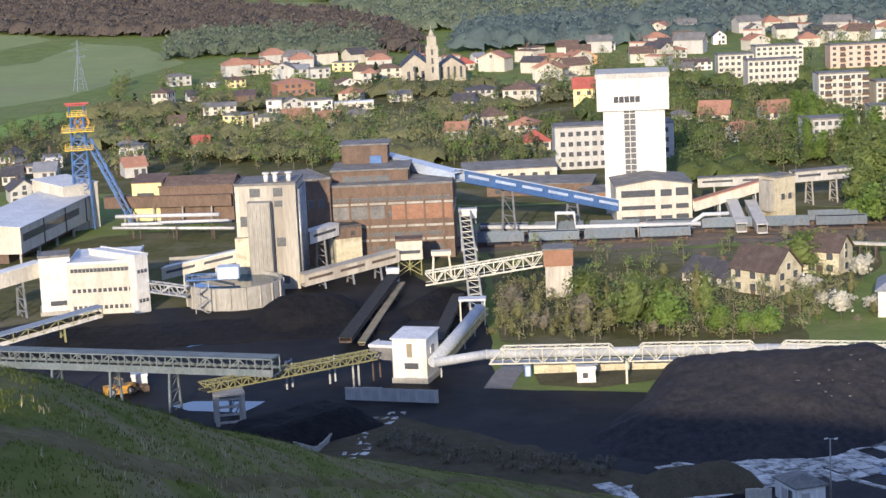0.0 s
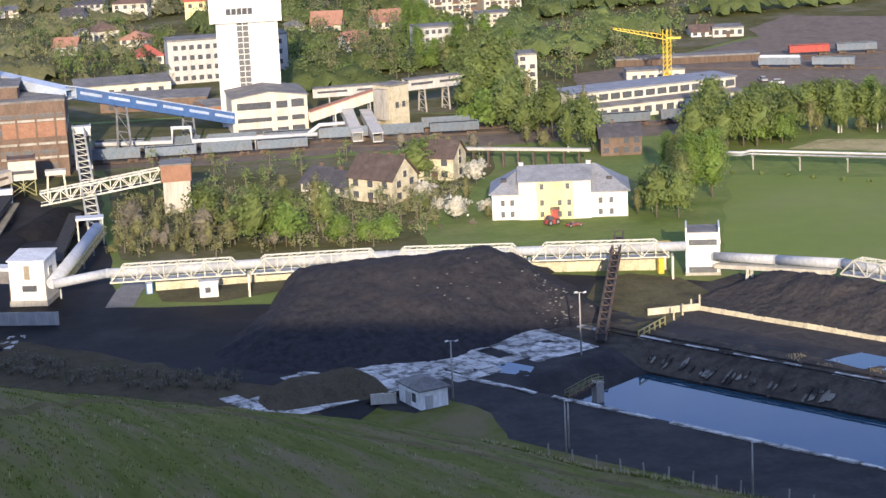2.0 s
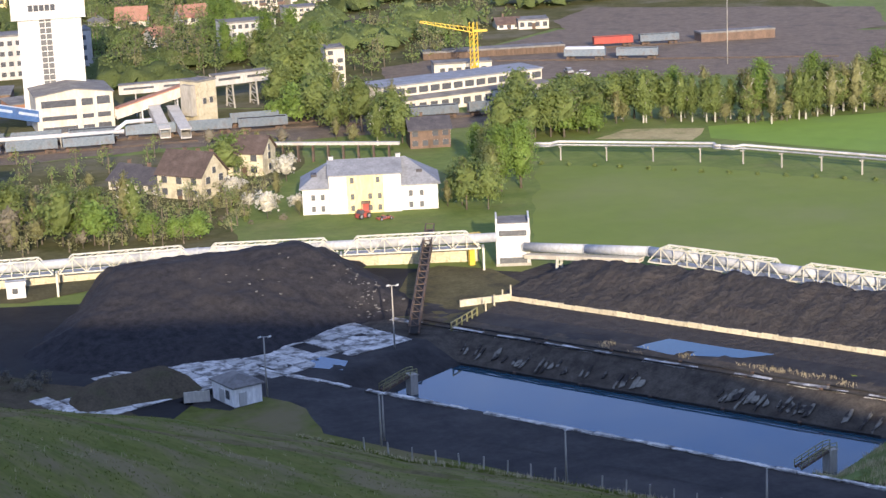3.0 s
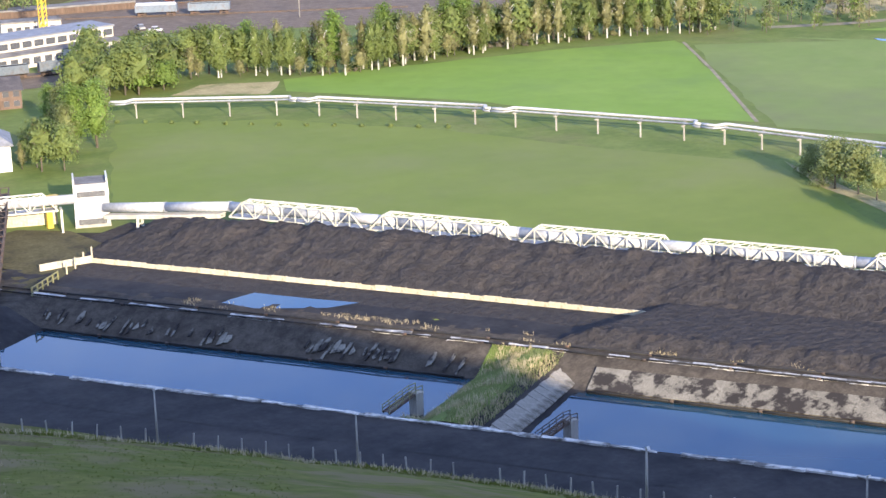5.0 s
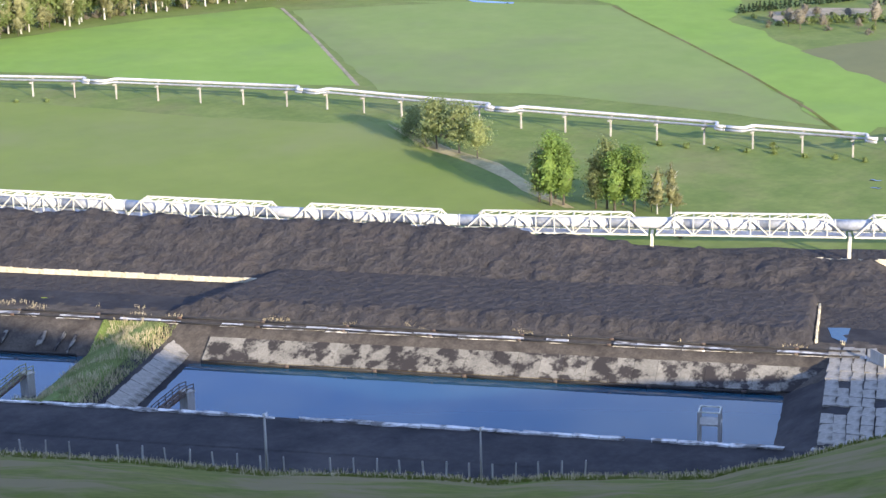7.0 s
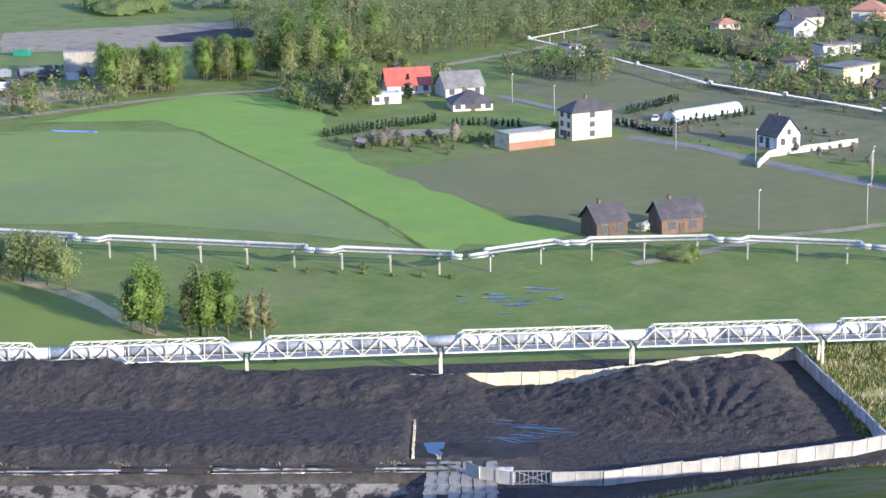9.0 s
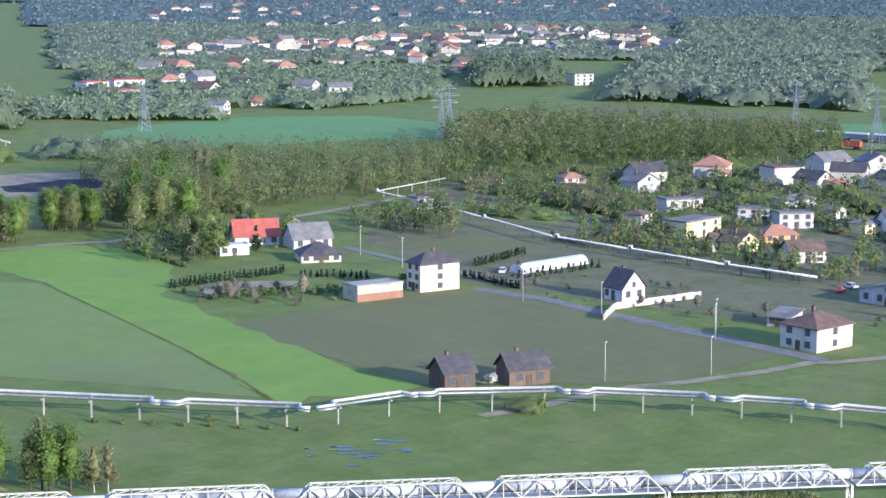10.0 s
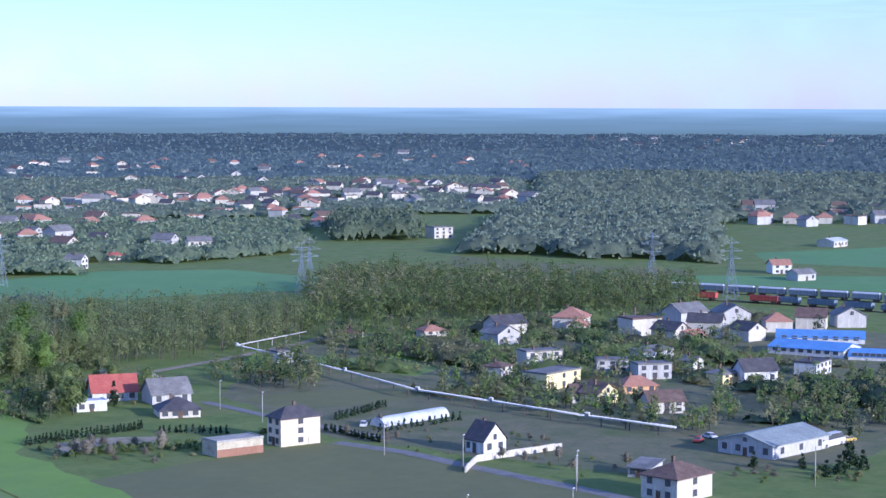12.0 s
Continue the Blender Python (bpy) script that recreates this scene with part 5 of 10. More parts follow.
TREES = {
    "broad": [tree("broadleaf_tree", "round", 10, 4.2, LEAF, BARK, "green broadleaf tree in young spring leaf", 1, 34, 26), tree("broadleaf_tree", "round", 12, 4.6, LEAF, BARK, "tall green broadleaf tree in spring leaf", 2, 38, 28)],
    "lime": [tree("broadleaf_tree", "round", 9, 4.4, LEAFLIME, BARK, "bright fresh green tree in full leaf", 3, 46, 30), tree("broadleaf_tree", "round", 8, 3.8, LEAFLIME, BARK, "bright lime-green round leafy tree", 4, 42, 30)],
    "olive": [tree("budding_tree", "round", 11, 4.0, LEAFOLIVE, BARK, "olive-brown tree just coming into bud", 5, 26, 20, .36), tree("budding_tree", "tall", 14, 3.0, LEAFOLIVE, BARK, "tall olive-brown tree coming into bud", 6, 30, 20, .36)],
    "birch": [tree("birch_tree", "tall", 13, 3.0, LEAF, BIRCHBARK, "slender birch with white trunk and young leaves", 7, 54, 28, .28), tree("birch_tree", "tall", 15, 2.6, LEAFOLIVE, BIRCHBARK, "slender birch with white trunk and olive buds", 8, 38, 24, .30)],
    "poplar": [tree("poplar_tree", "tall", 15, 3.3, LEAFLIME, BARK, "tall and dense green poplar", 9, 84, 34, .25), tree("poplar_tree", "tall", 13, 3.2, LEAFSPRING, BARK, "tall poplar in light green leaf", 10, 80, 34, .24)],
    "willow": [tree("willow_bush", "bush", 9, 4.6, LEAFSPRING, BARK, "bushy yellow-green willow coming into leaf", 19, 60, 34, .24), tree("willow_bush", "round", 9.5, 4.0, LEAFSPRING, BARK, "round grey-green willow with thin young leaves", 20, 56, 30, .24)],
    "cone": [tree("conifer", "cone", 9, 2.3, LEAFDARK, BARK, "tall dark green conical conifer", 11, 40, 26, .34), tree("conifer", "cone", 6, 1.5, LEAFDARK, BARK, "small dark green thuja", 12, 30, 22, .28)],
    "bare": [tree("bare_tree", "round", 9, 3.8, LEAFGREY, BARK, "grey-brown tree with bare twigs", 13, 24, 16, .26), tree("bare_tree", "round", 7, 3.2, LEAFGREY, BARK, "low grey leafless bushy tree", 14, 24, 18, .26)],
    "blossom": [tree("blossom_tree", "round", 5, 2.6, LEAFBLOSSOM, BARK, "small fruit tree in white blossom", 15, 24, 20, .3)],
    "bush": [tree("shrub", "bush", 2.6, 1.8, LEAF, BARK, "dense green garden shrub", 16, 18, 18, .3, "shrub"), tree("shrub", "bush", 2.2, 2.0, LEAFOLIVE, BARK, "small olive-brown budding shrub", 17, 18, 16, .28, "shrub"), tree("shrub", "bush", 3.2, 2.4, LEAFGREY, BARK, "bushy grey-brown bare shrub", 18, 20, 16, .28, "shrub")],
}
_used = set()
_rt = random.Random(31)


def plant(kind, x, y, s=1.0, flat=1.0):
    src = _rt.choice(TREES[kind])
    z = far_hill(x, y) - .05
    m = pose(x, y, z, 0, 0, _rt.uniform(0, 360)) @ Matrix.Diagonal((s * _rt.uniform(.9, 1.1), s * _rt.uniform(.9, 1.1), s * flat * _rt.uniform(.9, 1.12), 1))
    if src.name in _used:
        copy_thing(src, m)
    else:
        _used.add(src.name)
        src.matrix_basis = m


def inside(p, poly):
    x, y = p
    c = False
    for (x0, y0), (x1, y1) in zip(poly, poly[1:] + poly[:1]):
        if (y0 > y) != (y1 > y) and x < (x1 - x0) * (y - y0) / (y1 - y0) + x0:
            c = not c
    return c


FOOT = []            # plan circles kept free of trees: x, y, radius


def spots(poly, n, gap=2.0, seed=0):
    r2 = random.Random(seed)
    xs, ys = [p[0] for p in poly], [p[1] for p in poly]
    out = []
    for _ in range(n * 40):
        p = (r2.uniform(min(xs), max(xs)), r2.uniform(min(ys), max(ys)))
        if inside(p, poly) and all((p[0] - a) ** 2 + (p[1] - b) ** 2 > (r + gap * .5) ** 2 for a, b, r in FOOT) and all((p[0] - q[0]) ** 2 + (p[1] - q[1]) ** 2 > gap * gap for q in out[-120:]):
            out.append(p)
            if len(out) == n:
                break
    return out


def grove(poly, n, kinds, s=(0.8, 1.2), gap=2.5, seed=0):
    for x, y in spots(poly, n, gap, seed):
        plant(_rt.choice(kinds), x, y, _rt.uniform(*s))


def canopy(name, poly, h, w, leaf, label, seed=0, share=1.0):
    """A far wood seen as one roof of crowns that touch: uneven domes of many sizes, cut off along the wood's edge, with loose leaf clumps on it."""
    rng = np.random.default_rng(seed)
    P_ = np.array(poly)
    (x0, y0), (x1, y1) = P_.min(0), P_.max(0)
    dist = math.hypot(*P_.mean(0))
    step = max(2.6, dist / 420)
    nx, ny = int((x1 - x0) / step) + 2, int((y1 - y0) / step) + 2
    X, Y = np.meshgrid(x0 + np.arange(nx) * step, y0 + np.arange(ny) * step, indexing="ij")
    X, Y = X + rng.uniform(-.4, .4, X.shape) * step, Y + rng.uniform(-.4, .4, X.shape) * step
    ins = np.zeros(X.shape, bool)
    for (ax, ay), (bx, by) in zip(poly, poly[1:] + poly[:1]):
        wob = 6 * np.sin(X / 17 + seed) + 5 * np.sin(Y / 11 + seed * 2)
        with np.errstate(divide="ignore", invalid="ignore"):
            ins ^= ((ay > Y) != (by > Y)) & (X + wob < (bx - ax) * (Y - ay) / (by - ay) + ax)
    for fx_, fy_, fr in FOOT:
        if x0 - 40 < fx_ < x1 + 40 and y0 - 40 < fy_ < y1 + 40:
            ux, uy = fx_ / math.hypot(fx_, fy_), fy_ / math.hypot(fx_, fy_)
            along, across = (X - fx_) * ux + (Y - fy_) * uy, (X - fx_) * uy - (Y - fy_) * ux
            ins &= ~((along > -8 - dist * .007) & (along < fr + 4) & (np.abs(across) < fr + 1))
    if share < 1:                               # clearings
        ins &= np.array([[noise.noise((float(a) / 34, float(b) / 34, seed)) < (share - .5) * 1.2 for a, b in zip(ra, rb)] for ra, rb in zip(X, Y)])
    edge = np.ones(X.shape)
    inner = ins
    for k in (.40, .70, .90):
        pad = np.pad(inner, 1)
        shrunk = pad[:-2, 1:-1] & pad[2:, 1:-1] & pad[1:-1, :-2] & pad[1:-1, 2:] & inner
        edge[inner & ~shrunk] = k
        inner = shrunk
    cell = w * 1.5
    z = np.zeros(X.shape)

    def rand(i, j, k):
        v = np.sin(i * 127.1 + j * 311.7 + k * 74.7 + seed) * 43758.5453
        return v - np.floor(v)
    I, J = np.floor(X / cell), np.floor(Y / cell)
    for di in (-1, 0, 1):
        for dj in (-1, 0, 1):
            a, b = I + di, J + dj
            d2 = ((X - (a + rand(a, b, 1)) * cell) ** 2 + (Y - (b + rand(a, b, 2)) * cell) ** 2) / (w * (.8 + .6 * rand(a, b, 3))) ** 2
            z = np.maximum(z, h * (.62 + .38 * rand(a, b, 4)) * np.sqrt(np.clip(1 - d2 * .8, .08, 1)))
    z *= 1 + .16 * np.sin(X / 61 + seed) * np.sin(Y / 47)
    z = z * edge + rng.normal(size=z.shape) * h * .05
    hill = np.array([[far_hill(float(a), float(b)) for a, b in zip(ra, rb)] for ra, rb in zip(X, Y)]) if poly[0][1] > 1000 and poly[0][0] < 400 else 0 * X
    G = np.stack([X, Y, np.where(ins, z, -1.0) + hill], 2)
    keep = ins[:-1, :-1] & ins[1:, :-1] & ins[1:, 1:] & ins[:-1, 1:]
    G[:, :, 2] -= h * .08
    ids = np.arange(G.shape[0] * G.shape[1]).reshape(G.shape[:2])
    used, back = np.unique(np.stack([ids[:-1, :-1], ids[1:, :-1], ids[1:, 1:], ids[:-1, 1:]], 2)[keep], return_inverse=True)
    roof = bpy.data.meshes.new("crown_roof")
    roof.from_pydata(G.reshape(-1, 3)[used].tolist(), [], back.reshape(-1, 4).tolist())
    roof.polygons.foreach_set("use_smooth", [True] * len(roof.polygons))
    roof.materials.append(leaf)
    top = G[ins]
    cap = 26000 if dist < 1000 else 15000
    top = np.concatenate([top] * 3)
    top = top[rng.permutation(len(top))[:cap]]
    c = top + rng.normal(size=top.shape) * np.array((step * .45, step * .45, h * .06)) + np.array((0, 0, h * .06))
    o = rng.normal(size=c.shape) * np.array((1, 1, .6)) + np.array((0, 0, .5))
    a = np.cross(o, rng.normal(size=c.shape))
    a /= np.linalg.norm(a, axis=1)[:, None]
    b = np.cross(o, a)
    b /= np.linalg.norm(b, axis=1)[:, None]
    r_ = ((.36 if dist < 1000 else max(.5, step * .24)) * rng.uniform(.6, 1.4, len(c)))[:, None]
    lv = np.stack([c - a * r_, c - b * r_, c + a * r_, c + b * r_], 1).reshape(-1, 3)
    th = thing(name, 0, 0, 0, 0, label, "wood", kind="stuff")
    part("crown_roof", roof, None, th)["kind"] = "stuff"
    part("crowns", quads_mesh("crowns", lv, leaf), None, th)["kind"] = "stuff"


def wood(name, poly, n, h, w, leaf, label, seed=0, per=70, size=.75, gap=3.0, trunks=BARK, hvar=.3):
    """A far wood as one mesh: every tree a thin trunk and a loose crown."""
    rng = np.random.default_rng(seed)
    vs, tv = [], []
    for x, y in spots(poly, n, gap, seed):
        k = rng.uniform(1 - hvar, 1 + hvar)
        p = crown_points("round" if rng.random() < .35 else "tall", rng, max(4, per // 9), 9, h * k, w * rng.uniform(.8, 1.25))
        z = far_hill(x, y)
        vs.append(leaf_arrays(p, size, rng) + np.array((x, y, z)))
        r = .16
        tv.append(np.array([(x - r, y, z - .3), (x + r, y, z - .3), (x + r * .5, y, z + h * k * .8), (x - r * .5, y, z + h * k * .8), (x, y - r, z - .3), (x, y + r, z - .3), (x, y + r * .5, z + h * k * .8), (x, y - r * .5, z + h * k * .8)]))
    th = thing(name, 0, 0, 0, 0, label, "wood", kind="stuff")
    part("crowns", quads_mesh("crowns", np.concatenate(vs), leaf), None, th)["kind"] = "stuff"
    part("trunks", quads_mesh("trunks", np.concatenate(tv), trunks), None, th)["kind"] = "stuff"
    return th

# ---- coal mine buildings ----
def duct(name, pts, r, material, label, posts=True, seg=10, category="pipe", post_mat=None):
    """A pipe on posts."""
    p0 = Vector(pts[0])
    th = thing(name, p0.x, p0.y, 0, 0, label, category)
    loc = [(p[0] - p0.x, p[1] - p0.y, p[2]) for p in pts]
    if seg < 16:
        bm = bmesh.new()
        tube(bm, loc, r, seg)
        part("pipe", bm, material, th)
    else:                                       # a wide tube of flanged sections
        for a, b in zip(loc, loc[1:]):
            a, b = Vector(a), Vector(b)
            n = max(1, round((b - a).length / 11))
            for k in range(n):
                bm = bmesh.new()
                tube(bm, [a.lerp(b, k / n), a.lerp(b, (k + 1) / n)], r, seg)
                part("tube_section", bm, material, th)
                bm = bmesh.new()
                p, d = a.lerp(b, k / n), (b - a).normalized() * .12
                tube(bm, [p - d, p + d], r + .07, seg)
                part("flange", bm, material, th)
    if posts:
        for a, b in zip(loc, loc[1:]):
            n = int((Vector(b) - Vector(a)).length / 9)
            for k in range(n):
                q = Vector(a) + (Vector(b) - Vector(a)) * (k + .5) / n
                if q.z > 1:
                    bm = bmesh.new()
                    bar(bm, (q.x, q.y, -.3), (q.x, q.y, q.z - r), .28)
                    part("post", bm, post_mat or CONCRETE, th)
    return th


# skip tower
th, W = building("skip_tower", 45, 533.2, 61.5, 531.6, 28.2, 13, WHITE, None, "tall white winding tower of the mine shaft", "winding tower")
h1 = 28.2
h2 = 38
bm = bmesh.new()
xbox(bm, -1.6, W + 1.2, -1.2, 14.2, h1, h2)
part("tower_head", bm, WHITE, th, "wider white head of the tower")
bm = bmesh.new()
xbox(bm, -1.9, W + 1.5, -1.5, 14.5, h2 - 1.0, h2 + .3)
part("cornice", bm, PALEGREY, th)
for k in range(5):
    o = window(th, W, 13, "f", 3.6 + k * 1.45, h1 + 2.3, 1.05, 1.5)
    o.location.y = -1.25
for k in range(14):
    for dx in (-.8, .8):
        window(th, W, 13, "f", W * .43 + dx, 10.5 + k * 1.55, 1.25, 1.15, PALEGLASS, ROOFBROWN)
o = window(th, W, 13, "f", W * .43, 10.5 + 14.2 * 1.55, 1.7, 1.1)
# winding hall at its foot
th, W = building("winding_hall", 46.2, 514.8, 66.1, 514.7, 10.2, 20, CREAM, ROOFGREY, "cream winding hall with long window bands and dark roof", "industrial hall", "gable_y", 1.5, .4)
H0 = 10.2
for z, hh in ((H0 * .70, H0 * .16), (H0 * .37, H0 * .09), (H0 * .04, H0 * .14)):
    window(th, W, 20, "f", W * .29, z, W * .44, hh)
    window(th, W, 20, "f", W * .66, z, W * .14, hh)
    window(th, W, 20, "f", W * .87, z, W * .16, hh * 1.2)
windows(th, W, 20, "r", 5, H0 * .55, 2.2, 1.6)
# grey office block behind
th, W = building("office_block", 37.2, 625, 75.1, 625.6, 13.4, 13, PALEGREY, ROOFGREY, "grey four-storey office block with rows of white windows", "office block")
HB = 13.4
for k in range(4):
    windows(th, W, 13, "f", 14, HB * (.08 + .24 * k), 1.3, 1.3)
    windows(th, W, 13, "r", 4, HB * (.08 + .24 * k), 1.3, 1.3)
# preparation plant
th, W = building("preparation_plant", -27.1, 479.5, 3, 478.3, 18.3, 24, BRICK, ROOFGREY, "large sooty brick coal preparation plant", "industrial hall")
HP = 17.1
for x0, x1, y0, y1, z0, z1 in ((0.2, 19, 7, 22, HP, HP + 4.2), (2.0, 13.5, 18, 27, HP + 3.9, HP + 9.2)):
    bm = bmesh.new()
    xbox(bm, x0, x1, y0, y1, z0, z1)
    part("roof_storey", bm, BRICK, th)
    bm = bmesh.new()
    xbox(bm, x0 - .5, x1 + .5, y0 - .5, y1 + .5, z1, z1 + .4)
    part("storey_roof", bm, ROOFGREY, th)
windows(th, W, 24, "f", 30, HP * .86, .62, .75, .6, PALEGLASS)
for z, n, w, hh in ((HP * .63, 9, 1.5, 1.3), (HP * .34, 12, 1.6, .9), (HP * .14, 12, 1.4, .9)):
    windows(th, W, 24, "f", n, z, w, hh, 2, PALEGLASS, framed=CONCRETE if n == 12 else True)
for z in (HP * .47, HP * .27, HP * .80):
    bm = bmesh.new()
    xbox(bm, 0, W, -.18, 0, z, z + .55)
    part("string_course", bm, CONCRETE, th)
bm = bmesh.new()
xbox(bm, W * .5, W * .99, -.12, 0, HP * .58, HP * .79)
part("brick_patch", bm, BRICKRED, th, "patch of newer orange brick")
bm = bmesh.new()
xbox(bm, .6, W * .44, -.15, 0, HP * .60, HP * .78)
part("board_patch", bm, ROOFGREY, th, "grey sheet-clad wall field")
for k in range(7):
    bm = bmesh.new()
    xbox(bm, W * k / 6.6, W * k / 6.6 + .5, -.3, 0, 0, HP * .95)
    part("pilaster", bm, BRICK, th)
for k in range(3):
    o = window(th, W, 24, "f", 4.5 + 4 * k, HP + 1.6, 3.4, 1.2, PALEGLASS)
    o.location.y = 6.95
bm = bmesh.new()
xbox(bm, 9, 12, 17.5, 18.5, HP + 4, HP + 6.5)
part("hoist_box", bm, BLUEPAINT, th)
windows(th, W, 24, "r", 5, HP * .6, 1.6, 1.5, 2, PALEGLASS)
th, W = building("plant_wing", -33.7, 475.1, -26.8, 477.5, 20.8, 20, BRICK, ROOFGREY, "sooty brick wing of the preparation plant", "industrial hall", z0=-1)
windows(th, W, 20, "f", 2, 14, 1.2, 2, 1, PALEGLASS)
# silo block
th, W = building("coal_silo", -46.9, 447.4, -33, 446.6, 24.2, 15, SILOWALL, ROOFGREY, "tall stained concrete coal silo block", "silo")
HS = 24.1
bm = bmesh.new()
xbox(bm, 3.0, 8.3, -3.4, 0, -.5, HS * .86)
part("silo_shaft", bm, CONCRETE, th, "grey stained shaft before the silo")
for k in range(6):
    bm = bmesh.new()
    xbox(bm, 3.1 + k * .95, 3.3 + k * .95, -3.55, -3.4, 0, HS * .85)
    part("rib", bm, CONCRETE, th)
bm = bmesh.new()
xbox(bm, -.3, 3.0, -2.2, 0, -.5, HS * .52)
part("lower_bay", bm, CREAMWALL, th)
bm = bmesh.new()
xbox(bm, 0, .9, -.12, 0, HS * .5, HS)
part("white_strip", bm, CREAM, th)
for u, z, w, hh in ((1.6, .62, 2.2, 2.2), (9.9, .90, 2.0, 1.8), (9.9, .80, 1.7, 1.3), (10.1, .42, 1.9, 1.9), (4.6, .90, 2.2, 1.8), (10.4, .06, 2.2, 1.6)):
    window(th, W, 15, "f", u, HS * z, w, hh, PALEGLASS)
for x in (6.8, 8.9, 12.0):
    bm = bmesh.new()
    tube(bm, [(x, 4, HS + .3), (x, 4, HS + 2.2)], .55, 10)
    tube(bm, [(x, 4, HS + 2.2), (x, 4, HS + 2.6)], .85, 10)
    part("vent", bm, WHITE, th)
for k in range(4):
    bm = bmesh.new()
    tube(bm, [(W + .4, 2 + k * 3.6, 0), (W + .4, 2 + k * 3.6, HS * .95)], .35, 8)
    part("downpipe", bm, GREYSTEEL, th)
# lower beige house before the plant
th, W = building("screening_house", -25.8, 471.5, -19.6, 473.8, 9.5, 11, CREAMWALL, ROOFDARK, "beige and brick screening house with dark roof", "industrial building")
HL = 9.5
bm = bmesh.new()
xbox(bm, -.1, W + .1, -.1, 11.1, HL * .72, HL + .02)
part("brick_storey", bm, BRICK, th)
windows(th, W, 11, "f", 2, HL * .8, 1, .9, 1)
gallery("conveyor_gallery", (-32.3, 460.9, 7.9), (-25.9, 471.5, 8), 2.6, 2.8, WHITE, ROOFWHITE, "short white conveyor gallery with dark windows", GLASS, 1)
gallery("conveyor_gallery", (-32.5, 444.6, 1), (-10.9, 455.8, 3.7), 3.0, 2.6, SILOWALL, CONCRETE, "long inclined concrete conveyor gallery below the plant", DARKSTEEL, 3)
gallery("conveyor_gallery", (-65.5, 455.3, 2.2), (-47.1, 451.4, 6.3), 2.8, 2.6, CREAM, ROOFWHITE, "white inclined conveyor gallery to the silo", GLASS, 2)
gallery("conveyor_gallery", (-103, 421.1, 6.7), (-89.7, 432.5, 8.4), 3.0, 3.2, CREAM, ROOFWHITE, "cream white conveyor gallery on trestles", None, 2)
gallery("blue_gallery", (5, 486.4, 17.4), (46.1, 516.9, 3.3), 4.2, 3.0, BLUEPAINT, STEELBLUE, "long blue inclined conveyor gallery", STEELBLUE, 2, GREYSTEEL)
gallery("blue_gallery", (-13.7, 508.6, 20.2), (5, 486.4, 17.4), 3.4, 2.2, STEELBLUE, STEELBLUE, "upper run of the blue conveyor gallery", None, 0)
gallery("conveyor_gallery", (66.2, 512.6, 3.1), (88.9, 513.3, 8.8), 3.2, 2.6, CREAM, ROOFTERRA, "pale pinkish inclined conveyor gallery", None, 2, GREYSTEEL)
gallery("grey_gallery", (70.3, 534.5, 6.1), (91.7, 531.3, 6.6), 3.0, 2.4, PALEGREY, ROOFGREY, "grey level conveyor gallery on tall legs", GLASS, 3, CONCRETE)
gallery("grey_gallery", (95.7, 532.7, 6.5), (112.6, 537.6, 6.4), 3.6, 2.8, PALEGREY, ROOFGREY, "grey level conveyor gallery on concrete legs", GLASS, 2, CONCRETE)
gallery("loading_chute", (76.2, 517.4, 4.5), (75.4, 490.8, 0.5), 2.6, 2.2, PALEGREY, PALEGREY, "steep grey loading chute over the tracks", None, 1)
gallery("loading_chute", (80.7, 510.5, 3.2), (79.8, 486, 0.8), 2.6, 2.2, PALEGREY, PALEGREY, "steep grey loading chute over the tracks", None, 0)
th, W = building("transfer_tower", 86.9, 505.4, 92.2, 508.6, 11.7, 7, CREAMWALL, ROOFGREY, "weathered cream concrete transfer tower", "transfer tower")
windows(th, W, 7, "f", 2, 6, 1, 1.4, .8)
bm = bmesh.new()
xbox(bm, -1.8, 0, 1, 5, 3, 11)
part("stair_bay", bm, CONCRETE, th)
# sheds behind the tracks
for args, m, r, lab in (((7.6, 607.9, 36.5, 608.9, 3.6, 14), CREAM, ROOFGREY, "long low shed with grey roof and cream front"),
                        ((13.7, 575.4, 44.1, 569.8, 3.6, 12), BRICK, ROOFGREY, "long low brick shed with grey roof"),
                        ((42.3, 547.7, 49.1, 549.1, 3.8, 9), BRICKRED, ROOFGREY, "small red brick shed")):
    th, W = building("shed", *args, m, r, lab, "shed", "mono", .8)
    windows(th, W, args[5], "f", int(W / 4), .9, 1.4, 1.1)
# brick gallery on the left, with the yellow house
th, W = building("workshop", -79.3, 553.7, -58.3, 552.3, 10.6, 14, BRICK, ROOFBROWN, "long brick workshop with brown roof", "workshop", "gable", 2)
windows(th, W, 14, "f", 7, 5.0, 1.5, 1.5)
th, W = building("engine_house", -87.1, 554.6, -78.6, 553.9, 11.9, 12, YELLOWW, ROOFBROWN, "small yellow and cream engine house", "engine house", "mono", 1)
window(th, W, 12, "f", W * .45, 7, W * .55, 1.8)
gallery("brick_gallery", (-94.9, 555.4, 5), (-58.6, 552.2, 4.7), 3.6, 3.0, BRICK, ROOFBROWN, "long brown brick-clad bridge on legs", None, 4, CONCRETE)
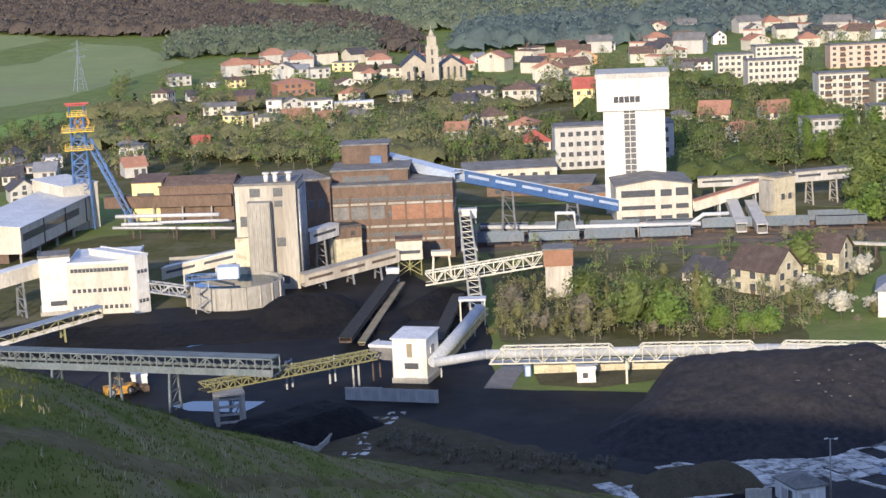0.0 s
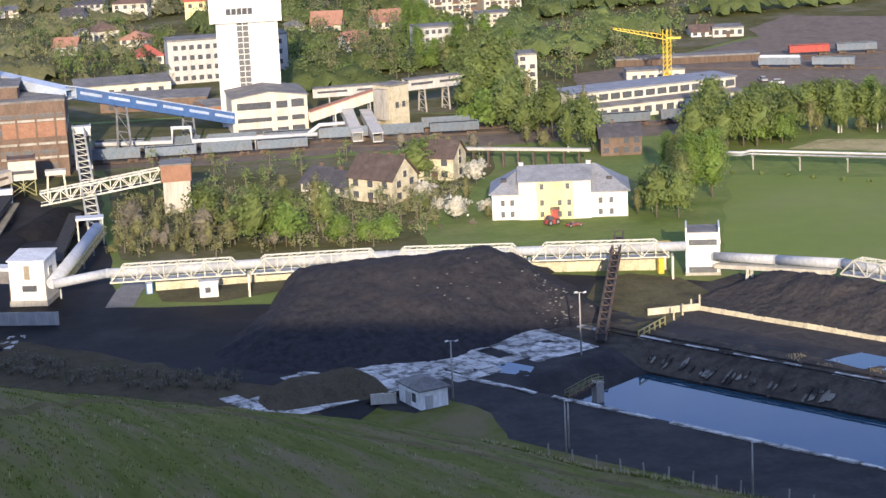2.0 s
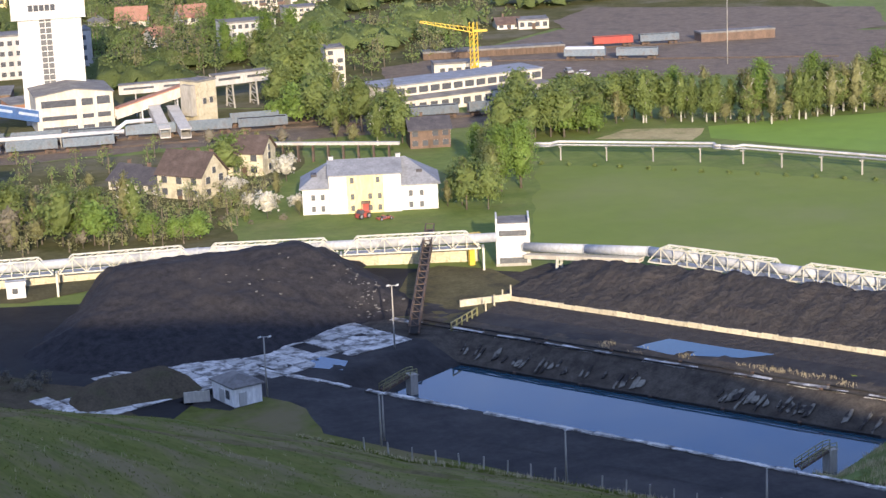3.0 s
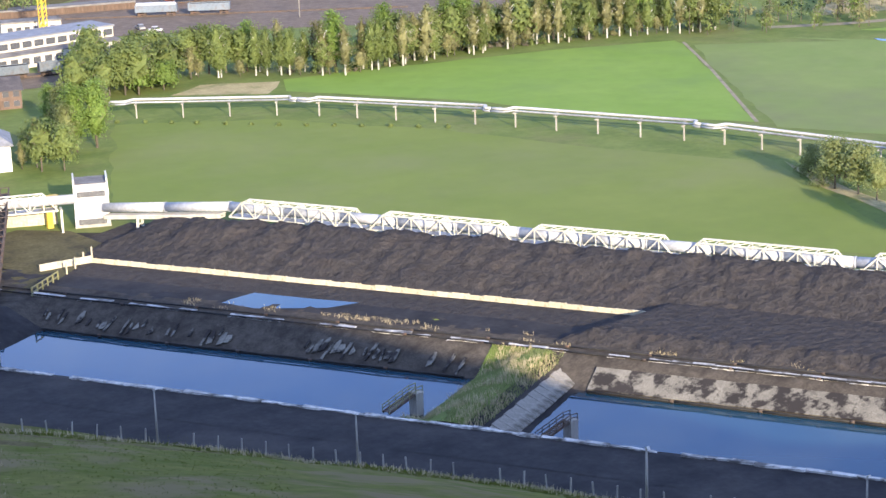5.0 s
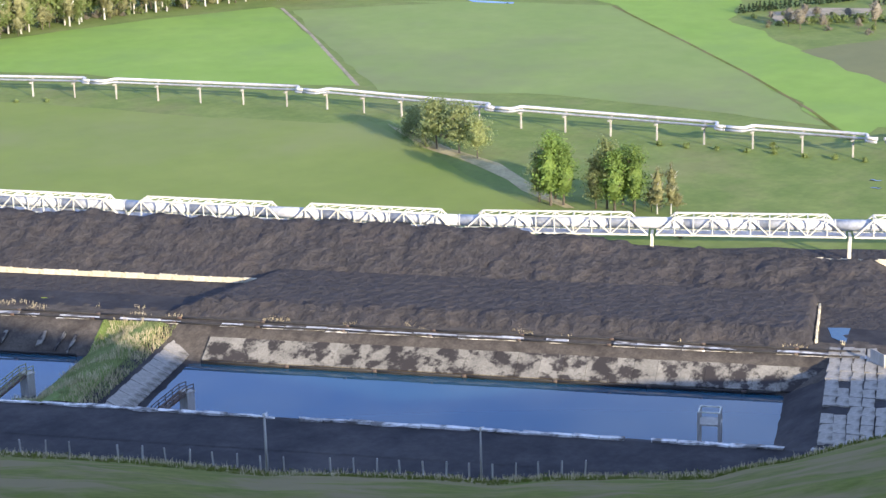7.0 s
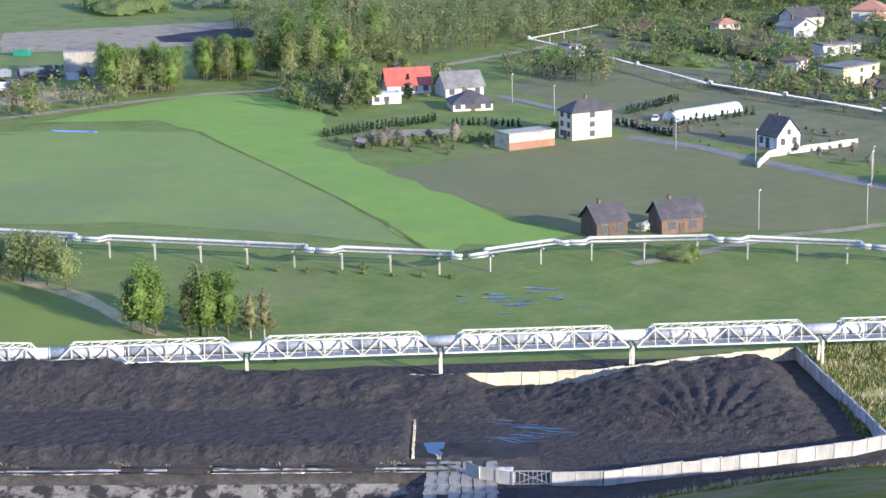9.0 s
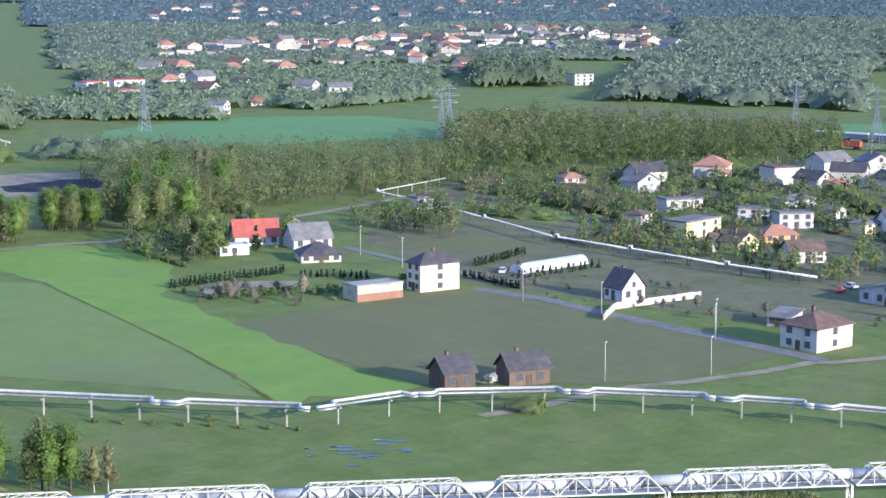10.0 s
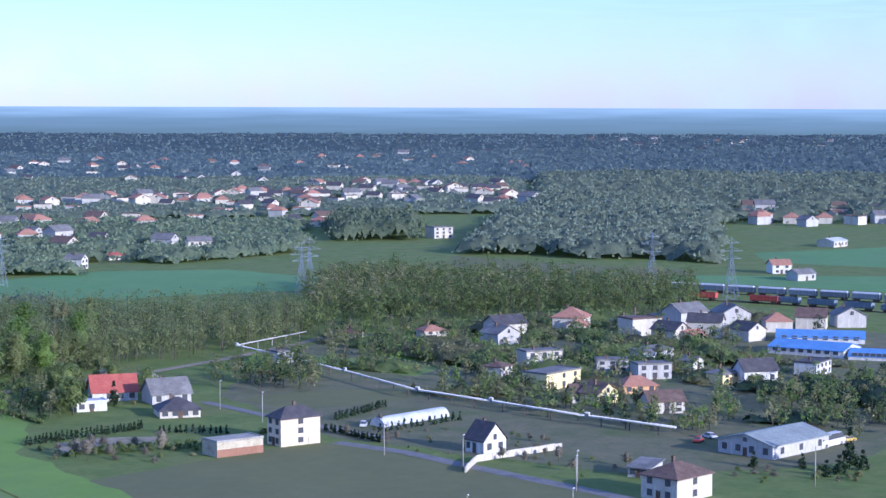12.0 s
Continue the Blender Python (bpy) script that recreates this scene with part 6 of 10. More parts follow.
# white shaft hall on legs and the shaft house behind
th, W = building("shaft_hall", -107.2, 497.3, -98.3, 552.7, 9.6, 15, CREAM, ROOFWHITE, "long white shaft hall with a dark window band and pale roof", "industrial hall", "mono", 1.2, .5, z0=2.6)
HH1 = 9.6
bm = bmesh.new()
xbox(bm, 1.5, W * .8, -.08, .05, HH1 * .58, HH1 * .78)
part("window_band", bm, GLASS, th)
for k in range(5):
    bm = bmesh.new()
    xbox(bm, W * k / 4.2 + .2, W * k / 4.2 + .7, .2, .8, -.5, 2.8)
    part("column", bm, CONCRETE, th)
for k in range(3):
    bm = bmesh.new()
    xbox(bm, W * (.3 + .3 * k), W * (.3 + .3 * k) + .25, -.25, 0, 2.6, HH1)
    part("downpipe", bm, DARKSTEEL, th)
bm = bmesh.new()
xbox(bm, 1, W - 1, 4, 14.5, -.5, 2.6)
part("base", bm, BRICK, th)
th, W = building("shaft_house", -104.7, 545.4, -96.4, 553.1, 13, 16, CREAM, ROOFWHITE, "tall white shaft house below the headframe", "shaft house", "mono", 1.0)
windows(th, W, 16, "r", 3, 9, 1.2, 1.6)
# headframe
fx, fy = -100.5, 552.4
hf = thing("headframe", fx, fy, 0, 8, "blue steel mine headframe with yellow platforms", "headframe")
zt = 31.8
for x in (-2.7, 2.7):
    for y in (-2.7, 2.7):
        bm = bmesh.new()
        bar(bm, (x, y, 0), (x * .62, y * .62, zt), .5)
        part("leg", bm, BLUEPAINT, hf)
for side in range(4):
    bm = bmesh.new()
    c, s_ = math.cos(side * math.pi / 2), math.sin(side * math.pi / 2)
    lv = 7
    for k in range(lv):
        z0, z1 = zt * (.28 + .72 * k / lv), zt * (.28 + .72 * (k + 1) / lv)
        for a, b, za, zb in ((-2.5, 2.5, z0, z1), (2.5, -2.5, z0, z1), (-2.5, 2.5, z1, z1)):
            ta, tb = 1.08 - .38 * za / zt, 1.08 - .38 * zb / zt
            bar(bm, (a * ta * c - -2.5 * ta * s_, a * ta * s_ + -2.5 * ta * c, za), (b * tb * c - -2.5 * tb * s_, b * tb * s_ + -2.5 * tb * c, zb), .26)
    part("bracing", bm, BLUEPAINT, hf)
for z, r in ((27.6, 4.4), (22.4, 3.9), (zt, 2.7)):
    bm = bmesh.new()
    xbox(bm, -r, r, -r, r, z, z + .25)
    for k in range(4):
        c, s_ = math.cos(k * math.pi / 2), math.sin(k * math.pi / 2)
        for zz in (.7, 1.25):
            bar(bm, (-r * c + r * s_, -r * s_ - r * c, z + zz), (r * c + r * s_, r * s_ - r * c, z + zz), .12)
        for q in range(5):
            u = -r + 2 * r * q / 4
            bar(bm, (u * c + r * s_, u * s_ - r * c, z + .2), (u * c + r * s_, u * s_ - r * c, z + 1.25), .1)
    part("platform", bm, YELLOWPAINT, hf, "yellow railed platform")
for y in (-1.2, 1.2):
    bm = bmesh.new()
    n = 20
    for k in range(n):
        a, b = k * math.tau / n, (k + 1) * math.tau / n
        bar(bm, (1.2 + 1.9 * math.cos(a), y, 29.9 + 1.9 * math.sin(a)), (1.2 + 1.9 * math.cos(b), y, 29.9 + 1.9 * math.sin(b)), .34)
        if k % 3 == 0:
            bar(bm, (1.2, y, 29.9), (1.2 + 1.9 * math.cos(a), y, 29.9 + 1.9 * math.sin(a)), .16)
    part("sheave_wheel", bm, ORANGEPAINT, hf, "orange rope sheave")
bm = bmesh.new()
for x in (-2.2, 2.2):
    for y in (-2.2, 2.2):
        bar(bm, (x, y, zt + .2), (x * .9, y * .9, zt + 3.0), .22)
part("cage_post", bm, BLUEPAINT, hf)
bm = bmesh.new()
xbox(bm, -2.8, 2.8, -2.6, 2.6, zt + 3.0, zt + 3.3)
bar(bm, (-3.4, 0, zt + 3.5), (3.4, 0, zt + 3.5), .4)
part("crane_beam", bm, REDPAINT, hf)
gx, gy = -86.5, 550.6
for y in (-2.6, 2.6):
    bm = bmesh.new()
    a, b = Vector((2.4, y * .6, zt * .80)), Vector((gx - fx, gy - fy + y, 0))
    for e in (-.8, .8):
        bar(bm, a + Vector((e, 0, 0)), b + Vector((e, 0, 0)), .45)
    for k in range(14):
        p, q = a.lerp(b, k / 14), a.lerp(b, (k + 1) / 14)
        e = .8 if k % 2 else -.8
        bar(bm, p + Vector((e, 0, 0)), q + Vector((-e, 0, 0)), .22)
    part("backstay", bm, BLUEPAINT, hf)
for k in range(1, 6):
    bm = bmesh.new()
    p = Vector((2.4, 0, zt * .80)).lerp(Vector((gx - fx, gy - fy, 0)), k / 6)
    bar(bm, p + Vector((0, -2.4, 0)), p + Vector((0, 2.4, 0)), .3)
    part("tie", bm, BLUEPAINT, hf)
# office and bath house, white tower
th, W = building("bath_house", -82.6, 427.6, -67.9, 428.1, 11.3, 19, CREAM, ROOFWHITE, "white two-storey bath house with pale blue roof", "mine building")
HO = 11.9
windows(th, W, 19, "f", 16, HO * .80, .75, .85, .6, GLASS, False)
windows(th, W, 19, "f", 12, HO * .42, .75, .85, .6, GLASS, False)
windows(th, W, 19, "f", 12, HO * .10, .75, .85, .6, GLASS, False)
th, W = building("bath_house_wing", -67.4, 426.2, -65, 428.6, 12.6, 17, WHITE, ROOFWHITE, "white side wing of the bath house", "mine building")
windows(th, W, 17, "f", 3, HO * .75, .7, .8, .3, GLASS, False)
windows(th, W, 17, "f", 3, HO * .2, .7, .8, .3, GLASS, False)
windows(th, W, 17, "r", 5, HO * .5, 1.2, 1.2)
th, W = building("transfer_tower", -89, 428.5, -82.3, 429.8, 12.9, 8, WHITE, ROOFGREY, "white sheet-clad conveyor transfer tower", "transfer tower")
window(th, W, 8, "f", W * .55, 2.2, W * .5, .9)
bm = bmesh.new()
xbox(bm, -.4, W + .3, -.3, 8.3, -.4, .9)
part("plinth", bm, CONCRETE, th)


def truss_bridge(name, p0, p1, w, h, material, label, bays, belt=None, ends=True, category="truss bridge", bar_w=.28, split=False):
    """A pair of lattice side trusses joined by cross ties, with a belt or tube inside."""
    p0, p1 = Vector(p0), Vector(p1)
    d = p1 - p0
    L, dz = math.hypot(d.x, d.y), d.z
    th = thing(name, p0.x, p0.y, p0.z, math.degrees(math.atan2(d.y, d.x)), label, category)

    def q(x, y, z):
        return (x, y, z + dz * x / L)
    b = L / bays
    for s_ in (-1, 1):
        y = s_ * w / 2
        bm = bmesh.new()
        bar(bm, q(0, y, 0), q(L, y, 0), bar_w * 1.2)
        part("bottom_chord", bm, material, th)
        bm = bmesh.new()
        e = b if ends else 0
        bar(bm, q(e, y, h), q(L - e, y, h), bar_w * 1.1)
        part("top_chord", bm, material, th)
        webs = []
        if ends:
            webs += [(q(0, y, 0), q(b, y, h), bar_w, "end_post"), (q(L, y, 0), q(L - b, y, h), bar_w, "end_post")]
        for k in range(1 if ends else 0, bays - (1 if ends else 0)):
            up = k % 2 == (1 if ends else 0)
            webs.append((q(k * b, y, h if up else 0), q((k + 1) * b, y, 0 if up else h), bar_w * .75, "diagonal"))
        webs += [(q(k * b, y, 0), q(k * b, y, h), bar_w * .7, "upright") for k in range(1, bays)]
        if split:
            for p_, q_, w_, nm in webs:
                bm = bmesh.new()
                bar(bm, p_, q_, w_)
                part(nm, bm, material, th)
        else:
            bm = bmesh.new()
            for p_, q_, w_, nm in webs:
                bar(bm, p_, q_, w_)
            part("truss_web", bm, material, th)["kind"] = "stuff"
    for k in range(1 if ends else 0, bays + (0 if ends else 1)):
        bm = bmesh.new()
        bar(bm, q(k * b, -w / 2, h), q(k * b, w / 2, h), bar_w * .7)
        if k < bays - 1:
            bar(bm, q(k * b, -w / 2, h), q((k + 1) * b, w / 2, h), bar_w * .45)
        part("cross_tie", bm, material, th)
    bm = bmesh.new()
    v = xbox(bm, 0, L, -w / 2 + .1, w / 2 - .1, -.1, .08)
    for t in v:
        t.co.z += dz * t.co.x / L
    part("deck", bm, belt or GREYSTEEL, th)
    return th


truss_bridge("truss_bridge", (-4.1, 425.3, 3.8), (21.6, 424.8, 7), 3.0, 2.6, WHITESTEEL, "white lattice conveyor bridge over the coal yard", 12, BLACKMAT, ends=False)
truss_bridge("truss_bridge", (-83.4, 433.7, 6.9), (-56.5, 427.7, 3.2), 2.2, 2.0, GREYSTEEL, "grey lattice foot bridge to the round tank", 14, GREYSTEEL, ends=False)
truss_bridge("inclined_conveyor", (6.4, 398.8, 1.7), (5.8, 484.3, 8.9), 2.6, 1.6, WHITESTEEL, "steep pale lattice conveyor rising to the plant", 16, BLACKMAT, ends=False)
th, W = building("belt_house", 4.4, 484.4, 8.7, 484.3, 10.2, 4, WHITE, ROOFWHITE, "small white conveyor head house on legs", "conveyor house", z0=8.4)
for x in (.3, W - .3):
    bm = bmesh.new()
    bar(bm, (x, 1, -.3), (x, 1, 8), .35)
    bar(bm, (x, 3.5, -.3), (x, 3.5, 8), .35)
    part("leg", bm, GREYSTEEL, th)
# round thickener tank
tx, ty = -46.9, 435.1
tk = thing("thickener_tank", tx, ty, 0, 0, "round grey concrete thickener tank with blue bridge", "tank")
TH, TR = 5.0, 10.8
bm = bmesh.new()
n = 48
rings = [[bm.verts.new((r * math.cos(k * math.tau / n), r * math.sin(k * math.tau / n), z)) for k in range(n)] for r, z in ((TR, -.5), (TR, TH), (TR - .6, TH), (TR - .6, TH - 1.2))]
for A, B in zip(rings, rings[1:]):
    for k in range(n):
        bm.faces.new((A[k], A[(k + 1) % n], B[(k + 1) % n], B[k]))
part("tank_wall", bm, CONCRETE, tk)
bm = bmesh.new()
bm.faces.new([bm.verts.new(((TR - .6) * math.cos(k * math.tau / n), (TR - .6) * math.sin(k * math.tau / n), TH - .7)) for k in range(n)])
part("tank_water", bm, WATER, tk)
for k in range(20):
    a = k * math.tau / 20
    bm = bmesh.new()
    c, s_ = math.cos(a), math.sin(a)
    bar(bm, (c * (TR + .12), s_ * (TR + .12), 0), (c * (TR + .12), s_ * (TR + .12), TH), .35)
    part("buttress", bm, CONCRETE, tk)
bm = bmesh.new()
xbox(bm, -TR, 1, -.9, .9, TH + .2, TH + .5)
for y in (-.9, .9):
    bar(bm, (-TR, y, TH + 1.5), (1, y, TH + 1.5), .14)
    for k in range(9):
        bar(bm, (-TR + k * 1.4, y, TH + .4), (-TR + k * 1.4, y, TH + 1.5), .12)
part("bridge", bm, BLUEPAINT, tk)
bm = bmesh.new()
xbox(bm, -3.6, 1.2, -1.8, 1.8, TH + .5, TH + 3.2)
bmesh.ops.bevel(bm, geom=bm.edges[:], offset=.2, segments=1)
part("drive_house", bm, STEELBLUE, tk, "light blue drive house on the tank bridge")
th = thing("tank_stair", tx - 6, ty - TR - 1.2, 0, 10, "grey steel stair tower beside the tank", "stair")
for k in range(4):
    bm = bmesh.new()
    bar(bm, (-1.2 if k % 2 else 1.2, 0, k * 1.5), (1.2 if k % 2 else -1.2, 0, k * 1.5 + 1.5), .7, .15)
    part("flight", bm, GREYSTEEL, th)
for x in (-1.5, 1.5):
    bm = bmesh.new()
    bar(bm, (x, 0, -.3), (x, 0, 7), .2)
    part("post", bm, GREYSTEEL, th)
# conveyor towers in the yard
th, W = building("conveyor_house", -11, 455.8, -4.8, 455.9, 8.3, 6, CREAM, ROOFBROWN, "small cream conveyor house on steel legs", "conveyor house", z0=3.8)
window(th, W, 6, "f", W * .5, 5.4, W * .8, .6)
for x in (.4, W / 2, W - .4):
    for y in (.4, 5.6):
        bm = bmesh.new()
        bar(bm, (x, y, -.3), (x, y, 3.8), .3)
        part("leg", bm, OLIVEPAINT, th)
bm = bmesh.new()
for y in (.4, 5.6):
    bar(bm, (.4, y, 0), (W - .4, y, 3.5), .2)
    bar(bm, (W - .4, y, 0), (.4, y, 3.5), .2)
part("bracing", bm, OLIVEPAINT, th)
th, W = building("operator_cabin", -13, 439.4, -10.2, 439.5, 4.5, 2.6, WHITE, ROOFWHITE, "small white operator cabin at the conveyor head", "cabin", z0=1.9)
windows(th, W, 2.6, "f", 2, 2.8, .6, .8, .2)
bm = bmesh.new()
for x in (.2, W - .2):
    bar(bm, (x, 1.2, -.3), (x, 1.2, 1.9), .25)
part("legs", bm, DARKSTEEL, th)
px, py = -0.5, 451.8
th = thing("portal_frame", px, py, 0, 0, "white steel portal frame beside the conveyors", "portal frame")
for x in (-2.2, 2.2):
    bm = bmesh.new()
    bar(bm, (x, 0, -.3), (x * .8, 0, 5.6), .45)
    part("leg", bm, WHITESTEEL, th)
bm = bmesh.new()
xbox(bm, -2.3, 2.3, -1.4, 1.4, 5.4, 6.4)
part("head_box", bm, WHITESTEEL, th)
# water tower stump with brick head
th, W = building("brick_tower", 22, 422.8, 27.8, 422.4, 6.9, 6, SILOWALL, None, "old concrete tower with a red brick head", "tower")
HT = 6.9
bm = bmesh.new()
xbox(bm, -.3, W + .3, -.3, 6.3, HT, HT + 3.6)
part("brick_head", bm, BRICKRED, th)
bm = bmesh.new()
xbox(bm, -.5, W + .5, -.5, 6.5, HT + 3.6, HT + 3.9)
part("roof", bm, ROOFGREY, th)
windows(th, W, 6, "f", 2, HT + 1.4, .9, 1.2, 1)
# drive house, belts and gantries
th, W = building("drive_house", -10.1, 351.4, -3.9, 349.5, 8.4, 7.5, WHITE, ROOFWHITE, "white conveyor drive house in the coal yard", "drive house", "mono", .5)
HD = 8.4
window(th, W, 7.5, "f", W * .55, HD * .33, W * .38, .95)
window(th, W, 7.5, "f", W * .55, .25, W * .42, .7, GLASS, CONCRETE)
window(th, W, 7.5, "r", 3.5, HD * .62, 2, 1.3)
bm = bmesh.new()
xbox(bm, W * .42, W * .58, -.06, .02, HD * .58, HD * .88)
part("rust_panel", bm, TRACK, th)
bm = bmesh.new()
xbox(bm, -.25, W + .2, -.25, 7.7, -.4, 1.0)
part("plinth", bm, CONCRETE, th)
th, W = building("motor_hut", -14.3, 353.3, -10, 351.4, 6.5, 4, ROOFGREY, ROOFWHITE, "dark sheet hut with pale roof beside the drive house", "hut", z0=4.2)
bm = bmesh.new()
for x in (.3, W - .3):
    bar(bm, (x, .5, -.3), (x, .5, 5), .3)
    bar(bm, (x, 3.5, -.3), (x, 3.5, 5), .3)
part("legs", bm, DARKSTEEL, th)
gallery("covered_conveyor", (-89, 353, 7), (-29.7, 332.6, 7), 3.4, 3.0, DULLTEAL, DULLTEAL, "long grey-blue covered conveyor on legs", None, 5, DULLTEAL, lattice=True)
gallery("low_conveyor", (-96.6, 388.3, 1), (-71.3, 400.9, 5), 3.0, 2.0, PALEGREY, BLUEGREY, "inclined grey conveyor rising towards the bath house", None, 2, OLIVEPAINT, lattice=True)
truss_bridge("yellow_gantry", (-41.9, 327.8, 6), (-13.6, 349.9, 5.2), 2.8, 1.3, OLIVEPAINT, "yellow-green conveyor gantry with handrails", 26, BLACKMAT, ends=False, category="conveyor gantry", bar_w=.2)
for x, y, h in ((-29.5, 350.3, 5.3), (-17.3, 349.1, 5.0), (-21.8, 353, 5.0)):
    bm = bmesh.new()
    bar(bm, (x, y, -.3), (x, y, h), .35)
    bar(bm, (x + .9, y + 1.8, -.3), (x + .9, y + 1.8, h), .35)
    bar(bm, (x, y, h - .3), (x + .9, y + 1.8, h - .3), .25)
    solo("gantry_trestle", bm, GREYSTEEL, "grey steel trestle under the yellow gantry", "trestle", group="gantry trestles")
cx, cy = -37.2, 326.7
th = thing("concrete_portal", cx, cy, 0, 12, "concrete ladder-like portal carrying the conveyor", "portal")
for x in (-2.4, 2.0):
    for y in (0, 3):
        bm = bmesh.new()
        xbox(bm, x - .35, x + .35, y - .35, y + .35, -.5, 5.2)
        part("column", bm, CONCRETE, th)
for k in range(4):
    bm = bmesh.new()
    xbox(bm, -2.05, 1.65, -.2, .2, .4 + k * 1.35, .75 + k * 1.35)
    part("rung", bm, CONCRETE, th)
bm = bmesh.new()
xbox(bm, -2.8, 2.4, -.5, 3.5, 5.2, 5.7)
part("cap", bm, CONCRETE, th)
gallery("coal_belt", (-20, 379.8, 1.6), (-11.4, 437.5, 3.0), 2.4, .9, DARKSTEEL, BLACKMAT, "dark open coal belt rising to the operator cabin", None, 4, DARKSTEEL, category="conveyor")
gallery("coal_belt", (-16.9, 381.1, 0.6), (-9.6, 437.5, 1.5), 1.2, .5, DARKSTEEL, TRACK, "narrow dark walkway beside the coal belt", None, 3, DARKSTEEL, category="conveyor")
gallery("coal_belt", (-2.2, 376.2, 1), (2.9, 419.9, 1.4), 2.2, .8, OLIVEPAINT, BLACKMAT, "low yellow-framed coal belt in the yard", None, 2, DARKSTEEL, category="conveyor")
duct("tube_conveyor", [(-2.6, 348.3, 4.4), (2.3, 371, 4.4), (6.7, 392.4, 4.4)], 1.15, TUBE, "pale blue round tube conveyor on posts", True, 14, "tube conveyor", GREYSTEEL)
truss_bridge("yellow_gantry", (-1, 351.7, 3), (7.9, 393.4, 3.2), 1.4, 1.2, OLIVEPAINT, "yellow-green walkway beside the tube conveyor", 16, GREYSTEEL, ends=False, category="walkway", bar_w=.14)
kx, ky = 5.5, 398.8
th = thing("conveyor_canopy", kx, ky, 0, -3, "white canopy on posts over the tube conveyor", "canopy")
bm = bmesh.new()
xbox(bm, -2.8, 2.8, -1.6, 1.6, 5.2, 5.6)
part("roof", bm, ROOFWHITE, th)
for x in (-2.5, 2.5):
    for y in (-1.4, 1.4):
        bm = bmesh.new()
        bar(bm, (x, y, -.3), (x, y, 5.2), .22)
        part("post", bm, WHITESTEEL, th)


# long tube conveyor in truss spans
def conveyor_run(pts, label, tube_z=5.7, deck=4.1, span=28.3, post_style=True, start=0.0):
    for (ax, ay), (bx, by) in zip(pts, pts[1:]):
        a, b = Vector((ax, ay)), Vector((bx, by))
        n = max(1, round((b - a).length / span))
        for k in range(n):
            p, q = a.lerp(b, (k + .02) / n), a.lerp(b, (k + .98) / n)
            truss_bridge("conveyor_span", (p.x, p.y, deck), (q.x, q.y, deck), 2.6, 2.7, WHITESTEEL, label, 10, GREYSTEEL, True, "conveyor truss", .21, True)
            c = a.lerp(b, (k + 1) / n)
            d = (b - a).normalized()
            s_ = Vector((-d.y, d.x))
            th = thing("conveyor_trestle", c.x, c.y, 0, math.degrees(math.atan2(d.y, d.x)), "cream steel trestle carrying the tube conveyor", "trestle", "conveyor trestles")
            for y in (-1.1, 1.1):
                bm = bmesh.new()
                bar(bm, (0, y * 1.2, -.4), (0, y, deck), .38)
                part("leg", bm, WHITESTEEL, th)
            bm = bmesh.new()
            bar(bm, (0, -1.3, deck - .15), (0, 1.3, deck - .15), .4)
            bar(bm, (0, -1.25, .8), (0, 1.1, deck - .6), .18)
            part("head_beam", bm, WHITESTEEL, th)


RUN_A = ((7, 346.8), (56.5, 341.0), (105.5, 327.6))
RUN_B = ((128.0, 304.9), (189.0, 215.5), (283.0, 106.2), (322.0, 60.7))
conveyor_run(RUN_A, "cream lattice truss span of the tube conveyor")
conveyor_run(RUN_B, "cream lattice truss span of the tube conveyor")
for pts in ([(-2.5, 346.5, 4.6), (RUN_A[0][0], RUN_A[0][1], 5.6), (RUN_A[1][0], RUN_A[1][1], 5.6), (108, 327.2, 5.6)],
            [(113, 326.5, 3.4), (RUN_B[0][0], RUN_B[0][1], 5.6), (RUN_B[1][0], RUN_B[1][1], 5.6), (RUN_B[2][0], RUN_B[2][1], 5.6), (RUN_B[3][0], RUN_B[3][1], 5.6)]):
    duct("tube_conveyor", pts, .85, TUBE, "long pale blue tube conveyor running inside trusses", False, 16, "tube conveyor")
# white corner tower of the conveyor
th, W = building("corner_tower", 108.1, 328, 113.9, 326.1, 7.8, 6.2, WHITE, None, "white corner tower of the tube conveyor", "transfer tower")
HC = 7.8
window(th, W, 6.2, "f", W * .5, HC * .72, W * .78, .85, PALEGLASS)
window(th, W, 6.2, "f", W * .5, HC * .08, W * .78, .8, PALEGLASS)
windows(th, W, 6.2, "r", 4, HC * .72, .9, .75, .5)
bm = bmesh.new()
xbox(bm, .31, W - .31, -.05, 6.15, HC + .005, HC + .14)
part("roof", bm, ROOFGREY, th)
for x in (0, W - .3):
    bm = bmesh.new()
    xbox(bm, x, x + .3, -.1, 6.2, HC, HC + .9)
    part("parapet", bm, WHITE, th)
bm = bmesh.new()
xbox(bm, -.1, W + .1, -.12, 6.3, -.4, .5)
part("plinth", bm, CONCRETE, th)
gallery("feeder_gallery", (113, 325.6, 1.6), (127, 306, 3.6), 1.6, .5, CREAM, CREAM, "sloping cream belt frame beside the corner tower", None, 2, WHITESTEEL)

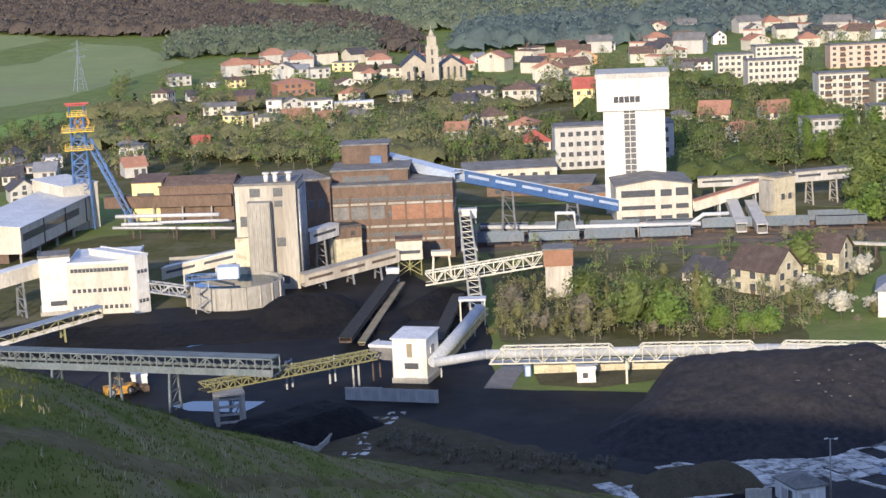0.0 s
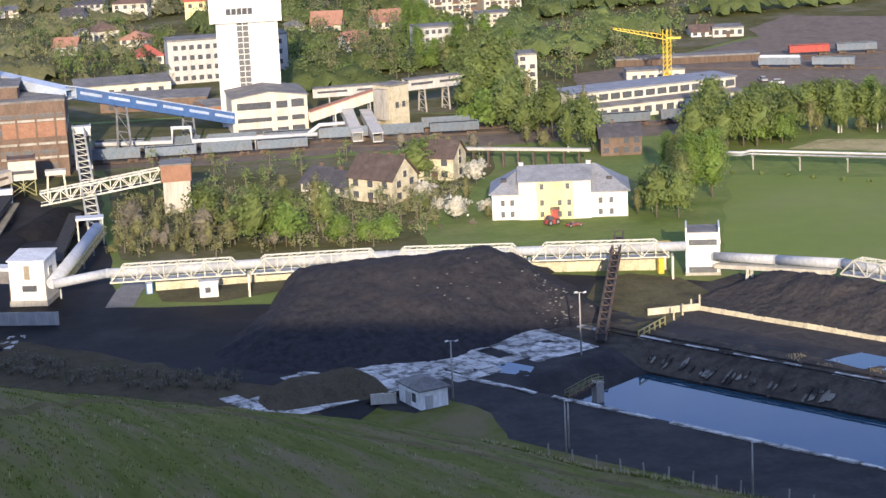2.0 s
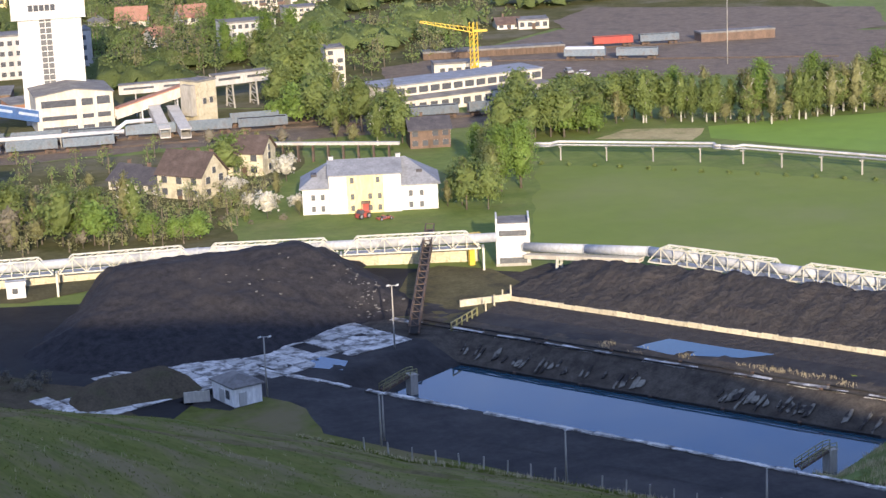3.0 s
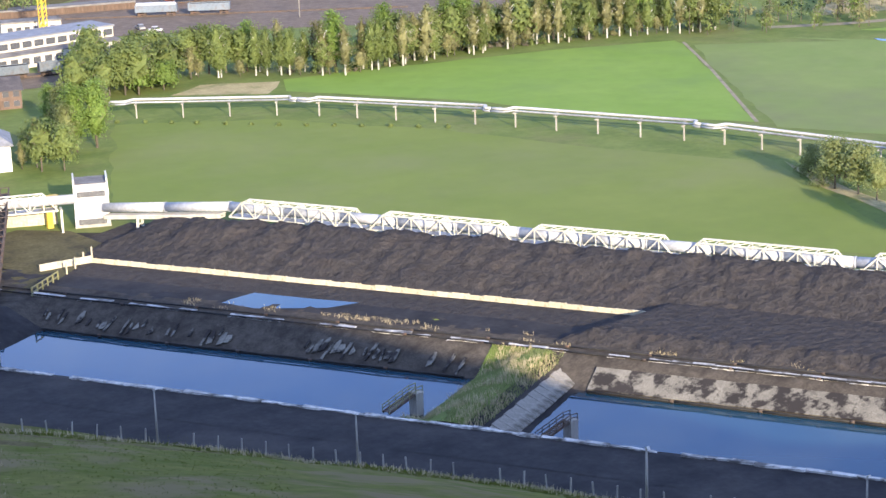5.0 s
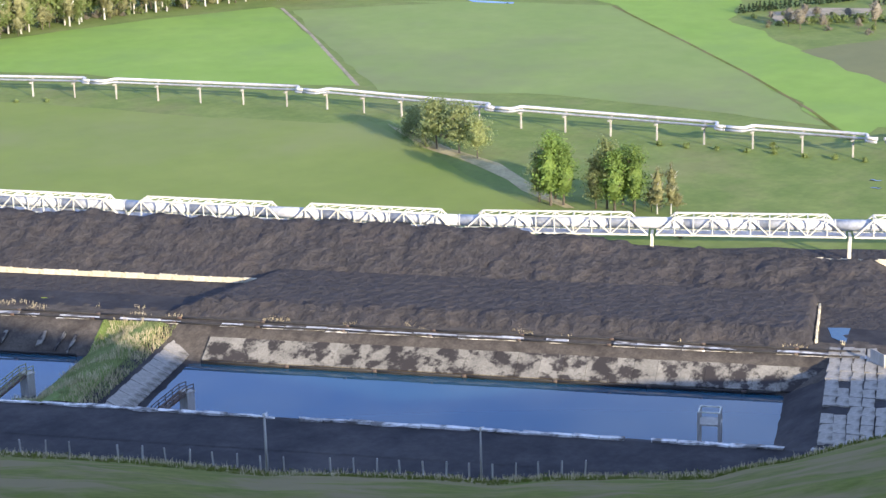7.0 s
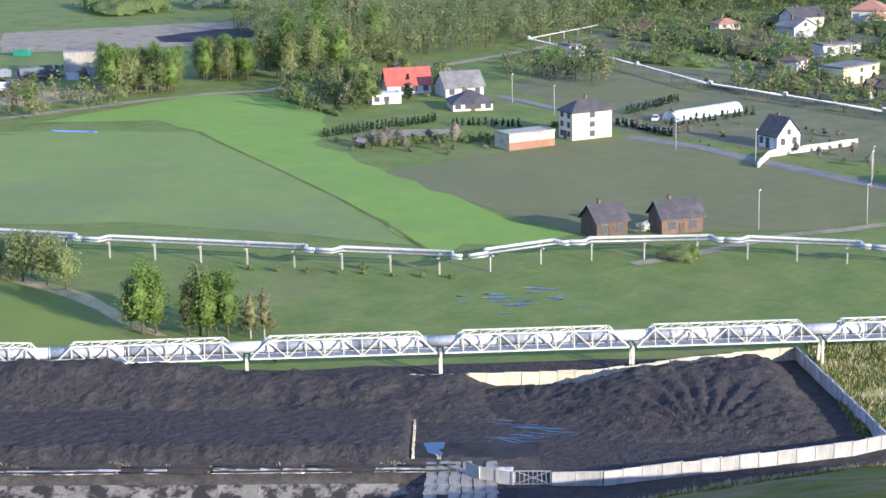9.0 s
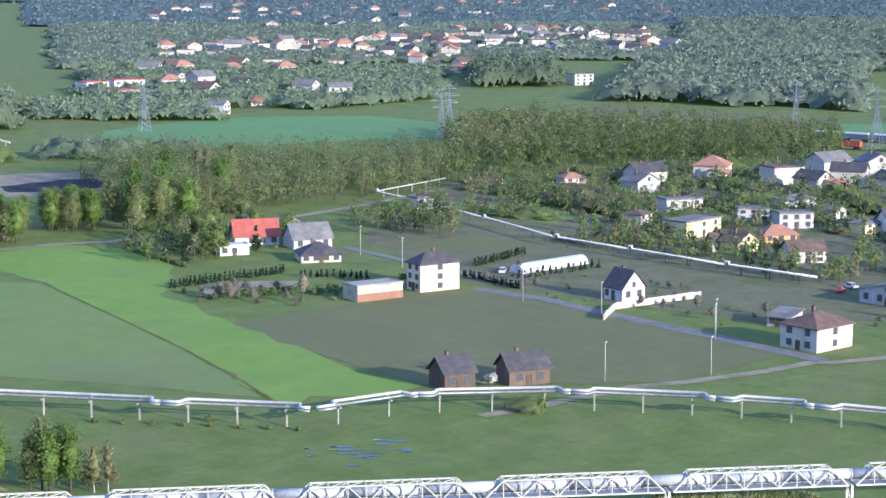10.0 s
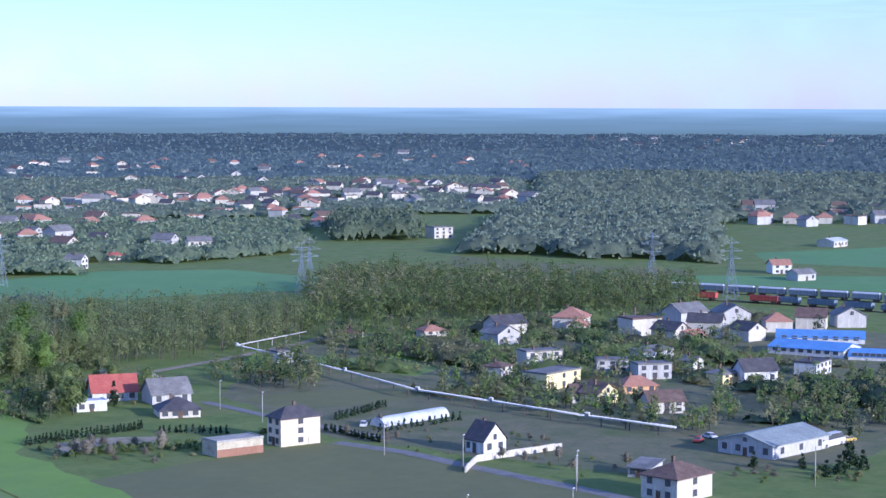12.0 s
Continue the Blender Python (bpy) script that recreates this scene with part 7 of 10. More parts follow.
# ---- houses ----
def put(kind, args, depth, wall, roof, style, rise, storeys, wf, label, turn=0, **k):
    """A house by its front line, height and depth, turned about its middle."""
    x0, y0, x1, y1, h = args
    c, s_ = math.cos(radians(turn)), math.sin(radians(turn))
    mx, my = (x0 + x1) / 2, (y0 + y1) / 2
    ax, ay = x0 - mx, y0 - my
    bx, by = x1 - mx, y1 - my
    lab_words = label.split()
    if len(lab_words) < 4:
        label += " in the town" if my > 500 else " beside the gardens"
    FOOT.append((mx + (mx / math.hypot(mx, my)) * depth * .5, my + (my / math.hypot(mx, my)) * depth * .5, max(depth, math.hypot(x1 - x0, y1 - y0)) * .62))
    return house(mx + ax * c - ay * s_, my + ax * s_ + ay * c, mx + bx * c - by * s_, my + bx * s_ + by * c, h, depth, wall, roof, style, rise, storeys, wf, max(1, wf - 1), label, name=kind, **k)


# manor
th, W = building("manor_house", 86.4, 387.2, 113.2, 380.2, 5.5, 12.5, WHITE, ROOFSLATE, "white two-storey manor with grey hipped roof", "manor house", "hip", 4.6, .6)
HM = 5.5
for x0, x1, m in ((W * .20, W * .73, WHITE),):
    bm = bmesh.new()
    xbox(bm, x0, x1, -.9, 6, -.5, HM + 2.6)
    part("central_block", bm, m, th)
    bm = bmesh.new()
    xbox(bm, W * .33, W * .60, -.98, -.9, -.4, HM + 2.5)
    part("yellow_bay", bm, YELLOWW, th, "pale yellow middle bay")
    bm = roof_mesh(x1 - x0, 11, HM + 2.6, 2.2, "gable", .3)
    o = part("central_roof", bm, ROOFSLATE, th)
    o.location = (x0, -.9, 0)
for z in (HM * .12, HM * .55, HM + .9):
    for u in ((.08, .15, .37, .50, .57, .80, .88) if z < HM else (.37, .56)):
        o = window(th, W, 12.5, "f", W * u, z, .62, 1.0, PALEGLASS)
        if .2 < u < .73:
            o.location.y = -1.0
for u in (.22, .72):
    chimney(th, W * u, 5.5, HM + 4.2, 1.2, .9, WHITE)
for u in (.09, .87):
    bm = bmesh.new()
    xbox(bm, W * u - .6, W * u + .6, 2.2, 4.5, HM + 1.2, HM + 2.4)
    part("dormer", bm, ROOFDARK, th)
bm = bmesh.new()
xbox(bm, W * .43, W * .50, -2.4, -.9, 2.3, 2.6)
bar(bm, (W * .435, -2.3, 0), (W * .435, -2.3, 2.3), .15)
bar(bm, (W * .495, -2.3, 0), (W * .495, -2.3, 2.3), .15)
part("porch", bm, ROOFBROWN, th)
bm = bmesh.new()
xbox(bm, W * .44, W * .49, -.99, -.9, 0, 2.1)
part("door", bm, REDPAINT, th)
windows(th, W, 12.5, "r", 4, HM * .55, .8, 1.1)
windows(th, W, 12.5, "r", 4, HM * .12, .8, 1.1)

# houses by the yard
put("house", (62.0, 420.4, 70.0, 411.4, 5.2), 9, CREAMWALL, ROOFDARKBROWN, "gable", 4.8, 2, 3, "cream two-storey house with dark brown tile roof", 0, chim=3)
put("house", (56.6, 429.8, 61.9, 422.9, 2.2), 8, CREAM, ROOFDARK, "gable", 3.0, 1, 3, "low cream house wing with dark roof", 0)
put("house", (81.2, 437.6, 87.2, 431.4, 5.2), 8, CREAMWALL, ROOFDARKBROWN, "gable", 3.6, 2, 2, "cream gabled house with brown roof and shed", 12)
put("house", (53.2, 434.4, 57.1, 429.7, 2.2), 9, CREAM, ROOFDARK, "gable", 3.2, 1, 2, "small house with dark steep roof among trees", 0)
put("brick_house", (126.7, 446.4, 136.4, 445.7, 4.5), 9, BRICK, ROOFDARK, "gable", 2.5, 2, 4, "old brick house with dark roof beside the tracks", -6)
put("stepped_block", (132, 549.8, 137.3, 548.5, 11.5), 10, CREAM, ROOFGREY, "flat", 0, 5, 2, "cream stepped block behind trees", 8, chim=0)
put("house", (223.7, 644.9, 233.6, 641.4, 2.9), 12, CREAM, ROOFGREY, "flat", 0, 1, 4, "low cream building beside the station yard", 6, chim=0)
put("house", (217.4, 649.2, 225.1, 646.5, 1.8), 10, WHITE, ROOFBROWN, "gable", 2, 1, 3, "low white house with brown roof", 10)

# town, by eye: front line and wall height, depth, wall, roof, style, rise, storeys, windows, turn
TOWN = (
    ((-129.7, 900.7, -122.1, 901.7, 6.2), 10, CREAM, ROOFBROWN, "hip", 1.6, 2, 3, -22, "cream two-storey house with flat brown roof"),
    ((-132.7, 993.6, -122.1, 994.9, 5), 10, PALEGREY, ROOFGREY, "hip", 1.5, 2, 3, 15, "grey house with low hipped roof"),
    ((-115.3, 979.5, -108.4, 978.3, 1.8), 8, WHITE, ROOFWHITE, "flat", 0, 1, 2, 0, "low white shed"),
    ((-100.9, 973, -92.9, 973.8, 4), 10, YELLOWW, ROOFBROWN, "hip", 1.5, 2, 3, 14, "bright yellow house with brown roof"),
    ((-89.4, 883.3, -80.7, 882.2, 4.9), 12, BRICK, ROOFBROWN, "mono", 1.5, 2, 2, 10, "plain brown brick block"),
    ((-100.3, 849.8, -86.1, 849.3, 3.8), 10, CREAM, ROOFGREY, "gable", 1.5, 2, 4, 8, "long cream house with grey roof"),
    ((-85.4, 784.7, -76.3, 783.6, 6.1), 12, YELLOWW, ROOFGREY, "flat", 0, 3, 3, -16, "pale yellow three-storey house with balconies"),
    ((-73.2, 781.9, -63.5, 780.7, 5.4), 10, CREAM, ROOFGREY, "hip", 1.2, 2, 3, -10, "cream flat-roofed house"),
    ((-63.4, 811, -51.4, 811.8, 2.3), 9, ORANGEW, ROOFTERRA, "gable", 2.6, 1, 4, 6, "low house with orange tile roof"),
    ((-71.8, 899, -54.4, 900.3, 7.7), 14, BRICKRED, ROOFTERRA, "hip", 2, 3, 6, 12, "red brick three-storey tenement"),
    ((-72.6, 844.5, -65.9, 845.1, 5.7), 10, WHITE, ROOFGREY, "flat", 0, 2, 2, -14, "white flat-roofed house"),
    ((-65, 843.1, -56.1, 843.8, 4.7), 10, PALEGREY, ROOFGREY, "gable_y", 2, 2, 2, 10, "pale grey gabled house"),
    ((-55.3, 837.8, -43.8, 838.5, 5.3), 10, WHITE, ROOFGREY, "flat", 0, 2, 4, 4, "long white flat-roofed building"),
    ((-43.5, 842.5, -26.6, 843.2, 3.3), 8, CREAM, ROOFWHITE, "flat", 0, 1, 5, 2, "long low white building"),
    ((-62.7, 1000.4, -52.4, 1001, 4.8), 10, PALEGREY, ROOFGREY, "flat", 0, 2, 3, 8, "pale grey flat-roofed house"),
    ((-53.1, 1029.2, -41.4, 1029.7, 4.4), 10, YELLOWW, ROOFGREY, "flat", 0, 2, 3, -12, "yellow and orange flat-roofed house"),
    ((-45.3, 928.9, -34.7, 929.4, 4.2), 9, WHITE, ROOFBROWN, "gable_y", 2.4, 2, 2, 14, "white gabled house with brown roof"),
    ((-43.5, 880.7, -33.6, 881.2, 4), 9, CREAM, ROOFTERRA, "hip", 2.2, 2, 2, -14, "cream house with orange roof"),
    ((-114.6, 916.9, -109.9, 917.4, 2.6), 8, WHITE, ROOFDARK, "gable", 2.6, 1, 2, 12, "white house with dark roof"),
    ((-89.2, 721.4, -83.4, 720.1, 2.7), 8, CREAM, ROOFRED, "gable", 3, 1, 2, 24, "small house with red roof among trees"),
    ((6.5, 823.5, 15.5, 823.4, 3.8), 10, PALEGREY, ROOFDARK, "gable", 3.0, 2, 3, -14, "grey house with dark gabled roof"),
    ((13.9, 859.6, 27.2, 859.3, 4.7), 10, PALEGREY, ROOFDARK, "hip", 1.8, 2, 5, 5, "grey tenement with dark roof"),
    ((28.1, 833.1, 42.4, 832.5, 6.6), 12, CREAM, ROOFBROWN, "hip", 2.8, 2, 4, -10, "large cream house with brown hipped roof"),
    ((44.9, 868.6, 50.9, 868.3, 4.2), 9, WHITE, ROOFGREY, "flat", 0, 2, 2, 10, "white flat-roofed house"),
    ((12.3, 1006.3, 21, 1006.2, 3.6), 10, CREAM, ROOFRED, "hip", 3.2, 1, 2, 18, "house with bright red roof beside the church"),
    ((28.3, 1020.1, 34.1, 1019.9, 4.2), 8, WHITE, ROOFGREY, "flat", 0, 2, 2, 0, "small white house"),
    ((21.3, 1042.4, 27.8, 1042.2, 3.2), 8, WHITE, ROOFSLATE, "gable", 2, 2, 2, 20, "small white house with grey roof"),
    ((25.7, 716.4, 35.6, 716, 4.8), 10, CREAM, ROOFTERRA, "hip", 2.6, 2, 3, -16, "cream house with dark red roof"),
    ((29.6, 677.9, 39, 677.5, 3.1), 9, CREAM, ROOFRED, "hip", 3.6, 1, 3, 12, "house with bright red hipped roof"),
    ((11.4, 740.9, 17.8, 740.8, 4.9), 9, CREAM, ROOFGREY, "gable_y", 2, 2, 2, 8, "pale house with grey roof among trees"),
    ((56.5, 809.5, 65, 810.9, 7.9), 11, YELLOWW, ROOFRED, "gable", 4.2, 2, 2, -14, "yellow house with red roof and dormers"),
    ((72.8, 1007.8, 83.1, 1007, 4.1), 10, ORANGEW, ROOFTERRA, "gable_y", 3, 2, 2, 10, "orange gabled house"),
    ((85.2, 1073.4, 98.7, 1074.2, 3.9), 9, WHITE, ROOFGREY, "flat", 0, 1, 4, 8, "white flat-roofed row"),
    ((120.3, 1019.4, 130.3, 1020.2, 4.3), 9, PALEGREY, ROOFTERRA, "hip", 1.6, 2, 3, 0, "grey house with reddish roof"),
    ((120.7, 950.5, 133.8, 950.8, 4.2), 8, WHITE, ROOFBROWN, "mono", 1.2, 2, 4, 10, "long white house"),
    ((111.6, 929.4, 121, 928.2, 3.8), 9, CREAM, ROOFGREY, "gable", 2.4, 1, 3, -8, "cream house with grey roof"),
    ((138.4, 1067.8, 148.2, 1068.5, 3.9), 9, WHITE, ROOFDARK, "gable", 2.8, 1, 2, 12, "white house with dark roof"),
    ((152.6, 1082.1, 159.9, 1081, 4.7), 9, WHITE, ROOFDARK, "gable_y", 3, 2, 2, 8, "white gabled house with dark roof"),
    ((95.5, 720.6, 106.5, 719.1, 4.8), 13, CREAM, ROOFTERRA, "gable", 4.6, 2, 4, -6, "large house with faded terracotta roof"),
    ((122, 735, 142.3, 735.4, 2.8), 12, CREAM, ROOFTERRA, "gable", 4.2, 1, 7, 4, "long house with faded terracotta roof"),
    ((88.9, 733.6, 95.1, 732.9, 3.7), 9, CREAM, ROOFGREY, "hip", 2, 2, 2, 10, "cream house among trees"),
    ((-20.3, 869.5, -10.3, 869.7, 3.5), 8, CREAM, ROOFGREY, "mono", 1, 2, 3, 6, "low cream house before the church"),
    ((-29.4, 985.9, -16.2, 986.2, 5), 9, CREAM, ROOFBROWN, "hip", 2, 2, 3, 5, "cream house with brown roof"),
    ((-35.7, 961.5, -28, 961.8, 5.5), 9, PALEGREY, ROOFTERRA, "hip", 2, 2, 2, -10, "grey house with terracotta roof"),
    ((-100, 1033.7, -91.6, 1032.5, 5.1), 9, CREAM, ROOFTERRA, "gable", 2.4, 2, 2, 10, "house with orange roof"),
    ((-91.2, 1034.6, -84.7, 1035.1, 4.7), 9, CREAM, ROOFTERRA, "hip", 2.4, 2, 2, -10, "house with orange roof"),
    ((-75.2, 1007.6, -64.2, 1006.4, 4.4), 9, PALEGREY, ROOFSLATE, "gable", 2.4, 2, 3, 6, "grey house with slate roof"),
    ((-133, 607.7, -124.2, 607.5, 4.1), 12, PALEGREY, ROOFDARK, "gable_y", 3.4, 2, 3, 20, "old grey house with dark steep roof"),
    ((-138.7, 691, -132.2, 692.2, 3.2), 9, WHITE, ROOFWHITE, "flat", 0, 2, 2, 8, "white flat-roofed house"),
    ((-116.1, 721.7, -109, 722.8, 3.5), 9, CREAM, ROOFGREY, "hip", 1.8, 2, 3, 6, "cream house behind the headframe"),
    ((-146.2, 679.1, -140.2, 680.4, 2.3), 9, PALEGREY, ROOFGREY, "flat", 0, 1, 3, 0, "low grey shed"),
    ((54.6, 1010.9, 66.7, 1010.2, 3.8), 9, CREAM, ROOFTERRA, "gable", 2.4, 1, 3, 10, "long house with terracotta roof"),
    ((60.1, 916, 65.9, 915.6, 3.5), 9, PALEGREY, ROOFGREY, "flat", 0, 2, 2, 0, "grey flat-roofed house"),
)
# old crowded houses beside the headframe
TOWN += tuple(((x0, y0, x1, y1, h), 10, wall, roof, style, 2.8, 1 + (h > 5), 3, turn, lab) for (x0, y0, x1, y1, h), wall, roof, style, turn, lab in (
    ((-145.1, 652.5, -138.4, 651.9, 3.1), CREAM, ROOFDARK, "gable", 12, "old cream house with dark roof beside the mine"),
    ((-136, 658.6, -128.7, 660.1, 3.2), PALEGREY, ROOFSLATE, "gable", -10, "grey house with blue-grey roof beside the mine"),
    ((-138.7, 697.1, -133.3, 698.2, 3.2), CREAM, ROOFGREY, "flat", 8, "pale flat-roofed house beside the mine"),
    ((-158.6, 711.5, -153.1, 710.6, 2.7), PALEGREY, ROOFDARK, "hip", -8, "grey old house among trees"),
    ((-113.7, 701.6, -104.9, 701, 5), CREAM, ROOFGREY, "flat", 4, "cream block behind the headframe"),
    ((-104.9, 656.1, -97.5, 657.2, 3.8), PALEGREY, ROOFTERRA, "gable", 10, "grey house with reddish roof behind the headframe"),
    ((-108.3, 798.1, -101.3, 797, 3), CREAM, ROOFBROWN, "gable", 14, "small cream house on the town's edge"),
    ((-47.3, 771.8, -38.5, 772.3, 4.4), CREAM, ROOFTERRA, "gable", -8, "cream house with terracotta roof in the town"),
    ((-34.6, 786.5, -25.6, 786.9, 4), PALEGREY, ROOFGREY, "hip", 8, "grey town house with hipped roof"),
    ((19.1, 754.9, 27.8, 756.6, 4.3), CREAM, ROOFBROWN, "hip", 12, "cream town house with brown roof"),
    ((2.3, 718.9, 10.6, 718.8, 3.6), PALEGREY, ROOFTERRA, "gable", -12, "grey house with terracotta roof in the town"),
    ((102.4, 678.9, 110.3, 679.7, 3.4), CREAM, ROOFTERRA, "gable", 6, "pale house with terracotta roof below the blocks")))
for args, depth, wall, roof, style, rise, storeys, wf, turn, lab in TOWN:
    put("town_house", args, depth, wall, roof, style, rise, storeys, wf, lab, turn)


def flats(args, depth, wall, storeys, cols, label, balconies=False, turn=0):
    x0, y0, x1, y1, h = args
    th, W = building("apartment_block", x0, y0, x1, y1, h, depth, wall, ROOFGREY, label, "apartment block")
    FOOT.append(((x0 + x1) / 2, (y0 + y1) / 2 + depth / 2, W * .6))
    sh = h / storeys
    for k in range(storeys):
        for i in range(cols):
            u = W * (i + .5) / cols
            if balconies and i % 3 == 1:
                bm = bmesh.new()
                xbox(bm, u - 1.4, u + 1.4, -1.0, 0, k * sh + .2, k * sh + .35)
                xbox(bm, u - 1.4, u + 1.4, -1.0, -.92, k * sh + .35, k * sh + 1.3)
                part("balcony", bm, ROOFBROWN if k % 2 else WOODDARK, th)
                window(th, W, depth, "f", u, k * sh + .4, 2.2, sh * .62)
            else:
                window(th, W, depth, "f", u, k * sh + sh * .32, min(1.5, W / cols * .5), sh * .45)
        windows(th, W, depth, "r", 3, k * sh + sh * .32, 1.2, sh * .45)
    return th


flats((131.7, 831.2, 153, 831.7, 13.9), 12, CREAM, 5, 9, "cream five-storey apartment block")
flats((125.7, 876.8, 141.5, 876.5, 13.1), 12, CREAM, 5, 6, "cream five-storey apartment block on the slope")
flats((151.4, 931.9, 173.8, 932, 11.6), 12, CREAM, 5, 8, "cream apartment block behind the others")
flats((146.2, 753.1, 165.3, 753.3, 14.3), 12, CREAM, 5, 8, "pale five-storey block with dark balconies", True)
flats((167.7, 750.7, 182.6, 751.3, 10.6), 12, CREAM, 5, 6, "pale block with dark balconies", True)
flats((119.5, 637.2, 136.9, 637.8, 10.7), 12, PALEGREY, 4, 8, "grey four-storey block behind bare trees")
flats((157.5, 715.8, 169.6, 715.1, 5.2), 12, CREAM, 3, 5, "pale block of flats")
flats((186.1, 929.7, 220.9, 930.3, 10.6), 12, PINKW, 4, 9, "pink apartment block with white balconies", True)
for a, m, r, lab in (((223.5, 1139.3, 284.8, 1144.1, 3.1), CREAM, ROOFWHITE, "long white factory hall on the hill"), ((208.6, 1074.7, 267.8, 1076, 2.9), WHITE, ROOFWHITE, "long white factory hall below the wood"),
                     ((157.2, 1282.1, 181.7, 1284.9, 2.8), STEELBLUE, ROOFSLATE, "teal hall at the wood's edge"), ((248.3, 1187.6, 297, 1192.8, 3.3), PALEGREY, ROOFGREY, "grey hall on the hill")):
    building("factory_hall", *a, 14, m, r, lab, "factory hall")

# church
th, W = building("church", -15.6, 935.9, -2.2, 936.1, 9.6, 34, STONE, ROOFDARK, "cream stone church with tall bell tower", "church", "gable_y", 6)
cw, ch = W, 9.6
for u in (.25, .5, .75):
    window(th, W, 34, "f", W * u, 2, 1.3, 5.5)
o = window(th, W, 34, "f", W * .5, ch * .8, 2, 2)
bm = bmesh.new()
tz = 19
xbox(bm, W - 1.5, W + 4.3, -1.5, 4.5, -.5, tz)
xbox(bm, W - .8, W + 3.6, -.8, 3.8, tz, tz + 4.5)
part("bell_tower", bm, STONE, th)
bm = bmesh.new()
tube(bm, [(W + 1.4, 1.5, tz + 4.5), (W + 1.4, 1.5, tz + 6.2), (W + 1.4, 1.5, tz + 7.6)], 1.7, 10, .5)
tube(bm, [(W + 1.4, 1.5, tz + 7.4), (W + 1.4, 1.5, tz + 10.0)], .22, 6, .05)
part("lantern", bm, STONE, th)
for k in range(3):
    o = window(th, W, 34, "f", W + 1.4, tz * (.35 + .22 * k), .8, 2.6)
    o.location.y = -1.52
bm = body_mesh(13, 22, ch * .85, 4.5, "gable_y")
o = part("transept", bm, STONE, th)
o.location = (W + 4.3, 8, 0)
o = part("transept_roof", roof_mesh(13, 22, ch * .85, 4.5, "gable_y", .3), ROOFDARK, th)
o.location = (W + 4.3, 8, 0)
for k in range(4):
    o = window(th, W, 34, "f", W + 6 + k * 3, 3, .9, ch * .55)
    o.location.y = 7.97
    bm = bmesh.new()
    xbox(bm, W + 7.3 + k * 3, W + 7.9 + k * 3, 7, 8, 0, ch * .8)
    part("buttress", bm, STONE, th)
FOOT.append((-2, 955, 26))

# houses beyond the fields
put("house", (441.9, 352.9, 451.3, 344.1, 2.6), 9, WHITE, ROOFRED, "gable", 4.6, 1, 4, "white house with large red tile roof", 0)
put("annex", (425, 344.8, 431.7, 339.7, 2.5), 6, WHITE, ROOFWHITE, "flat", 0, 1, 3, "low white flat-roofed annex", 0, chim=0)
put("barn", (445.7, 334.7, 455.4, 328.3, 2.8), 9, PALEGREY, ROOFGREY, "gable", 4.2, 1, 3, "grey barn with weathered grey roof", 0)
put("bungalow", (427.5, 318.5, 435.5, 310.9, 2.1), 10, CREAM, ROOFDARK, "hip", 3.0, 1, 4, "bungalow with dark hipped roof", 0)
put("house", (409.7, 272.2, 406.9, 266.3, 7.0), 11.5, PEACH, ROOFDARK, "hip", 2.6, 3, 2, "three-storey pale peach house with dark hipped roof", 0)
th, W = building("unfinished_garage", 387.0, 271.5, 398.8, 266.2, 3.6, 7, CREAMWALL, CONCRETE, "unfinished garage of pale blocks and brick", "garage")
bm = bmesh.new()
xbox(bm, -.05, W + .05, -.05, 0, -.2, 1.9)
part("brick_base", bm, BRICKRED, th)
put("house", (424.6, 224.0, 422.5, 217.9, 3.2), 7.6, WHITE, ROOFDARK, "gable", 4.4, 1, 3, "white house with steep dark roof and roof windows", 0)
put("house", (393.7, 164.6, 391.0, 155.1, 5.2), 12.4, CREAM, ROOFBROWN, "hip", 2.6, 2, 2, "cream house with brown hipped roof by the road", 0)
put("annex", (413.8, 176.3, 413.8, 171, 2.4), 8, PALEGREY, ROOFGREY, "mono", 1, 1, 2, "grey annex with sheet roof", 0, chim=0)
put("warehouse", (454.7, 169.8, 450.3, 154.3, 3.4), 24, PALEGREY, ROOFGREEN, "gable_y", 2.2, 1, 4, "grey warehouse with wide sheet roof", 0, chim=0)
put("house", (525.2, 250, 542.3, 246.8, 4.8), 9, YELLOWW, ROOFGREY, "flat", 0, 2, 3, "bright yellow flat-roofed house", 0, chim=0)
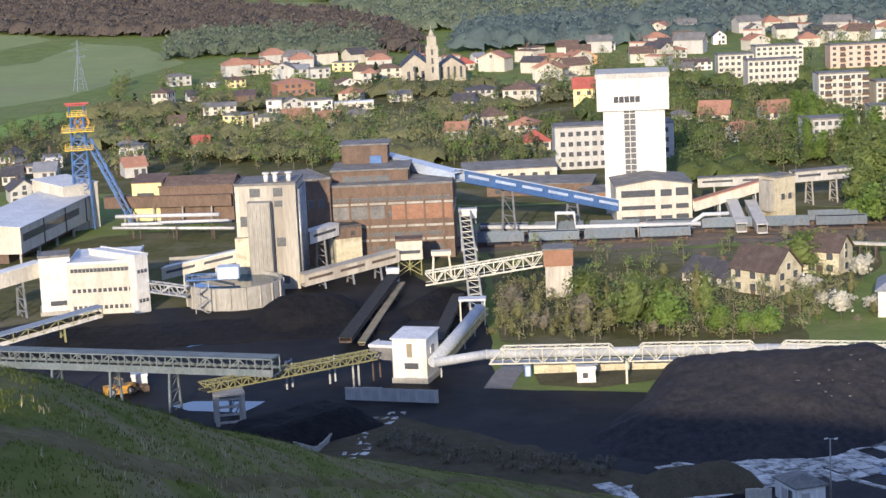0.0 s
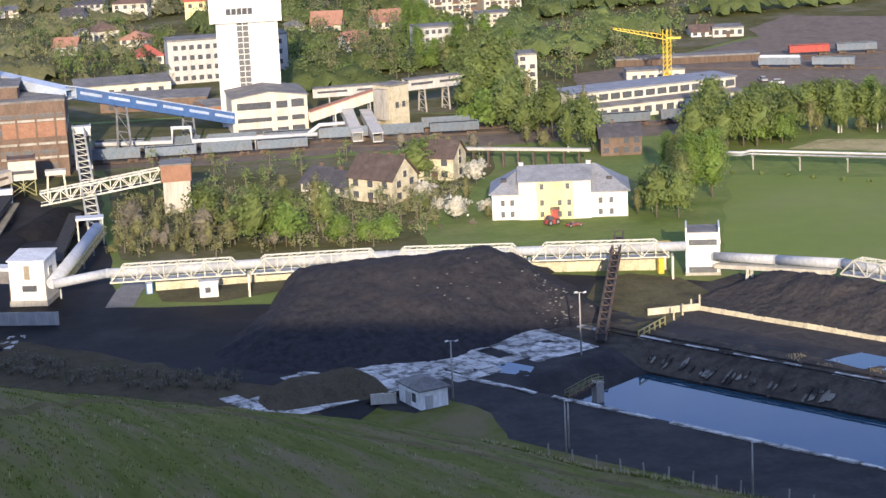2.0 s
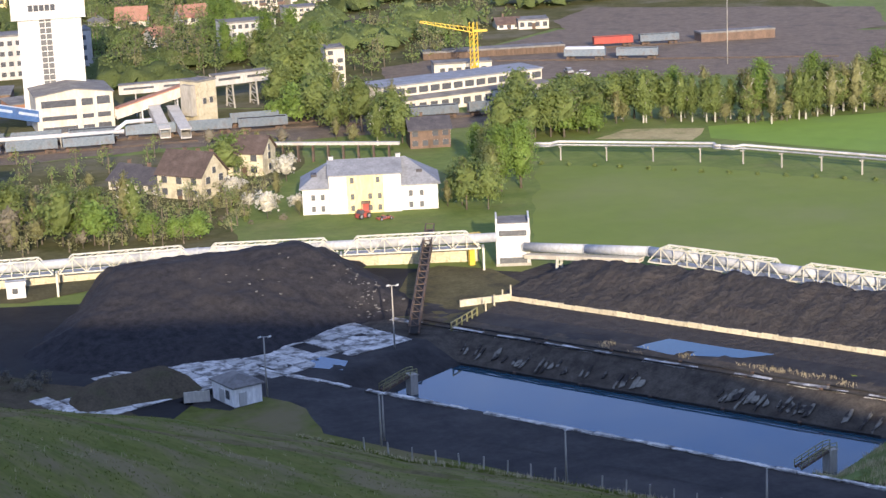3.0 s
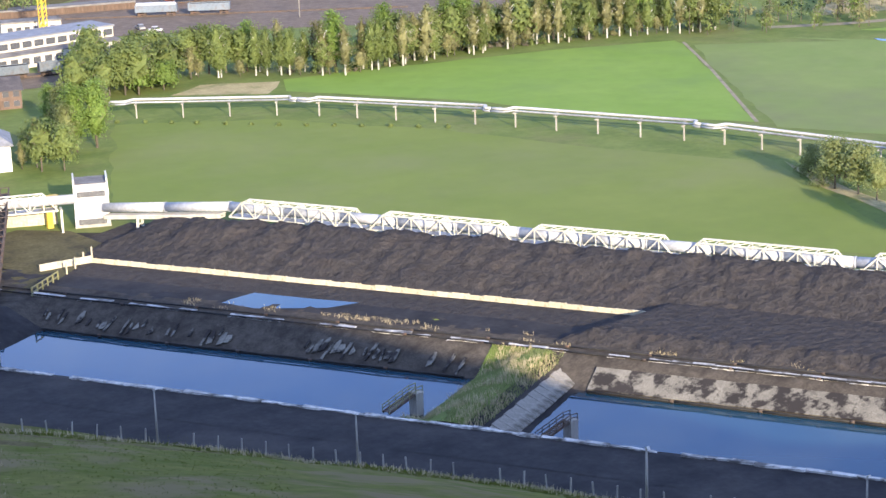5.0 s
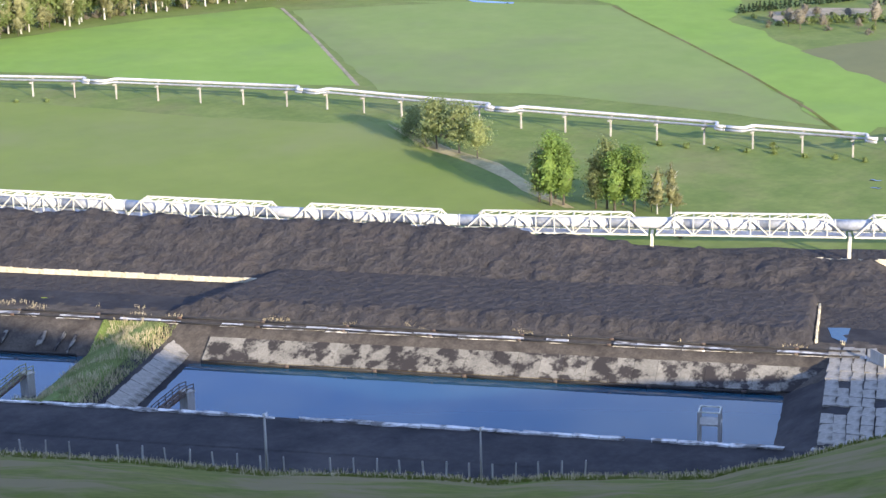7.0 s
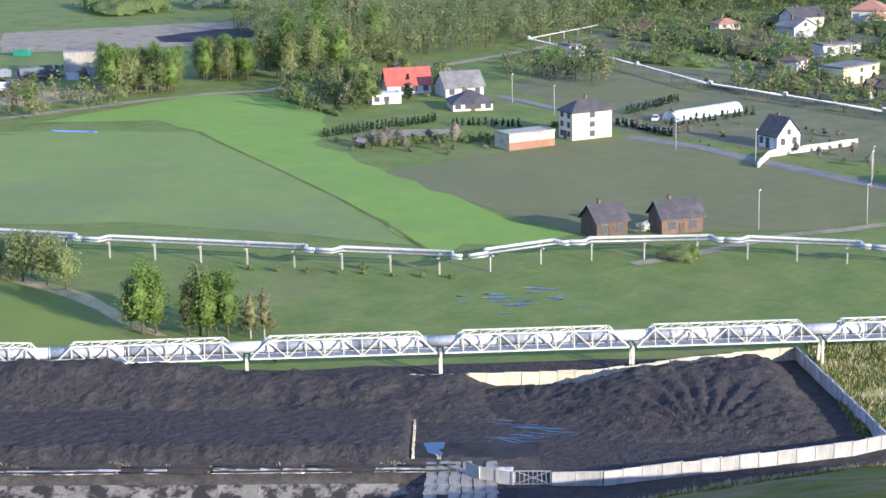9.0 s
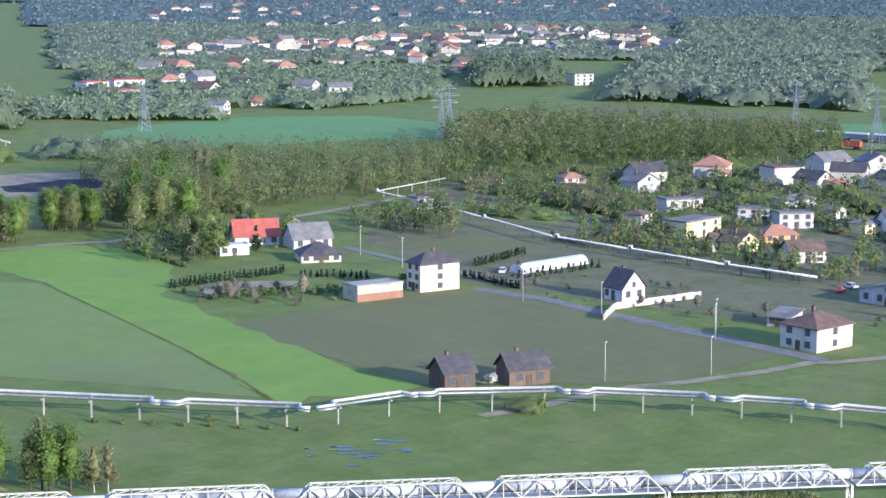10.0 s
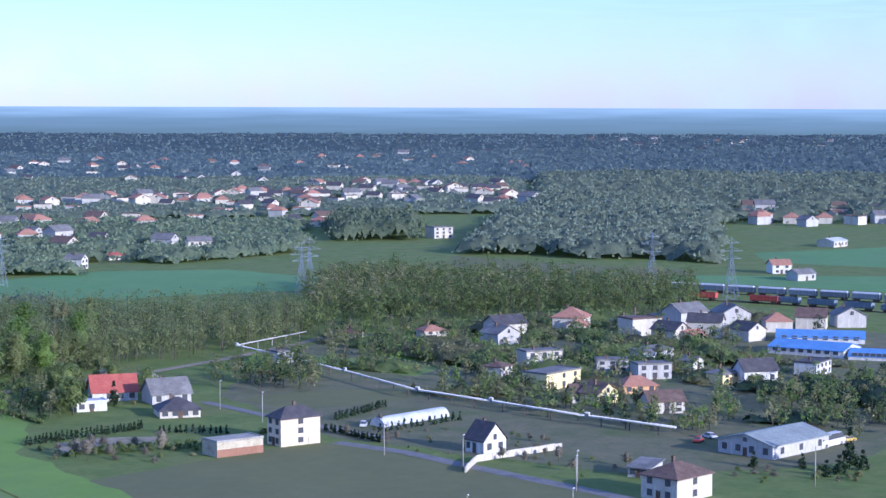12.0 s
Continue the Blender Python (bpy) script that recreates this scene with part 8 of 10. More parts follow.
LATE = (
    (11.5, 506.3, 233.2, 512.7, 228.7, 2.5, 9, CREAM, ROOFBROWN, "gable", 3.4, 1, 2, "house with brown gabled roof"),
    (11.5, 505.6, 224.8, 517.2, 223.6, 3.5, 8, YELLOWW, ROOFBROWN, "gable_y", 3.4, 1, 2, "yellow gabled house with brown roof"),
    (11.5, 528.8, 227.3, 540.4, 220.7, 2.6, 9, ORANGEW, ROOFTERRA, "hip", 3.0, 1, 3, "orange house with terracotta roof"),
    (11.5, 568.1, 253.5, 578, 245.8, 4, 9, PALEGREY, ROOFGREY, "flat", 0, 2, 3, "grey flat-roofed cube house"),
    (11.5, 558.4, 235.2, 570.1, 228, 5, 9, PALEGREY, ROOFGREY, "flat", 0, 2, 3, "grey two-storey cube house"),
    (11.5, 599.7, 251.4, 613.7, 243.9, 3.9, 9, WHITE, ROOFGREY, "hip", 1.5, 2, 3, "white house with grey roof"),
    (11.5, 566.3, 276.4, 581.9, 271.8, 5.3, 9, CREAM, ROOFGREY, "flat", 0, 2, 3, "cream flat-roofed cube house"),
    (11.5, 540.2, 274.5, 548.6, 271.3, 4.1, 8, CREAM, ROOFBROWN, "hip", 1.5, 2, 2, "small cream house"),
    (11.5, 498.1, 206.3, 509.4, 199.9, 3.7, 9, CREAM, ROOFBROWN, "gable", 3.2, 2, 3, "cream house with brown roof"),
    (11.5, 562.2, 209.1, 571.8, 206.5, 3.5, 8, YELLOWW, ROOFGREY, "hip", 1.8, 2, 2, "yellow house with grey roof"),
    (11.5, 564.5, 202.8, 577.4, 196.5, 4.4, 9, WHITE, ROOFDARK, "gable", 4.2, 1, 3, "white house with dark roof and roof windows"),
    (11.5, 589.2, 229.1, 596.3, 227.6, 2.9, 7, WHITE, ROOFGREY, "gable_y", 1.8, 1, 1, "small white house"),
    (11.5, 678.4, 293.2, 693.6, 288.1, 3.2, 9, YELLOWW, ROOFGREY, "hip", 2.2, 1, 3, "pale yellow house with grey roof"),
    (11.5, 694.1, 287, 707.6, 280.4, 3.3, 9, PALEGREY, ROOFGREY, "hip", 2.4, 1, 3, "grey house with hipped roof"),
    (11.5, 593.5, 192.9, 608.3, 186.2, 4.4, 9, WHITE, ROOFDARK, "flat", 0, 2, 4, "white flat-roofed villa"),
    (11.5, 611.2, 338.6, 621.8, 336.1, 4, 9, CREAM, ROOFTERRA, "hip", 2, 2, 2, "house with reddish roof"),
    (11.5, 535.3, 351.2, 542.9, 350.7, 3.9, 8, WHITE, ROOFGREY, "flat", 0, 2, 2, "small white cube house by the pipe"),
    (11.5, 606.6, 366.7, 612.9, 363.9, 2.4, 8, CREAM, ROOFTERRA, "hip", 2, 1, 2, "small cream house among conifers"),
    (11.5, 662.9, 303.2, 673, 300.4, 2.9, 8, CREAM, ROOFTERRA, "gable", 2.4, 1, 2, "house with reddish roof"),
    (11.5, 654.4, 256.3, 664.5, 252.5, 2.8, 8, CREAM, ROOFTERRA, "gable", 2.2, 1, 2, "low house with orange roof"),
    (11.5, 938.2, 323.1, 948.8, 316.7, 4.9, 11, WHITE, ROOFTERRA, "gable", 3, 2, 2, "white farmhouse with reddish roof"),
    (11.5, 907.3, 301.7, 918.7, 292.6, 3.7, 10, PALEGREY, ROOFGREY, "gable", 2.6, 1, 3, "grey farm shed"),
    (11.5, 1128.4, 354.9, 1144.3, 344.1, 3.9, 14, CREAM, ROOFWHITE, "gable", 2, 1, 4, "long pale farm hall"),
    (11.5, 901.2, 652.6, 915.2, 643.3, 6.9, 12, CREAM, ROOFGREY, "gable", 3, 2, 3, "large cream house by the railway"),
    (11.5, 784.4, 633.6, 792.2, 633.4, 5.6, 12, WHITE, ROOFGREY, "gable_y", 3, 2, 2, "white gabled house at the field's edge"),
    (11.5, 835.8, 656.1, 846.4, 652.2, 2.9, 10, CREAM, ROOFRED, "hip", 2, 1, 2, "small house with red roof"),
    (11.5, 1070.2, 587.8, 1085.2, 581.2, 7.3, 14, CREAM, ROOFGREY, "flat", 0, 3, 3, "pale three-storey block"),
)
for _, x0, y0, x1, y1, h, depth, wall, roof, style, rise, storeys, wf, lab in LATE:
    mx, my, k = (x0 + x1) / 2, (y0 + y1) / 2, .80
    put("house", (mx + (x0 - mx) * k, my + (y0 - my) * k, mx + (x1 - mx) * k, my + (y1 - my) * k, h * .92), depth * .82, wall, roof, style, rise * .85, storeys, wf, lab, _rh.uniform(-24, 24))
for a, d, lab in (((643.1, 222.7, 641.3, 195.6, 2.5), 16, "long white hall with bright blue roof"), ((674.5, 230.6, 683.9, 200.9, 1.9), 16, "long hall with bright blue roof"), ((639.8, 193.6, 642.9, 175.5, 1.3), 14, "low white hall with blue roof")):
    th, W = building("blue_roof_hall", *a, d, WHITE, ROOFBLUE, lab, "hall", "gable", 2.0, .3)
    windows(th, W, d, "f", 8, 1.2, 1.6, 1.2)
    FOOT.append(((a[0] + a[2]) / 2, (a[1] + a[3]) / 2, 26))
# red-roofed halls beyond the far field
for a in ((858.2, 793.5, 871.3, 788.1, 5.8), (873.5, 785.7, 889.6, 776.5, 6.5), (830.3, 743.7, 842.6, 738.9, 4.9)):
    put("school_block", a, 16, WHITE, ROOFRED, "flat", 0, 2, 4, "white block with bright red roof", 0, chim=0)
# two old barns by the pipeline
for a, wall, roof, lab in (((317.6, 202.2, 323.6, 198.9, 3.2), WOODDARK, ROOFDARK, "old dark wooden barn with sagging roof"), ((327.6, 193.5, 334.8, 188.4, 3.2), BRICK, ROOFDARK, "old brick cottage with dark roof")):
    put("old_barn", a, 6.5, wall, roof, "gable", 3.1, 1, 2, lab, 0)
# far village: scattered houses
KINDS = ((CREAM, ROOFTERRA, "white village house with terracotta roof"), (CREAM, ROOFBROWN, "cream village house with brown roof"), (PALEGREY, ROOFGREY, "pale village house with grey roof"), (PALEGREY, ROOFTERRA, "grey village house with red roof"), (CREAM, ROOFDARK, "cream village house with dark roof"))
PROTO = []
for i, (wall, roof, lab) in enumerate(KINDS):
    for j in range(2):
        th, W = house(0, 0, 10 + 2 * j, 0, 5.6 if j else 4.2, 9, wall, roof, ("hip", "gable", "gable_y", "flat", "gable")[(i + 2 * j) % 5], 2.8, 1, 0, 0, lab, 1, "village_house", "village houses")
        PROTO.append([th, False])
VILLAGE = (([(1125.7, 993.7), (1288.1, 904), (1426.5, 989.1), (1233.9, 1089.1)], 26), ([(1173.5, 833.6), (1095.5, 679.5), (1061.8, 650.2), (1563.7, 969.8), (1477.5, 1024.5)], 28), ([(1368.3, 870.4), (1361.3, 666.2), (1755.2, 890.4), (1668.1, 1074.4)], 46),
           ([(844.5, 745.8), (892.3, 664.7), (1026.4, 711.8), (1162.1, 825.5), (1058.1, 934.1)], 16), ([(1558.3, 1375), (1651.2, 1103.8), (2198.6, 1469.7), (2002.7, 1766.7)], 26), ([(1900.8, 1270.6), (2153.6, 1046.7), (2979.5, 1448.4), (2343.4, 1566.4)], 18),
           ([(2969.4, 1464.5), (3205.9, 995.5), (4218.3, 1310.4), (3699.6, 1824.7)], 18), ([(1266.6, 470.9), (1321, 382.6), (1524.9, 441.8), (1461.8, 543.7)], 16), ([(-113.1, 1076.9), (58.1, 1061.1), (134.5, 1090.6), (123.2, 1000.8), (49.9, 920.6), (-104.8, 992.9)], 34),
           ([(93.1, 1153.4), (265.4, 1173.5), (235.2, 1040.4), (137.7, 1023.3), (95.9, 1013.9)], 20), ([(607.1, 307.7), (665.7, 205.5), (740.5, 215.5), (695.8, 328), (650.1, 334.2)], 12))
_rv = random.Random(8)
for i, (poly, n) in enumerate(VILLAGE):
    for x, y in spots(poly, n, 13, 100 + i):
        slot = _rv.choice(PROTO)
        s_ = _rv.uniform(.9, 1.15)
        m = pose(x, y, far_hill(x, y), 0, 0, math.degrees(math.atan2(-x, y)) + _rv.uniform(-45, 45)) @ Matrix.Diagonal((s_, s_, s_, 1))
        if slot[1]:
            copy_thing(slot[0], m)
        else:
            slot[1], slot[0].matrix_basis = True, m
        FOOT.append((x, y, 7))

# ---- far land ----
for name, pts, m, lab in (
    ("field_far", [(683.9, 624.4), (733, 626.4), (781.9, 617.4), (821.9, 570.1), (810.1, 515.4), (802.1, 478.6), (759.6, 471.2), (694.2, 517.3), (651.7, 532.6), (627.4, 573)], FIELD_FAR, "green meadow behind the wood"),
    ("field_far", [(959.4, 514.5), (942.9, 444.7), (942.1, 365.1), (906.5, 351.3), (888.4, 419), (897.5, 481.2)], FIELD_BROWN, "bare brown field by the railway"),
    ("field_far", [(1063.4, 378.4), (1188.1, 298.4), (1009.2, 253.2), (1003.7, 316.7), (1009.7, 349.7)], FIELD_FAR, "green meadow by the farm"),
    ("field_far", [(877.3, 354.2), (876.8, 219.7), (970.2, 243.3), (906.2, 363)], FIELD_FAR, "green meadow before the railway"),
    ("field_far", [(1213, 1106.3), (1323.4, 1044.3), (1437.3, 1008.7), (1610.8, 1116.9), (1415.8, 1291)], FIELD_FAR, "green meadow by the village"),
    ("field_far", [(1943, 1049.4), (1986.2, 951.4), (2205.7, 1072.1), (2152.4, 1154.6)], FIELD_FAR, "small green meadow"),
    ("field_far", [(572.5, 337.2), (560.8, 304.7), (595.1, 330.1), (593.6, 345.1)], FIELD_BRIGHT, "small green garden meadow"),
    ("field_far", [(540.1, 343.7), (532.6, 297.4), (557.2, 302.8), (561.9, 350.8)], FIELD_DULL, "dull meadow by the pipe"),
    ("field_far", [(1649.7, 1504), (1788.6, 1443.5), (1893.5, 1344.7), (1733.5, 1231.2), (1489.9, 1358.4)], FIELD_FAR, "pale green meadow beyond the village"),
    ("ground_coal_store", [(505.5, 511.1), (532.8, 506.3), (550, 496.6), (532.3, 480.2), (509.1, 478.6), (495.5, 495.5)], COALYARD, "black coal store behind the poplars"),
    ("field_garden", [(384, 318), (395.6, 313.4), (404.5, 301.8), (393.8, 295.7), (372.8, 306.1)], TRACK, "pale vegetable bed beside the hedge"),
    ("ground_reeds", [(360.6, 430.3), (390.1, 423.2), (416.2, 414.9), (422.5, 425.8), (402.6, 436.5), (379, 451.9)], STRAW, "dry grass slope under the poplars"),
    ("field_far", [(460, 300.2), (476.8, 280.8), (509.3, 276.7), (497.8, 304.8), (468, 320.9)], FIELD_BROWN, "dry meadow by the houses"),
    ("field_far", [(484.3, 568.8), (569.4, 511.1), (516.8, 464.2), (485.5, 488.4), (446.1, 524.6)], TRACK, "bare ground behind the poplars"),
    ("field_hill", [(-217.5, 914.6), (-263.3, 1116.5), (-229.7, 1140.3), (-215.6, 1230.9), (-176.4, 1200.6), (-138.3, 1108.4), (-162.6, 1038), (-179.8, 967.7)], FIELD_HILL, "light green hill field"),
    ("field_hill", [(-279.3, 1187.1), (-239.3, 1255.2), (-257.3, 1284.4), (-306.5, 1308.7)], FIELD_HILL, "green hill field"),
    ("field_hill", [(-195, 816.6), (-115.3, 766.6), (-108.2, 854.9), (-135.7, 909.9), (-180.8, 887.7)], FIELD_BRIGHT, "green meadow below the hill"),
    ("field_hill", [(-131.6, 1347.8), (-24.2, 1327.8), (-1.3, 1390.3), (-114.4, 1425.9)], FIELD_HILL, "pale hill pasture"),
    ("field_hill", [(-118.7, 942.7), (-93.4, 931.4), (-98.8, 989.4), (-121.2, 986.9)], FIELD_BRIGHT, "green garden meadow"),
    ("field_manor", [(72.1, 377.6), (108.7, 366.6), (121.5, 373.4), (117.4, 383.2), (85.4, 385.3), (76.4, 387.2)], GRASS, "green lawn of the manor"),
    ("ground_reeds", [(170, 436.2), (189.7, 423.5), (198.8, 437.3), (181.4, 444.8)], STRAW, "patch of dry straw-coloured reeds"),
    ("ground_ditch", [(238.8, 293.4), (234.8, 275.3), (231.8, 253.3), (224.8, 234.4), (219.4, 222.3), (217.8, 223.9), (226.9, 249.4), (230.6, 273.6)], STRAW, "reed-grown ditch across the fields"),
    ("ground_rough", [(267.6, 125.7), (284.8, 112), (290.8, 102.1), (255.5, 89.2), (243.1, 108.8)], STRAW, "dry tussocky grass beside the wall"),
    ("ground_ballast", [(-0.6, 484.4), (35.4, 477), (71.7, 479), (105.9, 472.7), (161.8, 467.4), (167.2, 482.7), (115.6, 514.2), (76.9, 513.1), (38.8, 519.5), (-0.4, 518.9)], BALLAST := mat("brown_track_ballast", (0.13, 0.10, 0.075), (0.20, 0.155, 0.115), 2.5, 0.95, bump=.05, fine=1, dirt=(0.07, 0.06, 0.05), dirt_size=8, space="World"), "brown railway ballast"),
    ("ground_ballast", [(148.1, 545.8), (205.6, 528.9), (225.2, 518.7), (263.2, 500.5), (314, 508.7), (328.9, 568), (235.5, 636.4), (186.1, 595.7), (156.7, 583.2)], BALLAST, "brown ballast of the station yard"),
    ("ground_coal_store", [(232, 600), (284, 572), (330, 580), (352, 628), (322, 650), (268, 690), (242, 660)], BALLAST, "brown stony ground of the railway depot"),
    ("ground_mine", [(-123.7, 493.5), (-93.2, 535.2), (-56.9, 544.3), (2.7, 525), (10.1, 466), (8.3, 406.9), (-34.4, 442.4), (-56.4, 421.6), (-84.2, 419), (-102.8, 404.3)], TOWNGROUND, "brown dusty ground of the mine site"),
):
    sheet(name, pts, {"ground_mine": .02, "ground_coal_store": .065}.get(name, .05), m, lab, "field" if "field" in name else "ground", ragged=2)


def lane(name, pts, w, material, label, z=.09):
    """A road ribbon along plan points."""
    bm = bmesh.new()
    rows = []
    P_ = [Vector(p) for p in pts]
    for i, p in enumerate(P_):
        d = (P_[min(i + 1, len(P_) - 1)] - P_[max(0, i - 1)]).normalized()
        s_ = Vector((-d.y, d.x)) * w / 2
        rows.append([bm.verts.new((*(p + s_), z + far_hill(p.x, p.y))), bm.verts.new((*(p - s_), z + far_hill(p.x, p.y)))])
    for A, B in zip(rows, rows[1:]):
        bm.faces.new((A[0], A[1], B[1], B[0]))
    return solo(name, bm, material, label, "road", "structure")


lane("road_field", [(303.6, 185.4), (313.1, 181.4), (327.3, 177.2), (341.3, 172.5), (351.6, 165.4), (368.9, 156.7), (381.8, 152.3), (382.9, 149.5), (397.7, 138.8), (409.4, 122.9)], 3.0, TRACK, "pale gravel lane past the pipeline")
lane("road_wood", [(338.1, 422.6), (358.2, 413.7), (393.6, 406), (414.6, 399.3), (427.3, 388.7), (469, 383.6), (503.5, 375.5), (532.2, 373.8), (589.5, 375.1), (621.6, 380.7)], 4.0, TRACK, "pale lane along the wood")
lane("road_village", [(419.5, 258), (415.9, 236.3), (406.3, 211.2), (395, 178.7), (384.5, 151)], 4.5, ASPHALT, "narrow asphalt road by the gardens")
lane("road_village", [(457.5, 325.4), (443, 289.1), (437.5, 271.4), (431.1, 250.5)], 3.5, ASPHALT, "narrow asphalt side road")
lane("road_ditch", [(365.1, 354.3), (340.2, 306.7), (321.6, 272.1), (302.8, 240.2), (288, 219.1)], 0.8, HEAPGRASS, "dark drainage ditch between the fields", z=.07)
lane("road_edge", [(306.7, 418.5), (288.1, 381.7), (257.6, 325.5)], 0.9, TRACK, "pale field edge between two crops", z=.07)
lane("road_yard", [(8.5, 343.3), (11, 355.6), (14, 363.7), (16.3, 378)], 5, ASPHALT, "grey wheel-worn track in the yard")

# far woods, the more distant ones with haze in their leaf colour
WOODS = (
    ([(456, 418), (477.8, 395.2), (538.3, 382.7), (594.6, 378.3), (647.3, 411.8), (608.8, 422.4), (548, 492)], 380, 13, 3.2, LEAFSPRING, "tall yellow-green budding wood beyond the houses", 120, .55),
    ([(510.7, 476.9), (600.4, 391.7), (621.8, 395.6), (636.4, 410.1), (554.9, 518)], 150, 13, 3.2, LEAF, "green belt in the budding wood", 110, .55),
    ([(601.4, 382.7), (645.9, 375.4), (686.1, 347.8), (743.6, 288), (812.9, 314.9), (807.5, 469.4), (742.3, 472.3)], 520, 12, 3.6, LEAF, "mixed wood behind the village", 80, .8),
    ([(632, 402.1), (713, 361.4), (767.4, 309.8), (812.1, 327.9), (771.5, 478.6)], 160, 12, 3.6, LEAFOLIVE, "budding trees in the mixed wood", 80, .8),
    ([(568.5, 555.3), (612.4, 490.2), (639.1, 511.5), (593.4, 579.5)], 150, 10, 4, HAZYMID, "row of trees behind the coal store", 60, 1),
    ([(630.1, 678.9), (661.7, 656.5), (690, 680), (770, 765), (754.7, 812.1)], 150, 13, 5, HAZYMID, "green wood beside the white pipe", 60, 1),
    ([(526.6, 568.2), (567.5, 560.5), (590.8, 583.4), (569.9, 614.5)], 150, 8, 4, LEAF, "thicket behind the bare ground", 60, 1),
    ([(700.3, 690.3), (752.9, 605.4), (829, 666.8), (773.3, 760)], 150, 8, 4.5, HAZYMID, "dense trees before the village", 60, 1),
    ([(1015.3, 633.8), (1044.9, 583.7), (1162.3, 644.9), (1165.3, 722.8)], 170, 15, 5, HAZYMID, "green copse by the village", 60, 1.2),
    ([(772.6, 720.6), (836.3, 612.2), (935.4, 595.1), (1121.5, 713.5), (1094.9, 815.6), (1038.3, 967.8)], 330, 8, 4, HAZYMID, "village trees", 60, .9),
    ([(970, 520.1), (982.8, 365.2), (1426.1, 530.4), (1597, 753.7), (1273, 645.7)], 520, 12, 5, HAZYLEAF, "wide budding wood on the plain", 74, 1.1),
    ([(1226.2, 595.7), (1378.5, 346.5), (2172.5, 547.1), (1952, 948.7)], 560, 12, 7, HAZYLEAF, "green wood on the plain", 64, 1.5),
    ([(1004.9, 962.3), (1346.9, 659.2), (1920.5, 940.2), (1511.6, 1446.6)], 420, 7, 5, HAZYLEAF, "trees among the far village", 54, 1.2),
    ([(1496.5, 1470.7), (1937.3, 914.4), (2937.9, 1387), (2143.5, 2105.7)], 420, 8, 8, HAZYDARK, "dark far woods", 70, 1.4),
    ([(1831.9, 942.6), (2113.4, 502.3), (3623.8, 862.6), (2874.5, 1479.3)], 420, 9, 9, HAZYDARK, "dark far forest", 70, 1.5),
    ([(2076.2, 2105.2), (3195.6, 716), (4740, 1060), (3150, 3690)], 620, 9, 20, HAZYDARK, "dark forest on the horizon", 60, 3.4),
    ([(-342.4, 1318.5), (-127.3, 1223), (-2.4, 1088.8), (-2, 1207.4), (-102.5, 1370.4), (-393.2, 1523.1)], 420, 11, 5, HILLWOOD, "purple-brown bare wood on the hill", 60, 1.1),
    ([(-148.9, 1117.2), (-112, 1131.6), (-21.1, 1094.7), (-22.7, 1215.3), (-161.8, 1220.9)], 170, 11, 5, HAZYLEAF, "green wood on the hill", 60, 1.1),
    ([(3.8, 1090.8), (136, 1102.5), (306.8, 1153), (385.7, 1449.6), (14.2, 1368.1)], 640, 13, 6, HAZYDARK, "dark green wood above the town", 56, 1.3),
    ([(-22.7, 1215.3), (150.6, 1218.1), (189.7, 1526.9), (-114.7, 1550.7)], 300, 13, 7, HAZYLEAF, "green wood above the town", 56, 1.4),
)
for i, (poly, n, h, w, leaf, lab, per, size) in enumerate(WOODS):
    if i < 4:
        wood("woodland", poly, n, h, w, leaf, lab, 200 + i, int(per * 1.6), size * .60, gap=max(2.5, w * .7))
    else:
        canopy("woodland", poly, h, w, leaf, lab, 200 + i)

# blue distance round the plain: the haze is put into its glowing colours
DIST = bpy.data.materials.new("blue_haze_distance")
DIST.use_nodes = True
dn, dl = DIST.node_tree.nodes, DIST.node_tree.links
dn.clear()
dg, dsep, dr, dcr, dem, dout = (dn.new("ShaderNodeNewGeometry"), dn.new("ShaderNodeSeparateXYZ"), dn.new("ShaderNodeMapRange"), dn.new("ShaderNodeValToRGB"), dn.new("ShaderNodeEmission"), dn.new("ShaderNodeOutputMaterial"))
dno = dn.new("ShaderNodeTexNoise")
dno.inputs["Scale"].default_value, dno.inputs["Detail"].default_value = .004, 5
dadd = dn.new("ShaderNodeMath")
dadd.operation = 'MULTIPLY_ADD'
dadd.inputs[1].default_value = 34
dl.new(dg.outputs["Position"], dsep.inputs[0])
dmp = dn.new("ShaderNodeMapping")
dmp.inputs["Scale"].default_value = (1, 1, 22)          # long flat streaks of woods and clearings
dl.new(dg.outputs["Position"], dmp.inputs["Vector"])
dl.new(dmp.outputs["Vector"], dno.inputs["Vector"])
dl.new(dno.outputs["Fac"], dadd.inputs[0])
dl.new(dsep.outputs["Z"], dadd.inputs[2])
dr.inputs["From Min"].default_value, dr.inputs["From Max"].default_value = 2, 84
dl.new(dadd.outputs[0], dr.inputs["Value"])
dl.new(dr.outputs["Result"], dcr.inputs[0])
# haze ramp in the emission: paler and bluer towards the top
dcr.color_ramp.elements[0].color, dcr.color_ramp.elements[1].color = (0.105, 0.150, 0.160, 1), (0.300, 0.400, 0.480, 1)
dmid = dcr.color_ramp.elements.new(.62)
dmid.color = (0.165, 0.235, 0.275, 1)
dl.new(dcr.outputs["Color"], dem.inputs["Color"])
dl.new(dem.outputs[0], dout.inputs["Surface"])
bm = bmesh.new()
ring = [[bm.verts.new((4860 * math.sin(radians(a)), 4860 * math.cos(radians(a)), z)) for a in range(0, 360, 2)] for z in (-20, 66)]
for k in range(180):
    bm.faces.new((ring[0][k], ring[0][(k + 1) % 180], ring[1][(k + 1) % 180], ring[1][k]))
solo("backdrop", bm, DIST, "far wooded distance on the horizon, blue haze in its glow", "backdrop", "structure")

